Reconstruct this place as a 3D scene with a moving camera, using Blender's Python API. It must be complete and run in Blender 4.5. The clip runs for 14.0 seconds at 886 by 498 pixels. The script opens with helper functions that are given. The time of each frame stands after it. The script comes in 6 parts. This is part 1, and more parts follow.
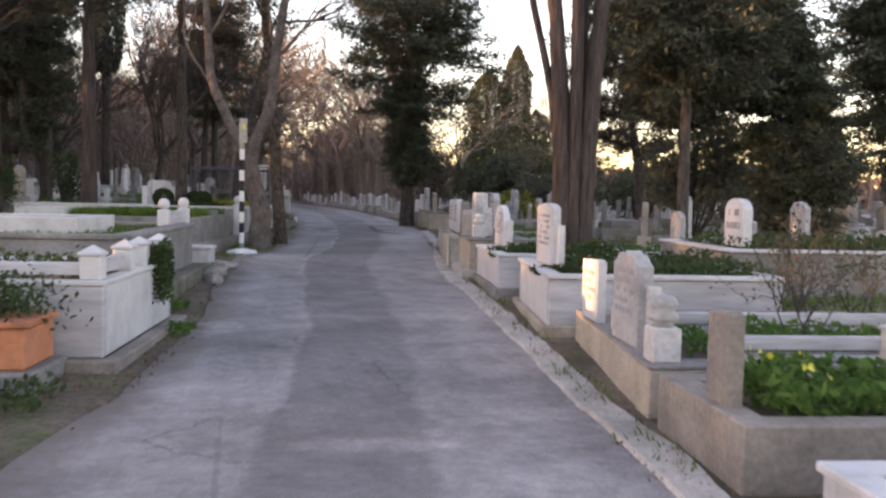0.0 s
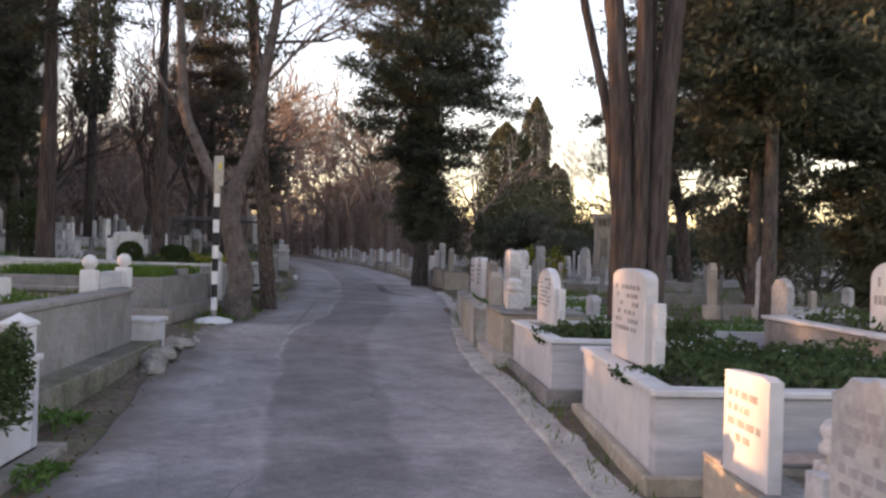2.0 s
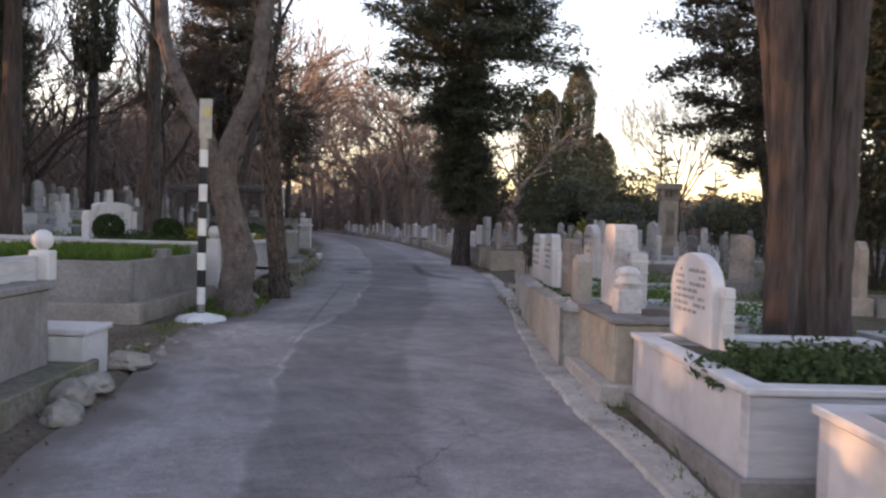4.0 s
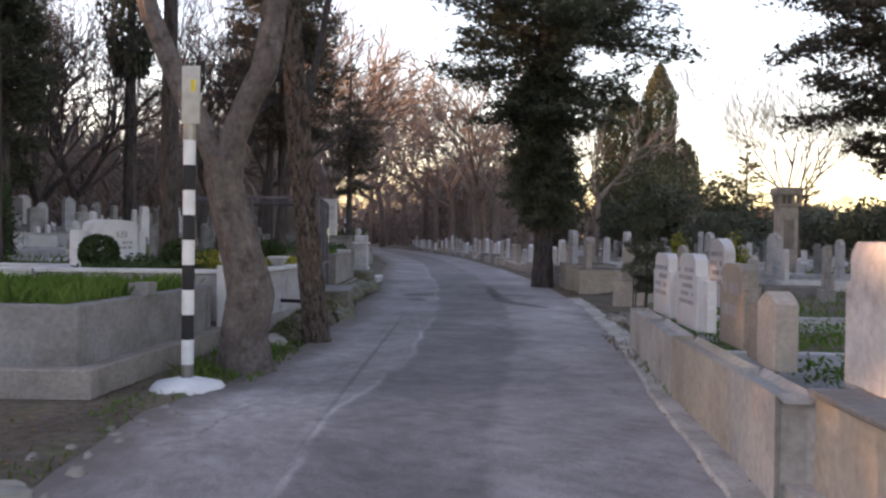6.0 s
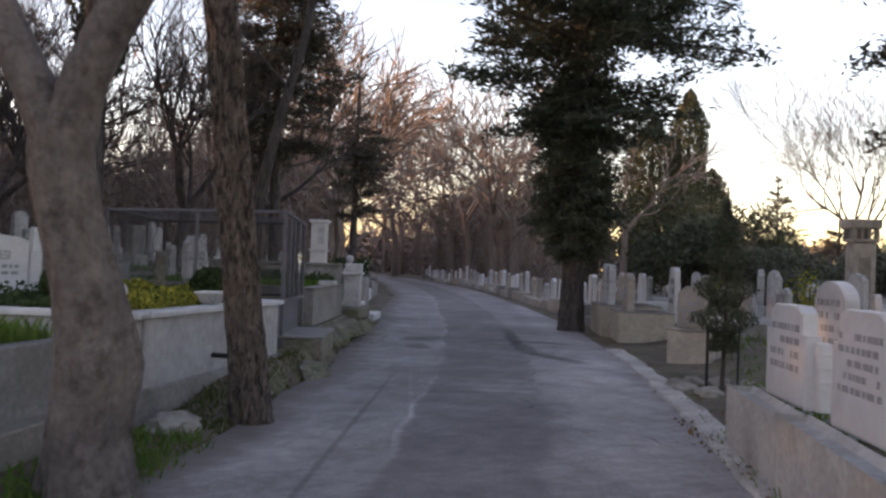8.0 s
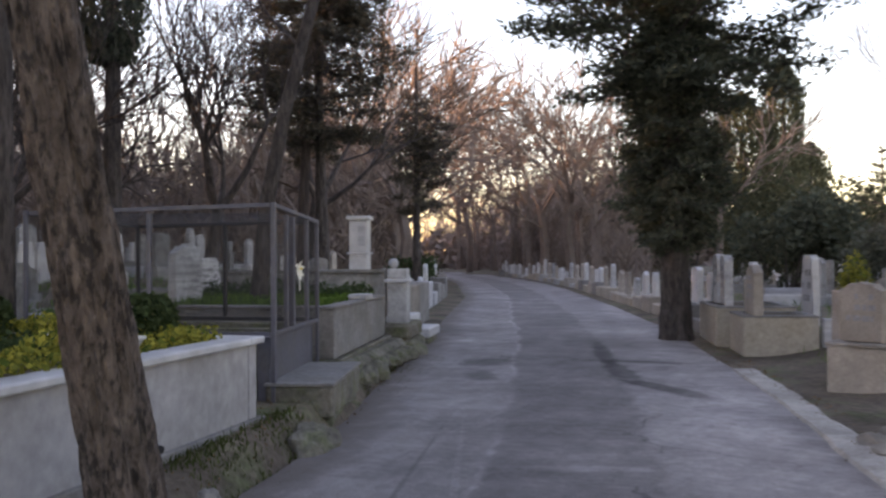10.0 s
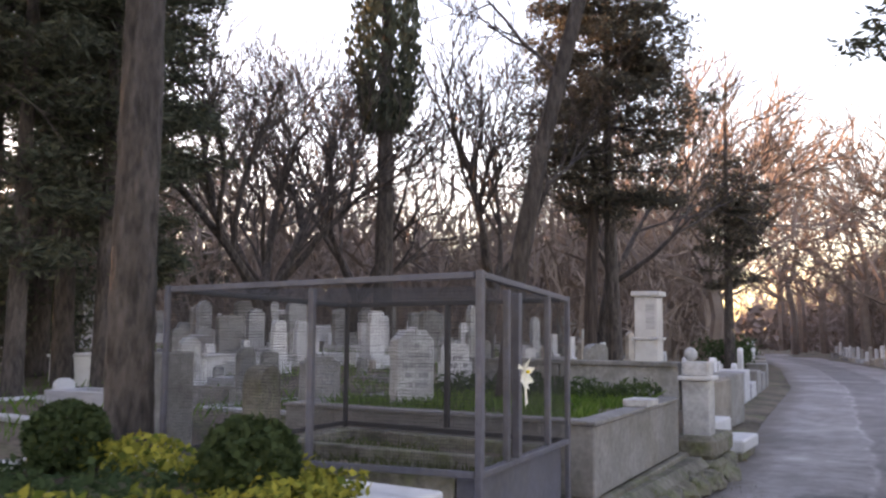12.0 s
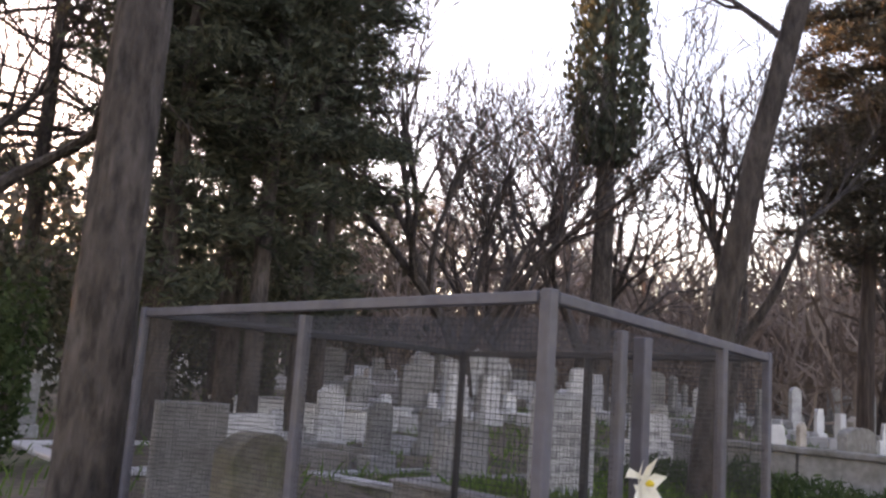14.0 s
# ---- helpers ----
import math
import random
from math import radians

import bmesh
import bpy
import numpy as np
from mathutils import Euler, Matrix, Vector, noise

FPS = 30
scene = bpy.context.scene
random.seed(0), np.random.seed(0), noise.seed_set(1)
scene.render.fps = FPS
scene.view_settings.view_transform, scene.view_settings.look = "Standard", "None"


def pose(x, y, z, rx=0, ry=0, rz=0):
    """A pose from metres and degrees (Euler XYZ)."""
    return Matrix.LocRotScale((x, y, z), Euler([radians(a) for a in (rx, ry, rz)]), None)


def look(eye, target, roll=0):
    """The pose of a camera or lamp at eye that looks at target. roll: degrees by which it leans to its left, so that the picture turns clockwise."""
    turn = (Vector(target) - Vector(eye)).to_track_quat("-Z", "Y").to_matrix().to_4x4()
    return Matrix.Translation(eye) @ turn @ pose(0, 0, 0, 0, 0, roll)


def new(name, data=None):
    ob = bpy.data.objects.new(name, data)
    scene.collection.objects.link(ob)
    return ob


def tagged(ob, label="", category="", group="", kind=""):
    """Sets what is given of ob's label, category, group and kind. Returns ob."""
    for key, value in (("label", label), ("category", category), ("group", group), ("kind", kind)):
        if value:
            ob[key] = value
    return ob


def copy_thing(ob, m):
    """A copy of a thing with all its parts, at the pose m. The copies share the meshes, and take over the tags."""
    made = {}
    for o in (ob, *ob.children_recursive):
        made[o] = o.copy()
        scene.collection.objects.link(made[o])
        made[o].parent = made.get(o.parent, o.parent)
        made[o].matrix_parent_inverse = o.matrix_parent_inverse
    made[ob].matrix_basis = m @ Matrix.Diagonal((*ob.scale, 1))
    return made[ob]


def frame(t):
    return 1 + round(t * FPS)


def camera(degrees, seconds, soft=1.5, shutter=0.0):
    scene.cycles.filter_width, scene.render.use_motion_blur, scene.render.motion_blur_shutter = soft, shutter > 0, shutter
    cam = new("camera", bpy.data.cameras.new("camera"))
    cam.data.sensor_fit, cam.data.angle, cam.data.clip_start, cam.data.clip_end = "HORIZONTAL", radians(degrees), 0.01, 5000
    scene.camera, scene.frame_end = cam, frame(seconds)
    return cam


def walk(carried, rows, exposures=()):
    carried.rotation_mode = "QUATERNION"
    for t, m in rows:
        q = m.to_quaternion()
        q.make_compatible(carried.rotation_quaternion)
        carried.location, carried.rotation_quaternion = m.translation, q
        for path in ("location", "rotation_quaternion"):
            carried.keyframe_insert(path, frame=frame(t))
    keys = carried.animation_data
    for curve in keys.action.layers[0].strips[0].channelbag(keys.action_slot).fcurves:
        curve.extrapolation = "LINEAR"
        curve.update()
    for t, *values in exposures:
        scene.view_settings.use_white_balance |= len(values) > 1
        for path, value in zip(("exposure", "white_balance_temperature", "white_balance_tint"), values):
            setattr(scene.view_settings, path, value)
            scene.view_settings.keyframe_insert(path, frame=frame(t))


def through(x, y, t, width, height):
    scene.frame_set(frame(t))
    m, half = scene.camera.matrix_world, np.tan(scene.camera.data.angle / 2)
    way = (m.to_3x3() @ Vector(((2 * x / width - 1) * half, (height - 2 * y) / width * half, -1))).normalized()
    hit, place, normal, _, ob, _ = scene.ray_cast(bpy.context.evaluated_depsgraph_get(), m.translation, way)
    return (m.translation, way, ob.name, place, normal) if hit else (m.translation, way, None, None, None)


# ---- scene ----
cam = camera(54.2, 14.0, soft=2.4, shutter=0.4)
PATH = [
    (0, (2.607, -18.386, 1.3), (2.783, -16.398, 1.176), 1.2),
    (0.5, (2.649, -17.473, 1.34), (2.832, -15.482, 1.305), 1.1),
    (1, (2.708, -16.517, 1.322), (2.95, -14.534, 1.424), 1.5),
    (1.5, (2.76, -15.637, 1.308), (2.853, -13.642, 1.401), 1.4),
    (2, (2.775, -14.799, 1.33), (2.918, -12.804, 1.333), 1.7),
    (2.5, (2.763, -13.904, 1.309), (2.854, -11.906, 1.262), 1.8),
    (5, (2.573, -9.179, 1.323), (2.622, -7.181, 1.265), 1.5),
    (5.5, (2.536, -8.285, 1.355), (2.4, -6.29, 1.312), 1.1),
    (6, (2.561, -7.441, 1.355), (2.47, -5.443, 1.327), 0.8),
    (6.5, (2.535, -6.549, 1.366), (2.418, -4.553, 1.371), 1.3),
    (7, (2.531, -5.701, 1.353), (2.414, -3.705, 1.371), 2.1),
    (9.5, (2.461, -1.041, 1.482), (2.261, 0.947, 1.546), 1.4),
    (10, (2.449, -0.303, 1.508), (2.141, 1.673, 1.532), -0.3),
    (10.5, (2.339, 0.468, 1.532), (1.836, 2.403, 1.569), -0.3),
    (11, (2.215, 1.212, 1.573), (1.33, 3.004, 1.64), 0.1),
    (11.5, (2.128, 1.885, 1.623), (1.17, 3.633, 1.786), 1.1),
    (12, (2.036, 2.536, 1.646), (1.068, 4.275, 1.844), 0.5),
    (12.5, (1.912, 3.188, 1.646), (0.886, 4.894, 1.837), 0.8),
    (13, (1.842, 3.768, 1.686), (0.666, 5.376, 1.859), 0.8),
    (13.5, (1.681, 4.419, 1.691), (0.314, 5.856, 1.94), 2.3),
    (14, (1.525, 4.901, 1.708), (0.087, 6.258, 2.012), 4.0),
]
walk(cam, [(t, look(eye, target, roll)) for t, eye, target, roll in PATH], [(0, 2.68, 8000, 37), (0.5, 2.7, 8000, 37), (1.5, 2.4, 7900, 37), (2.5, 2.5, 7800, 37), (5, 2.4, 7600, 37), (6, 2.55, 7600, 37), (7, 2.42, 7600, 37), (9.5, 2.25, 7750, 37), (10, 2.68, 7750, 37), (10.5, 3.2, 7800, 37), (11, 3.36, 7900, 38), (12.5, 3.26, 8000, 39), (14, 3.26, 8150, 40)])

# ---- world and sun ----
SUN_EL, SUN_AZ = 6.0, -90.0           # degrees; azimuth from +y, left is negative
world = bpy.data.worlds.new("world")
scene.world = world
world.use_nodes = True
wn = world.node_tree
sky = wn.nodes.new("ShaderNodeTexSky")
sky.sky_type = "NISHITA"
sky.sun_disc = False
sky.sun_elevation = radians(SUN_EL)
sky.sun_rotation = radians(SUN_AZ)
sky.air_density, sky.dust_density, sky.ozone_density = 0.9, 0.6, 1.0
wn.links.new(sky.outputs[0], wn.nodes["Background"].inputs[0])
wn.nodes["Background"].inputs[1].default_value = 0.15
sun_data = bpy.data.lights.new("sun", "SUN")
sun_data.energy, sun_data.angle, sun_data.color = 2.0, radians(0.5), (1.0, 0.62, 0.30)
sun = new("sun", sun_data)
_a, _e = radians(SUN_AZ), radians(SUN_EL)
_d = Vector((math.sin(_a) * math.cos(_e), math.cos(_a) * math.cos(_e), math.sin(_e)))
sun.matrix_world = look(_d * 50, (0, 0, 0))


# ---- materials ----
def material(name, base, rough=0.8, spots=None, fine=40.0, coarse=1.5, amount=0.35, bump=0.25, metal=0.0,
             stretch=(1, 1, 1), rand=0.0, second=None, second_at=(0.45, 0.7), spec=0.3, bump_dist=0.01):
    """Two scales of noise over a base colour; second: a stain colour with patches of its own."""
    m = bpy.data.materials.new(name)
    m.use_nodes = True
    nt = m.node_tree
    n, l = nt.nodes, nt.links
    bs = n["Principled BSDF"]
    tc = n.new("ShaderNodeTexCoord")
    mp = n.new("ShaderNodeMapping")
    mp.inputs["Scale"].default_value = stretch
    l.new(tc.outputs["Object"], mp.inputs[0])
    nf = n.new("ShaderNodeTexNoise")
    nf.inputs["Scale"].default_value, nf.inputs["Detail"].default_value = fine, 6
    nc = n.new("ShaderNodeTexNoise")
    nc.inputs["Scale"].default_value, nc.inputs["Detail"].default_value = coarse, 5
    l.new(mp.outputs[0], nf.inputs["Vector"])
    l.new(mp.outputs[0], nc.inputs["Vector"])
    # brightness = 1 + amount * (noise - 0.5) * 2
    def scaled(sock, amt):
        r = n.new("ShaderNodeMapRange")
        r.inputs[1].default_value, r.inputs[2].default_value = 0.25, 0.75
        r.inputs[3].default_value, r.inputs[4].default_value = 1 - amt, 1 + amt
        l.new(sock, r.inputs[0])
        return r.outputs[0]
    mul = n.new("ShaderNodeMath")
    mul.operation = "MULTIPLY"
    l.new(scaled(nf.outputs[0], amount * 0.7), mul.inputs[0])
    l.new(scaled(nc.outputs[0], amount), mul.inputs[1])
    val = mul.outputs[0]
    if rand:
        oi = n.new("ShaderNodeObjectInfo")
        rr = n.new("ShaderNodeMapRange")
        rr.inputs[3].default_value, rr.inputs[4].default_value = 1 - rand, 1 + rand
        l.new(oi.outputs["Random"], rr.inputs[0])
        m2 = n.new("ShaderNodeMath")
        m2.operation = "MULTIPLY"
        l.new(val, m2.inputs[0]), l.new(rr.outputs[0], m2.inputs[1])
        val = m2.outputs[0]
    colour = None
    if second:
        ns = n.new("ShaderNodeTexNoise")
        ns.inputs["Scale"].default_value, ns.inputs["Detail"].default_value = coarse * 1.7, 8
        ns.inputs["Roughness"].default_value = 0.65
        l.new(mp.outputs[0], ns.inputs["Vector"])
        r = n.new("ShaderNodeMapRange")
        r.inputs[1].default_value, r.inputs[2].default_value = second_at
        l.new(ns.outputs[0], r.inputs[0])
        mx = n.new("ShaderNodeMix")
        mx.data_type = "RGBA"
        mx.inputs["A"].default_value, mx.inputs["B"].default_value = (*base, 1), (*second, 1)
        l.new(r.outputs[0], mx.inputs["Factor"])
        colour = mx.outputs["Result"]
    sc = n.new("ShaderNodeVectorMath")
    sc.operation = "SCALE"
    if colour:
        l.new(colour, sc.inputs[0])
    else:
        sc.inputs[0].default_value = base
    l.new(val, sc.inputs["Scale"])
    l.new(sc.outputs[0], bs.inputs["Base Color"])
    bs.inputs["Roughness"].default_value, bs.inputs["Metallic"].default_value = rough, metal
    bs.inputs["Specular IOR Level"].default_value = spec
    if bump:
        b = n.new("ShaderNodeBump")
        b.inputs["Strength"].default_value, b.inputs["Distance"].default_value = bump, bump_dist
        l.new(nf.outputs[0], b.inputs["Height"])
        l.new(b.outputs[0], bs.inputs["Normal"])
    return m


def leaf_material(name, base, tip, through=0.25):
    """Leaves: colour varied leaf by leaf, partly translucent."""
    m = bpy.data.materials.new(name)
    m.use_nodes = True
    nt = m.node_tree
    n, l = nt.nodes, nt.links
    g = n.new("ShaderNodeNewGeometry")
    mx = n.new("ShaderNodeMix")
    mx.data_type = "RGBA"
    mx.inputs["A"].default_value, mx.inputs["B"].default_value = (*base, 1), (*tip, 1)
    l.new(g.outputs["Random Per Island"], mx.inputs["Factor"])
    bs = n["Principled BSDF"]
    bs.inputs["Roughness"].default_value = 0.95
    bs.inputs["Specular IOR Level"].default_value = 0.04
    l.new(mx.outputs["Result"], bs.inputs["Base Color"])
    tr = n.new("ShaderNodeBsdfTranslucent")
    l.new(mx.outputs["Result"], tr.inputs[0])
    ms = n.new("ShaderNodeMixShader")
    ms.inputs[0].default_value = through
    l.new(bs.outputs[0], ms.inputs[1]), l.new(tr.outputs[0], ms.inputs[2])
    l.new(ms.outputs[0], n["Material Output"].inputs[0])
    return m


def asphalt_material():
    m = material("asphalt", (0.220, 0.200, 0.198), 0.9, fine=55, coarse=0.5, amount=0.22, bump=0.5, second=(0.28, 0.256, 0.25), second_at=(0.42, 0.75))
    nt = m.node_tree
    n, l = nt.nodes, nt.links
    # a darker, newer strip laid along the road, with a ragged edge
    tc = n.new("ShaderNodeTexCoord")
    sp = n.new("ShaderNodeSeparateXYZ")
    l.new(tc.outputs["UV"], sp.inputs[0])
    nz = n.new("ShaderNodeTexNoise")
    nz.inputs["Scale"].default_value = 0.7
    nz.inputs["Detail"].default_value = 6
    l.new(tc.outputs["Object"], nz.inputs["Vector"])
    ad = n.new("ShaderNodeMath")
    ad.operation = "MULTIPLY_ADD"
    ad.inputs[1].default_value = 0.1
    l.new(nz.outputs[0], ad.inputs[0]), l.new(sp.outputs[0], ad.inputs[2])
    def ramp(lo, hi):
        r = n.new("ShaderNodeMapRange")
        r.inputs[1].default_value, r.inputs[2].default_value = lo, hi
        r.interpolation_type = "SMOOTHSTEP"
        l.new(ad.outputs[0], r.inputs[0])
        return r.outputs[0]
    a, b = ramp(0.395, 0.425), ramp(0.69, 0.73)
    su = n.new("ShaderNodeMath")
    su.operation = "SUBTRACT"
    l.new(a, su.inputs[0]), l.new(b, su.inputs[1])
    # pale crumbled seam along the strip's left edge
    off = n.new("ShaderNodeMath")
    off.operation = "SUBTRACT"
    off.inputs[1].default_value = 0.402
    l.new(ad.outputs[0], off.inputs[0])
    ab = n.new("ShaderNodeMath")
    ab.operation = "ABSOLUTE"
    l.new(off.outputs[0], ab.inputs[0])
    k = n.new("ShaderNodeMapRange")
    k.inputs[3].default_value, k.inputs[4].default_value = 1.04, 0.76
    l.new(su.outputs[0], k.inputs[0])
    val = k.outputs[0]
    def times(x, y):
        t = n.new("ShaderNodeMath")
        t.operation = "MULTIPLY"
        l.new(x, t.inputs[0]), l.new(y, t.inputs[1])
        return t.outputs[0]
    def mapped(sock, lo, hi, a, c):
        r = n.new("ShaderNodeMapRange")
        r.interpolation_type = "SMOOTHSTEP"
        for i, v in enumerate((lo, hi, a, c)):
            r.inputs[i + 1].default_value = v
        l.new(sock, r.inputs[0])
        return r.outputs[0]
    def grainy(scale, detail=7, rough=0.6):
        z = n.new("ShaderNodeTexNoise")
        z.inputs["Scale"].default_value, z.inputs["Detail"].default_value, z.inputs["Roughness"].default_value = scale, detail, rough
        l.new(tc.outputs["Object"], z.inputs["Vector"])
        return z
    seam = mapped(ab.outputs[0], 0.003, 0.011, 0.34, 0.0)
    seam = times(seam, mapped(grainy(0.8, 4).outputs[0], 0.42, 0.58, 0.0, 1.0))
    seam = times(seam, mapped(sp.outputs[1], -7.0, -2.0, 0.15, 1.0))
    plus = n.new("ShaderNodeMath")
    plus.operation = "ADD"
    plus.inputs[1].default_value = 1.0
    l.new(seam, plus.inputs[0])
    val = times(val, plus.outputs[0])
    # worn pale areas, damp blotches, stones showing
    val = times(val, mapped(grainy(9, 7, 0.75).outputs[0], 0.3, 0.7, 0.86, 1.14))
    val = times(val, mapped(grainy(0.33).outputs[0], 0.35, 0.68, 0.86, 1.2))
    val = times(val, mapped(grainy(2.3, 8, 0.7).outputs[0], 0.3, 0.7, 0.8, 1.18))
    val = times(val, mapped(grainy(130, 2, 0.5).outputs[0], 0.3, 0.72, 0.8, 1.25))
    # fine cracks in places
    warp = grainy(2.0, 5)
    mixv = n.new("ShaderNodeVectorMath")
    mixv.operation = "MULTIPLY_ADD"
    mixv.inputs[1].default_value = (0.45, 0.45, 0.0)
    l.new(warp.outputs["Color"], mixv.inputs[0]), l.new(tc.outputs["Object"], mixv.inputs[2])
    vor = n.new("ShaderNodeTexVoronoi")
    vor.feature = "DISTANCE_TO_EDGE"
    vor.inputs["Scale"].default_value = 0.62
    l.new(mixv.outputs[0], vor.inputs["Vector"])
    line = mapped(vor.outputs["Distance"], 0.002, 0.007, 0.4, 0.0)
    crack = times(line, mapped(grainy(0.45, 3).outputs[0], 0.53, 0.62, 0.0, 1.0))
    inv = n.new("ShaderNodeMath")
    inv.operation = "SUBTRACT"
    inv.inputs[0].default_value = 1.0
    l.new(crack, inv.inputs[1])
    val = times(val, inv.outputs[0])
    # repairs and worn spots with ragged outlines: centre, half sizes, turn, tone
    edge = grainy(3.2, 8, 0.7)
    for cx, cy, rx, ry_, rot, tone in ((2.82, 13.2, 0.16, 1.7, 2, 0.5), (2.98, 11.2, 0.2, 1.2, 8, 0.48), (3.45, 9.75, 0.2, 0.95, 32, 0.48), (3.2, 12.25, 0.8, 0.17, -12, 0.5),
                                       (1.15, 12.0, 0.4, 0.6, -20, 0.52), (1.25, 10.6, 0.22, 0.5, 10, 0.62), (1.32, 3.0, 0.028, 5.0, 1, 0.72), (1.8, -13.6, 0.02, 1.3, 8, 0.84),
                                       (3.75, 6.0, 0.55, 4.2, -3, 1.3), (3.7, 20.0, 0.6, 9.0, 1, 1.25), (0.5, 14.9, 0.7, 0.22, 0, 1.25), (2.67, -13.2, 0.55, 0.16, 0, 1.32),
                                       (2.45, 5.95, 0.7, 0.09, 3, 1.25), (0.35, 4.5, 0.5, 2.2, 0, 0.9), (3.3, -1.5, 0.5, 2.4, 4, 0.9), (1.1, -15.0, 0.05, 1.4, 20, 0.7), (1.62, 5.5, 0.03, 2.6, 6, 1.14), (0.75, 2.0, 0.5, 4.0, 0, 1.15), (0.9, -8.5, 0.4, 5.0, 0, 1.15), (3.7, -12.0, 0.3, 6.0, 0, 1.14)):
        mp = n.new("ShaderNodeMapping")
        mp.vector_type = "TEXTURE"
        mp.inputs["Location"].default_value = (cx, cy, 0)
        mp.inputs["Rotation"].default_value = (0, 0, radians(rot))
        mp.inputs["Scale"].default_value = (rx, ry_, 1000)
        l.new(tc.outputs["Object"], mp.inputs[0])
        ln = n.new("ShaderNodeVectorMath")
        ln.operation = "LENGTH"
        l.new(mp.outputs[0], ln.inputs[0])
        rag = n.new("ShaderNodeMath")
        rag.operation = "MULTIPLY_ADD"
        rag.inputs[1].default_value = 1.6
        l.new(edge.outputs[0], rag.inputs[0]), l.new(ln.outputs["Value"], rag.inputs[2])
        val = times(val, mapped(rag.outputs[0], 1.35, 1.95, tone, 1.0))
    bs = n["Principled BSDF"]
    old = bs.inputs["Base Color"].links[0].from_socket
    sc = n.new("ShaderNodeVectorMath")
    sc.operation = "SCALE"
    l.new(old, sc.inputs[0]), l.new(val, sc.inputs["Scale"])
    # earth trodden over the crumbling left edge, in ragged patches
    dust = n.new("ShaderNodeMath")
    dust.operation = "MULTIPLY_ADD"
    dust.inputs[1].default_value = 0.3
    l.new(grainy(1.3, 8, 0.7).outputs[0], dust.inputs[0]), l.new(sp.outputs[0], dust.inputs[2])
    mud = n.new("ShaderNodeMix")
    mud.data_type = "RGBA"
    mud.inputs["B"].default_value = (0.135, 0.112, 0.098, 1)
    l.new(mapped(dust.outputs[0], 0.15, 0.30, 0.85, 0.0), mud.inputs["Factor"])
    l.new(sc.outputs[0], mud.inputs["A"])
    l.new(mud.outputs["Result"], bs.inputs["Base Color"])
    return m


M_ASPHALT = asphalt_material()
M_KERB = material("kerb_concrete", (0.40, 0.375, 0.345), 0.9, amount=0.3, fine=25, coarse=1.6, second=(0.27, 0.245, 0.215), bump=0.5)
M_SOIL = material("soil", (0.125, 0.098, 0.074), 0.95, amount=0.55, fine=14, coarse=0.9, second=(0.085, 0.10, 0.045), second_at=(0.5, 0.68), bump=0.8, bump_dist=0.03)
M_CONC = material("concrete", (0.225, 0.215, 0.21), 0.9, amount=0.28, fine=22, coarse=1.3, second=(0.155, 0.142, 0.125), bump=0.4)
M_BEIGE = material("beige_render", (0.38, 0.335, 0.28), 0.9, amount=0.25, fine=18, coarse=1.2, second=(0.29, 0.25, 0.20), bump=0.4)
M_BROWN = material("brown_concrete", (0.25, 0.22, 0.195), 0.92, amount=0.3, fine=30, coarse=1.5, second=(0.17, 0.15, 0.13), bump=0.5)
M_PALE = material("pale_concrete", (0.34, 0.325, 0.305), 0.9, amount=0.28, fine=20, coarse=1.4, second=(0.22, 0.205, 0.185), second_at=(0.5, 0.75), bump=0.4)
M_MOSS = material("mossy_footing", (0.17, 0.155, 0.13), 0.95, amount=0.45, fine=16, coarse=2.2, second=(0.095, 0.11, 0.05), bump=0.9, bump_dist=0.03)
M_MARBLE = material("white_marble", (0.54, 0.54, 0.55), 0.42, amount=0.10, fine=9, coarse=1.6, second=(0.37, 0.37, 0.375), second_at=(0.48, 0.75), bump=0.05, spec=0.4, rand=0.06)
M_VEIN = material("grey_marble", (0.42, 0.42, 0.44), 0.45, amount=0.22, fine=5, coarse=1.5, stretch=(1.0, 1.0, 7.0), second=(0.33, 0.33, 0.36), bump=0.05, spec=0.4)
M_STONE = material("weathered_stone", (0.42, 0.42, 0.425), 0.8, amount=0.25, fine=24, coarse=2.6, second=(0.27, 0.265, 0.26), second_at=(0.48, 0.72), bump=0.3, rand=0.2)
M_TAN = material("tan_stone", (0.37, 0.325, 0.285), 0.85, amount=0.25, fine=28, coarse=2.0, second=(0.26, 0.23, 0.20), bump=0.35, rand=0.15)
M_INK = material("inscription_paint", (0.27, 0.27, 0.28), 0.8, amount=0.35, fine=30, bump=0)
M_BARK = material("pale_bark", (0.125, 0.104, 0.095), 0.92, amount=0.42, fine=22, coarse=4.5, stretch=(1, 1, 0.85), second=(0.07, 0.056, 0.05), second_at=(0.52, 0.66), bump=0.7, bump_dist=0.03)
M_BARKT = material("rough_bark", (0.135, 0.107, 0.092), 0.95, amount=0.45, fine=34, coarse=13.0, stretch=(1, 1, 0.42), second=(0.04, 0.033, 0.03), second_at=(0.47, 0.6), bump=1.0, bump_dist=0.05)
M_BARKD = material("dark_bark", (0.078, 0.066, 0.061), 0.95, amount=0.45, fine=26, coarse=9.0, stretch=(1, 1, 0.3), second=(0.038, 0.033, 0.031), second_at=(0.48, 0.64), bump=1.0, bump_dist=0.04)
M_BARKR = material("red_brown_bark", (0.074, 0.058, 0.053), 0.95, amount=0.45, fine=22, coarse=9.0, stretch=(1, 1, 0.12), second=(0.05, 0.04, 0.036), second_at=(0.48, 0.64), bump=1.0, bump_dist=0.05)
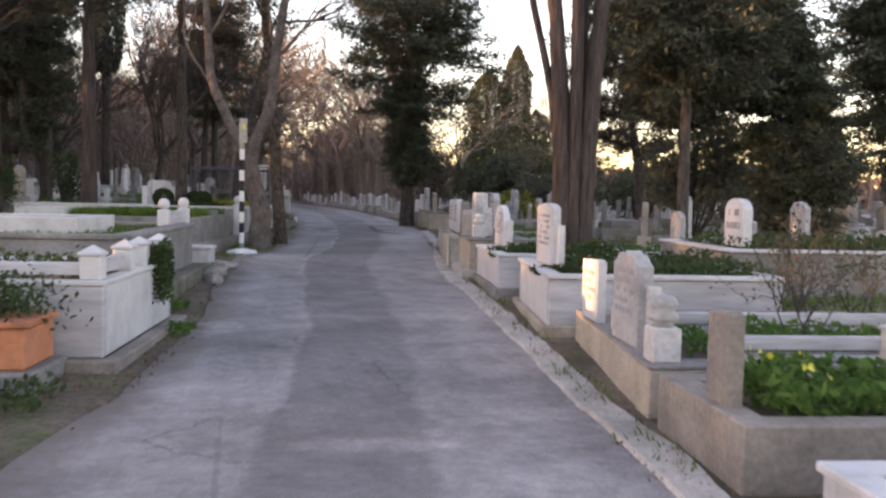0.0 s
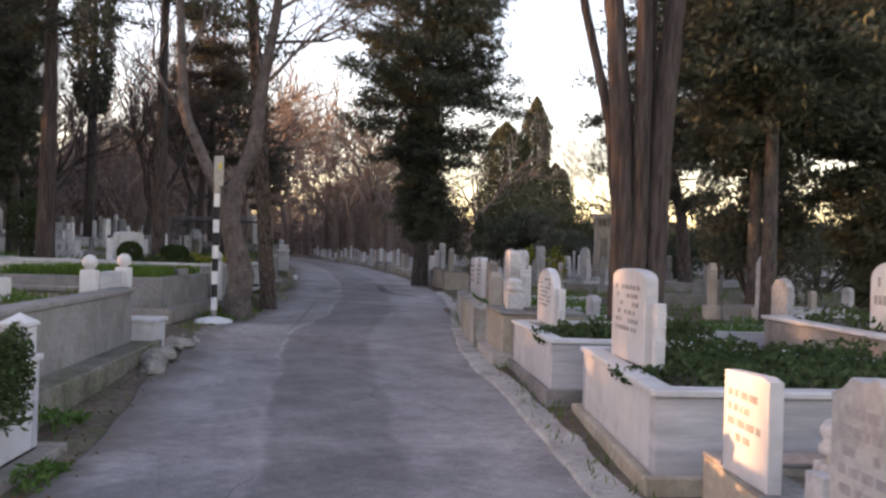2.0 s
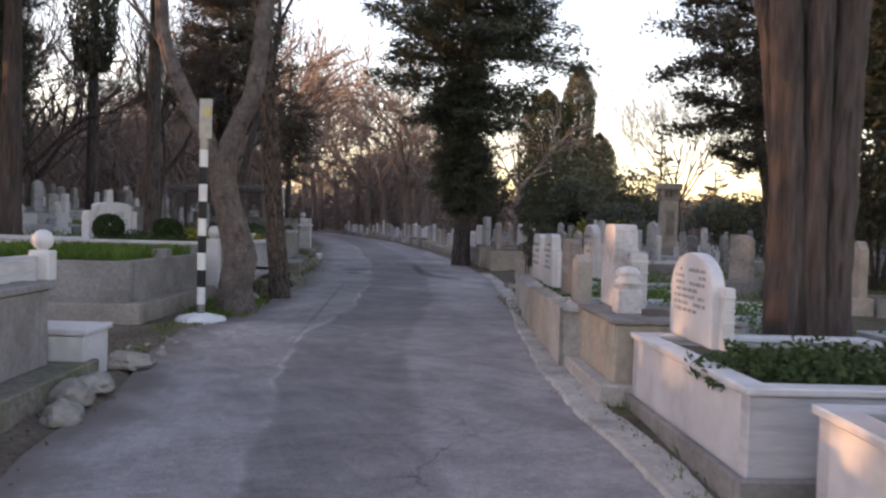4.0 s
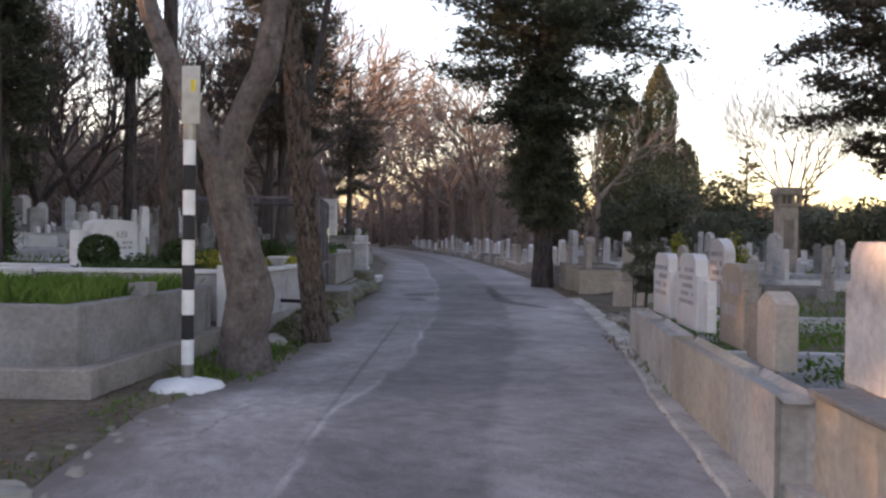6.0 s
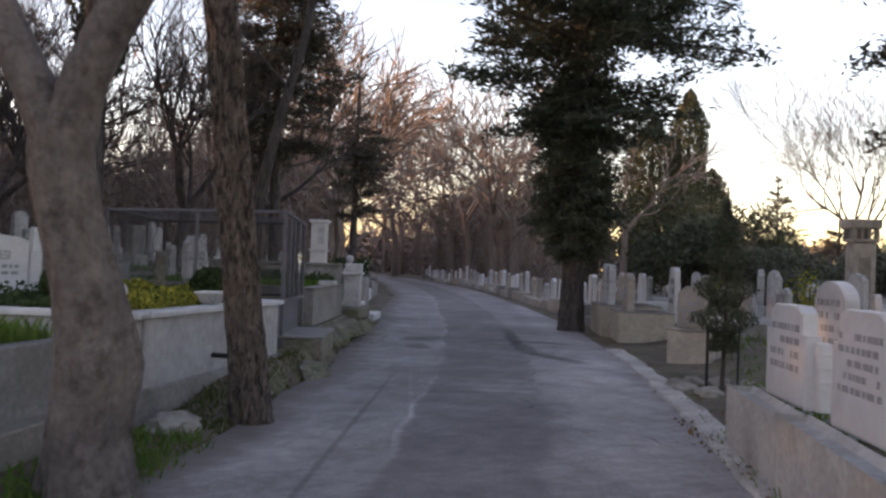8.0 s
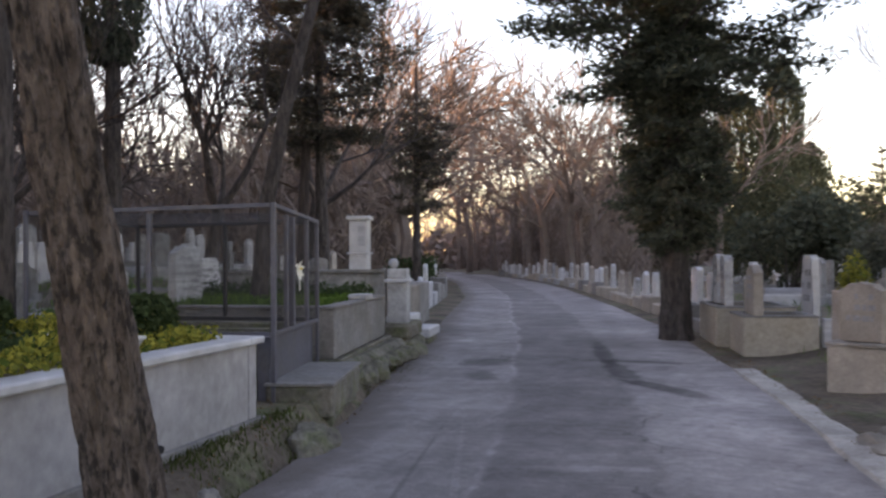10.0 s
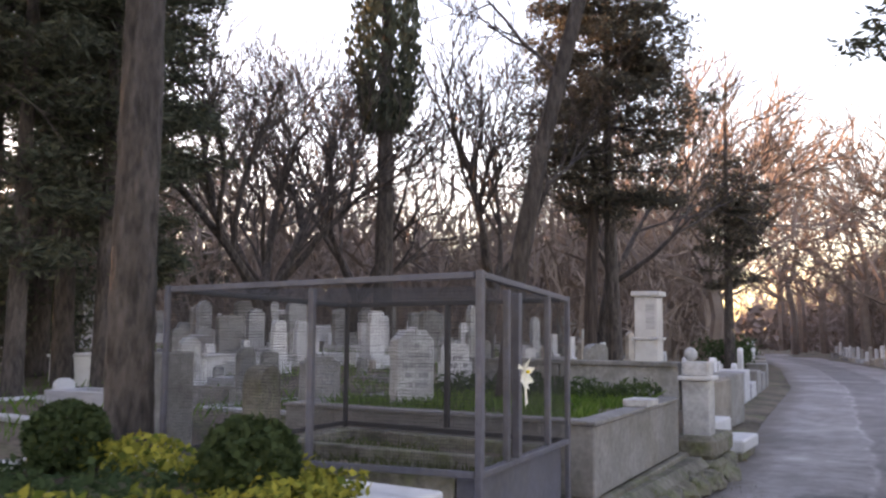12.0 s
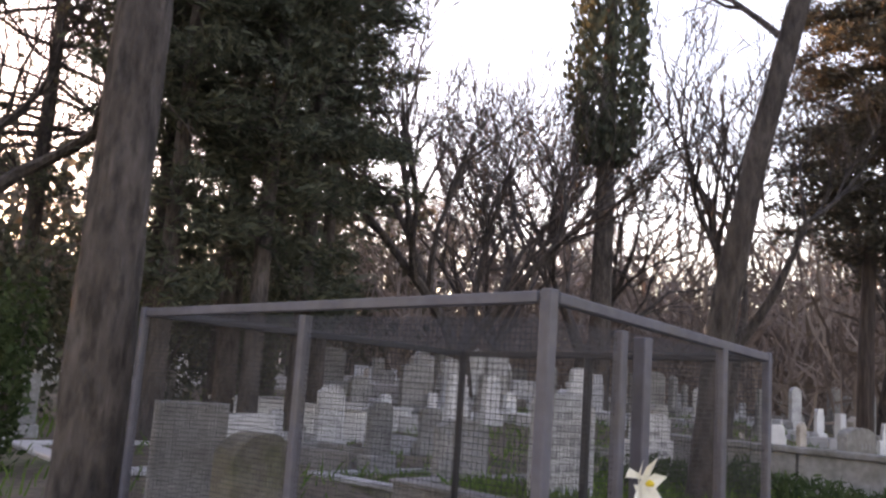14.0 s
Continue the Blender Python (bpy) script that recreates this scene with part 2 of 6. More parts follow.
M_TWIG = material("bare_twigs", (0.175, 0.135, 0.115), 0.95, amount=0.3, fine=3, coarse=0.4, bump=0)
# twig colour made paler, so that distance haze is painted in
M_HAZE = material("hazed_twigs", (0.27, 0.215, 0.195), 0.95, amount=0.3, fine=2, coarse=0.2, bump=0)
# darker copy of the weathered stone, tree shade put into its colour
M_STONE_DIM = material("dim_stone", (0.25, 0.245, 0.24), 0.9, amount=0.3, fine=22, coarse=2.5, second=(0.16, 0.155, 0.14), second_at=(0.45, 0.7), bump=0.35, rand=0.25)
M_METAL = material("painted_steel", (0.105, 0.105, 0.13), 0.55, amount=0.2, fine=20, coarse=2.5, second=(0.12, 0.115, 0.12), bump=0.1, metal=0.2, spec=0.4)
# mesh colour, also used to darken the cage's rear bars
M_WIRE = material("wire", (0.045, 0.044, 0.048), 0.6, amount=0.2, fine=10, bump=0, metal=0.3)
M_WHITE = material("white_paint", (0.66, 0.66, 0.66), 0.6, amount=0.10, fine=12, coarse=4, second=(0.55, 0.53, 0.5), second_at=(0.58, 0.8), bump=0.1)
M_RENDER = material("grey_render", (0.36, 0.35, 0.355), 0.85, amount=0.2, fine=12, coarse=1.6, second=(0.26, 0.25, 0.245), second_at=(0.45, 0.75), bump=0.2)
M_BLACK = material("black_paint", (0.02, 0.02, 0.022), 0.6, amount=0.3, fine=15, bump=0.1)
M_ALU = material("galvanised_sheet", (0.27, 0.265, 0.26), 0.38, amount=0.15, fine=12, coarse=3, bump=0.05, metal=0.85)
M_LEMON = material("lemon_yellow", (0.62, 0.46, 0.04), 0.5, amount=0.1, bump=0)
M_TERRA = material("terracotta", (0.50, 0.19, 0.10), 0.85, amount=0.25, fine=20, coarse=3, second=(0.36, 0.15, 0.09), bump=0.2)
M_ROCK = material("rubble", (0.26, 0.24, 0.215), 0.9, amount=0.35, fine=10, coarse=3, second=(0.22, 0.2, 0.17), bump=0.7, bump_dist=0.02, rand=0.2)
M_CLOTH = material("cloth_flower", (0.72, 0.70, 0.60), 0.8, amount=0.2, fine=20, bump=0.1)
L_DARK = leaf_material("dark_needles", (0.058, 0.070, 0.052), (0.115, 0.125, 0.088), 0.2)
L_CYP = leaf_material("cypress_scales", (0.06, 0.070, 0.042), (0.12, 0.118, 0.07), 0.2)
L_BROWNG = leaf_material("brownish_needles", (0.068, 0.066, 0.052), (0.122, 0.108, 0.082), 0.25)
L_IVY = leaf_material("ivy_leaves", (0.035, 0.06, 0.028), (0.075, 0.11, 0.048), 0.25)
L_LUSH = leaf_material("lush_leaves", (0.05, 0.12, 0.03), (0.12, 0.21, 0.06), 0.35)
L_GRASS = leaf_material("grass_blades", (0.06, 0.13, 0.025), (0.14, 0.22, 0.055), 0.35)
L_BOX = leaf_material("box_leaves", (0.03, 0.05, 0.022), (0.062, 0.088, 0.04), 0.2)
L_VARI = leaf_material("variegated_leaves", (0.07, 0.11, 0.025), (0.42, 0.37, 0.07), 0.3)
L_OLIVE = leaf_material("grey_green_leaves", (0.085, 0.095, 0.075), (0.145, 0.155, 0.12), 0.25)
L_DEAD = leaf_material("dry_leaves", (0.12, 0.075, 0.04), (0.24, 0.15, 0.08), 0.2)
L_MOSS = leaf_material("moss", (0.055, 0.075, 0.022), (0.10, 0.115, 0.045), 0.15)
L_FLOWER = leaf_material("yellow_flowers", (0.62, 0.50, 0.05), (0.75, 0.68, 0.15), 0.3)


# ---- mesh helpers ----
class MB:
    """Collects vertices and faces of one mesh."""

    def __init__(self):
        self.v, self.f = [], []

    def add(self, vs, fs):
        o = len(self.v)
        self.v.extend(tuple(p) for p in vs)
        self.f.extend(tuple(i + o for i in q) for q in fs)
        return self

    def box(self, x0, x1, y0, y1, z0, z1, b=0.008, m=None):
        """A chamfered block."""
        c = ((x0 + x1) / 2, (y0 + y1) / 2, (z0 + z1) / 2)
        h = ((x1 - x0) / 2, (y1 - y0) / 2, (z1 - z0) / 2)
        b = min(b, 0.4 * min(h))
        vs, idx = [], {}
        for sx in (-1, 1):
            for sy in (-1, 1):
                for sz in (-1, 1):
                    s = (sx, sy, sz)
                    for ax in range(3):
                        p = [c[i] + s[i] * (h[i] - (0 if i == ax else b)) for i in range(3)]
                        idx[s, ax] = len(vs)
                        vs.append(p)
        fs = []
        for ax in range(3):
            u, w = (ax + 1) % 3, (ax + 2) % 3
            for sg in (-1, 1):
                q = []
                for a, d in ((-1, -1), (1, -1), (1, 1), (-1, 1)):
                    s = [0, 0, 0]
                    s[ax], s[u], s[w] = sg, a, d
                    q.append(idx[tuple(s), ax])
                fs.append(q if sg > 0 else q[::-1])
            for a in (-1, 1):
                for d in (-1, 1):
                    s0, s1 = [0, 0, 0], [0, 0, 0]
                    s0[ax], s1[ax] = -1, 1
                    s0[u] = s1[u] = a
                    s0[w] = s1[w] = d
                    q = [idx[tuple(s0), u], idx[tuple(s1), u], idx[tuple(s1), w], idx[tuple(s0), w]]
                    fs.append(q if a * d < 0 else q[::-1])
        for sx in (-1, 1):
            for sy in (-1, 1):
                for sz in (-1, 1):
                    q = [idx[(sx, sy, sz), i] for i in range(3)]
                    fs.append(q if sx * sy * sz > 0 else q[::-1])
        if m is not None:
            vs = [m @ Vector(p) for p in vs]
        return self.add(vs, fs)

    def tube(self, pts, rad, n=8, cap=True):
        pts = [Vector(p) for p in pts]
        ring0 = len(self.v)
        prev = None
        for i, p in enumerate(pts):
            d = (pts[min(i + 1, len(pts) - 1)] - pts[max(i - 1, 0)])
            d = d.normalized() if d.length > 1e-9 else Vector((0, 0, 1))
            if prev is None:
                a = d.orthogonal().normalized()
            else:
                a = (prev - d * prev.dot(d))
                a = a.normalized() if a.length > 1e-6 else d.orthogonal().normalized()
            prev = a
            b = d.cross(a)
            for k in range(n):
                t = 2 * math.pi * k / n
                self.v.append(tuple(p + (a * math.cos(t) + b * math.sin(t)) * rad[i]))
        for i in range(len(pts) - 1):
            for k in range(n):
                a0, a1 = ring0 + i * n + k, ring0 + i * n + (k + 1) % n
                self.f.append((a0, a1, a1 + n, a0 + n))
        if cap:
            self.f.append(tuple(ring0 + k for k in range(n))[::-1])
            e = ring0 + (len(pts) - 1) * n
            self.f.append(tuple(e + k for k in range(n)))
        return self

    def lathe(self, prof, n=20, c=(0, 0), wob=0.0):
        """prof: (radius, z) from below upwards."""
        o = len(self.v)
        for r, z in prof:
            for k in range(n):
                t = 2 * math.pi * k / n
                w = 1 + wob * noise.noise(Vector((math.cos(t) * 2, math.sin(t) * 2, z * 3)))
                self.v.append((c[0] + r * w * math.cos(t), c[1] + r * w * math.sin(t), z))
        for i in range(len(prof) - 1):
            for k in range(n):
                a, b = o + i * n + k, o + i * n + (k + 1) % n
                self.f.append((a, b, b + n, a + n))
        self.f.append(tuple(o + k for k in range(n))[::-1])
        e = o + (len(prof) - 1) * n
        self.f.append(tuple(e + k for k in range(n)))
        return self

    def slab(self, outline, d, bev=0.008):
        """An upright slab: outline in (y, z), thickness d along x, front edges chamfered."""
        cy = sum(p[0] for p in outline) / len(outline)
        cz = sum(p[1] for p in outline) / len(outline)
        n = len(outline)
        inner = [(cy + (y - cy) * (1 - bev / 0.15), cz + (z - cz) * (1 - bev / 0.3)) for y, z in outline]
        rings = [(-d / 2, inner), (-d / 2 + bev, outline), (d / 2 - bev, outline), (d / 2, inner)]
        o = len(self.v)
        for x, ring in rings:
            self.v.extend((x, y, z) for y, z in ring)
        for i in range(3):
            for k in range(n):
                a, b = o + i * n + k, o + i * n + (k + 1) % n
                self.f.append((a, a + n, b + n, b))
        self.f.append(tuple(o + k for k in range(n)))
        self.f.append(tuple(o + 3 * n + k for k in range(n))[::-1])
        return self


def mesh(name, mb, mat, smooth=False):
    me = bpy.data.meshes.new(name)
    me.from_pydata(mb.v, [], mb.f)
    me.update()
    if mat is not None:
        me.materials.append(mat)
    if smooth:
        me.polygons.foreach_set("use_smooth", [True] * len(me.polygons))
    return me


def part(name, mb, mat, parent=None, label="", smooth=False):
    ob = new(name, mesh(name, mb, mat, smooth))
    if parent is not None:
        ob.parent = parent
    if label:
        tagged(ob, label)
    return ob


def thing(name, label, category, m=None, group=""):
    ob = new(name)
    ob.empty_display_size = 0.1
    if m is not None:
        ob.matrix_basis = m
    return tagged(ob, label, category, group)


def quads_mesh(name, verts, mat, smooth=False):
    """verts: array (n, 4, 3) of separate quads."""
    n = len(verts)
    me = bpy.data.meshes.new(name)
    me.vertices.add(n * 4)
    me.vertices.foreach_set("co", np.ascontiguousarray(verts, dtype=np.float32).ravel())
    me.loops.add(n * 4)
    me.loops.foreach_set("vertex_index", np.arange(n * 4, dtype=np.int32))
    me.polygons.add(n)
    me.polygons.foreach_set("loop_start", np.arange(0, n * 4, 4, dtype=np.int32))
    me.update(calc_edges=True)
    me.materials.append(mat)
    return me


def leaf_quads(rng, centres, size, up=0.0, slim=0.45, along=None):
    """Kite-shaped leaves at the centres, turned at random."""
    n = len(centres)
    d = rng.normal(size=(n, 3))
    if along is not None:
        d = d * 0.6 + along
    d[:, 2] += up
    d /= np.linalg.norm(d, axis=1)[:, None] + 1e-9
    s = rng.normal(size=(n, 3))
    s -= d * (s * d).sum(1)[:, None]
    s /= np.linalg.norm(s, axis=1)[:, None] + 1e-9
    L = size * rng.uniform(0.6, 1.4, size=(n, 1))
    w = L * slim * rng.uniform(0.7, 1.3, size=(n, 1))
    nrm = np.cross(d, s)
    q = np.empty((n, 4, 3))
    q[:, 0] = centres - d * L * 0.5
    q[:, 1] = centres + s * w * 0.5 + nrm * L * 0.06
    q[:, 2] = centres + d * L * 0.5
    q[:, 3] = centres - s * w * 0.5 + nrm * L * 0.06
    return q


# ---- ground and road ----
def lerp_table(tab, y):
    return float(np.interp(y, [p[0] for p in tab], [p[1] for p in tab]))


LEFT_EDGE = [(-60, 0.6), (-13.3, 0.68), (-11.9, 0.77), (-9.4, 0.79), (-8.2, 0.72), (-6, 0.45), (-4.4, 0.38), (-3.2, 0.24), (-2.3, 0.06), (-1, 0.02), (0.1, 0.24),
             (1.65, 0.4), (3.85, 0.4), (5, 0.3), (6.6, 0.36), (7.4, 0.32), (9.2, 0.14), (12.5, -0.08), (14, -0.1), (19, -0.62), (32, -1.75), (50, -4.6), (75, -10), (110, -21), (160, -44)]
RIGHT_EDGE = [(-60, 4.22), (-14, 4.22), (-9, 4.14), (-6, 4.06), (-4.2, 3.9), (-2.5, 3.92), (-0.5, 4.02), (2, 4.18), (4.4, 4.36), (9, 4.5), (13, 4.42), (18, 4.2), (26, 3.5),
              (40, 1.9), (52, 0.1), (75, -4.9), (110, -15.5), (160, -38)]


RISE = [(-60, -0.26), (-12, -0.22), (-8, -0.16), (-5, -0.08), (-1.5, 0.0), (8, 0.02), (16, 0.07), (40, 0.1), (300, 0.1)]


def rise(y):
    """The lane climbs gently."""
    return lerp_table(RISE, y)


def smooth(a, b, x):
    t = min(1.0, max(0.0, (x - a) / (b - a)))
    return t * t * (3 - 2 * t)


def ground_z(x, y):
    """Height of the ground sheet: the cut under the road, the verge, the terraces on both sides."""
    xl, xr = lerp_table(LEFT_EDGE, y), lerp_table(RIGHT_EDGE, y)
    up_ = rise(y)
    bumpy = 0.03 * noise.noise(Vector((x * 0.9, y * 0.9, 0)))
    if x < xl:
        d = xl - x
        bank = 0.24 * smooth(3.0, 5.0, y) * (1 - smooth(12.5, 16, y))
        near = smooth(-0.05, 0.12, d) * 0.05 + bank * smooth(0.02, 0.22, d)
        return up_ - 0.04 + near + 0.55 * smooth(2.8, 4.6, d) + 0.62 * smooth(3.4, 7.5, d) * smooth(11, 17, y) + 0.5 * smooth(6, 40, d) + bumpy * smooth(0, 0.5, d)
    if x > xr:
        d = x - xr
        return up_ - 0.04 + smooth(-0.05, 0.15, d) * 0.05 + 0.22 * smooth(0.7, 2.2, d) + 0.25 * smooth(6, 40, d) + bumpy * smooth(0, 0.5, d)
    return up_ - 0.05


def spread(lo, hi, near_lo, near_hi, step, grow=1.25):
    out = list(np.arange(near_lo, near_hi + 1e-6, step))
    s, a = step, near_hi
    while a < hi:
        s *= grow
        a += s
        out.append(a)
    s, a = step, near_lo
    while a > lo:
        s *= grow
        a -= s
        out.insert(0, a)
    return out


xs, ys = spread(-900, 900, -3.0, 7.5, 0.15), spread(-900, 1200, -19, 24, 0.3)
gm = MB()
gm.v = [(x, y, ground_z(x, y)) for y in ys for x in xs]
nx = len(xs)
gm.f = [(j * nx + i, j * nx + i + 1, (j + 1) * nx + i + 1, (j + 1) * nx + i) for j in range(len(ys) - 1) for i in range(nx - 1)]
tagged(part("ground", gm, M_SOIL, smooth=True), "brown earth and thin grass between the graves", "ground", kind="structure")

rd = MB()
ry = list(np.arange(-40, 30, 0.5)) + list(np.arange(30, 161, 2.5))
COLS = 13
ruv = []
for y in ry:
    a, b = lerp_table(LEFT_EDGE, y), lerp_table(RIGHT_EDGE, y)
    for i in range(COLS):
        u = i / (COLS - 1)
        ja = 0.07 * noise.noise(Vector((y * 0.8, 3.1, 0))) + 0.04 * noise.noise(Vector((y * 2.7, 3.1, 0)))
        jb = 0.03 * noise.noise(Vector((y * 0.9, 8.7, 0)))
        rd.v.append((a + ja + (b + jb - a - ja) * u, y, rise(y) + 0.004 * noise.noise(Vector((u * 3, y * 0.4, 1)))))
        ruv.append((u, y))
rd.f = [(j * COLS + i, j * COLS + i + 1, (j + 1) * COLS + i + 1, (j + 1) * COLS + i) for j in range(len(ry) - 1) for i in range(COLS - 1)]
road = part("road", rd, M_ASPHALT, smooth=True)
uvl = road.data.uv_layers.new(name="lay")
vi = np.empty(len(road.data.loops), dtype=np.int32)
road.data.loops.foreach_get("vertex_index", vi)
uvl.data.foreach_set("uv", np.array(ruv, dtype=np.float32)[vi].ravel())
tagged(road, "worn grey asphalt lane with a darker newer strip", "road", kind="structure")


kb = MB()
ky = list(np.arange(-30, 11.5, 0.14))
for y in ky:
    x = lerp_table(RIGHT_EDGE, y) + 0.0 + 0.035 * noise.noise(Vector((y * 1.1, 0.5, 2))) + 0.02 * noise.noise(Vector((y * 4.0, 0.5, 5)))
    w = 0.25 + 0.06 * noise.noise(Vector((y * 1.3, 7, 2)))
    k0 = rise(y)
    kb.v += [(x - 0.03, y, k0 - 0.02), (x, y, k0 + 0.028), (x + w, y, k0 + 0.03), (x + w + 0.03, y, k0 - 0.02)]
for i in range(len(ky) - 1):
    for k in range(3):
        a = i * 4 + k
        kb.f.append((a, a + 1, a + 5, a + 4))
tagged(part("kerb", kb, M_KERB), "worn flush concrete gutter edge", "kerb", kind="structure")


# ---- grave building blocks ----
def stone_outline(kind, w, h):
    """Outlines of headstones in (y, z)."""
    a = w / 2
    if kind == "round":
        pts = [(-a, 0), (a, 0), (a, h - a * 0.55)]
        pts += [(a * math.cos(t), h - a * 0.55 + a * 0.55 * math.sin(t)) for t in np.linspace(0.2, math.pi - 0.2, 11)]
        pts += [(-a, h - a * 0.55)]
    elif kind == "shoulder":
        s = h * 0.72
        pts = [(-a, 0), (a, 0), (a, s), (a * 0.82, s), (a * 0.8, h * 0.93), (a * 0.55, h), (-a * 0.55, h), (-a * 0.8, h * 0.93), (-a * 0.82, s), (-a, s)]
    elif kind == "crown":
        pts = [(-a, 0), (a, 0), (a, h * 0.86), (a * 0.75, h * 0.9), (a * 0.55, h * 0.97), (a * 0.2, h * 0.96), (0, h),
               (-a * 0.2, h * 0.96), (-a * 0.55, h * 0.97), (-a * 0.75, h * 0.9), (-a, h * 0.86)]
    elif kind == "slant":
        pts = [(-a, 0), (a, 0), (a, h * 0.96), (-a * 0.7, h), (-a, h * 0.97)]
    elif kind == "arch":
        pts = [(-a, 0), (a, 0), (a, h * 0.88)] + [(a * math.cos(t), h * 0.88 + h * 0.12 * math.sin(t) ** 0.8) for t in np.linspace(0.25, math.pi - 0.25, 9)] + [(-a, h * 0.88)]
    elif kind == "point":
        pts = [(-a, 0), (a, 0), (a, h * 0.85), (a * 0.5, h * 0.95), (0, h), (-a * 0.5, h * 0.95), (-a, h * 0.85)]
    elif kind == "spade":
        pts = [(-a * 0.8, 0), (a * 0.8, 0), (a * 0.85, h * 0.55), (a, h * 0.68), (a * 0.9, h * 0.8), (a * 0.55, h * 0.9), (0, h), (-a * 0.55, h * 0.9), (-a * 0.9, h * 0.8), (-a, h * 0.68), (-a * 0.85, h * 0.55)]
    else:
        pts = [(-a, 0), (a, 0), (a, h), (-a, h)]
    return pts


def writing(w, z0, z1, rows, x, seed, mb=None):
    """Bars that stand for lines of worn writing on the -x face at x."""
    rng = random.Random(seed)
    mb = mb or MB()
    dz = (z1 - z0) / rows
    for i in range(rows):
        z = z1 - (i + 0.5) * dz
        y = -w / 2 + rng.uniform(0, w * 0.12)
        while y < w / 2 - 0.03:
            k = rng.uniform(0.03, 0.1) * max(1, w)
            e = min(y + k, w / 2)
            if rng.random() < 0.8:
                mb.box(x - 0.002, x + 0.004, y, e, z - dz * 0.26, z + dz * 0.26, 0.0005)
            y = e + rng.uniform(0.012, 0.04)
    return mb


def headstone(x, y, z, rz, w, h, t, kind, mat, label, rows=0, seed=0, group="", flank=False, rx=0.0):
    """An upright stone; its written face looks to -x before the turn rz."""
    th = thing("headstone", label, "headstone", pose(x, y, z, 0, rx, rz), group)
    part("slab", MB().slab(stone_outline(kind, w, h), t), mat, th)
    if rows:
        tagged(part("inscription", writing(w * 0.74, h * 0.30, h * 0.84, rows, -t / 2, seed), M_INK, th, "rows of worn dark lettering"), kind="stuff")
    if flank:
        for s in (-1, 1):
            ft = MB()
            hh = h * 0.66
            ft.box(t * 0.05, t * 0.75, s * w * 0.5 - 0.05 + s * 0.052, s * w * 0.5 + 0.05 + s * 0.052, 0, hh)
            for k in range(3):
                ft.box(t * 0.02, t * 0.78, s * w * 0.5 - 0.055 + s * 0.052, s * w * 0.5 + 0.055 + s * 0.052, hh * (0.42 + 0.2 * k), hh * (0.42 + 0.2 * k) + 0.022, 0.006)
            part("pilaster", ft, mat, th)
    return th


def turban_post(x, y, z, w, h, mat, label, group=""):
    """A square marble post with a carved round cap of two rolls."""
    th = thing("grave_post", label, "grave post", pose(x, y, z), group)
    b = h * 0.52
    part("shaft", MB().box(-w / 2, w / 2, -w / 2, w / 2, 0, b, 0.012), mat, th)
    r = w * 0.5
    part("cap", MB().lathe([(r * 0.8, b), (r * 0.62, b + 0.03), (r * 1.0, b + h * 0.1), (r * 1.05, b + h * 0.17), (r * 0.75, b + h * 0.24),
                            (r * 0.95, b + h * 0.31), (r * 0.98, b + h * 0.37), (r * 0.7, b + h * 0.45), (r * 0.2, b + h * 0.48)], 16), mat, th, smooth=True)
    return th


def ball_post(x, y, z, w, h, mat, label, group=""):
    th = thing("grave_post", label, "grave post", pose(x, y, z), group)
    part("shaft", MB().box(-w / 2, w / 2, -w / 2, w / 2, 0, h - w, 0.012), mat, th)
    r = w * 0.52
    part("ball", MB().lathe([(r * 0.5, h - w)] + [(r * math.sin(a), h - w * 0.5 - r * math.cos(a)) for a in np.linspace(0.5, 2.9, 8)], 12), mat, th, smooth=True)
    return th


def cap_post(x, y, z, w, h, mat, label, group=""):
    """A square post with a low pyramid cap."""
    th = thing("grave_post", label, "grave post", pose(x, y, z), group)
    part("shaft", MB().box(-w / 2, w / 2, -w / 2, w / 2, 0, h - 0.06, 0.008), mat, th)
    c = MB().box(-w / 2 - 0.015, w / 2 + 0.015, -w / 2 - 0.015, w / 2 + 0.015, h - 0.06, h - 0.03, 0.006)
    a = w / 2 + 0.005
    c.add([(-a, -a, h - 0.03), (a, -a, h - 0.03), (a, a, h - 0.03), (-a, a, h - 0.03), (0, 0, h + 0.03)], [(0, 1, 4), (1, 2, 4), (2, 3, 4), (3, 0, 4)])
    part("cap", c, mat, th)
    return th


def quad_wall(mb, a, b, z0, z1, t, cham=0.01):
    """A block along the line a-b (its outer face), t thick towards its left side."""
    a, b = Vector((*a, 0)), Vector((*b, 0))
    d = b - a
    L = d.length
    ang = math.atan2(d.y, d.x)
    m = Matrix.Translation(a) @ Matrix.Rotation(ang, 4, "Z")
    mb.box(0, L, 0, t, z0, z1, cham, m)


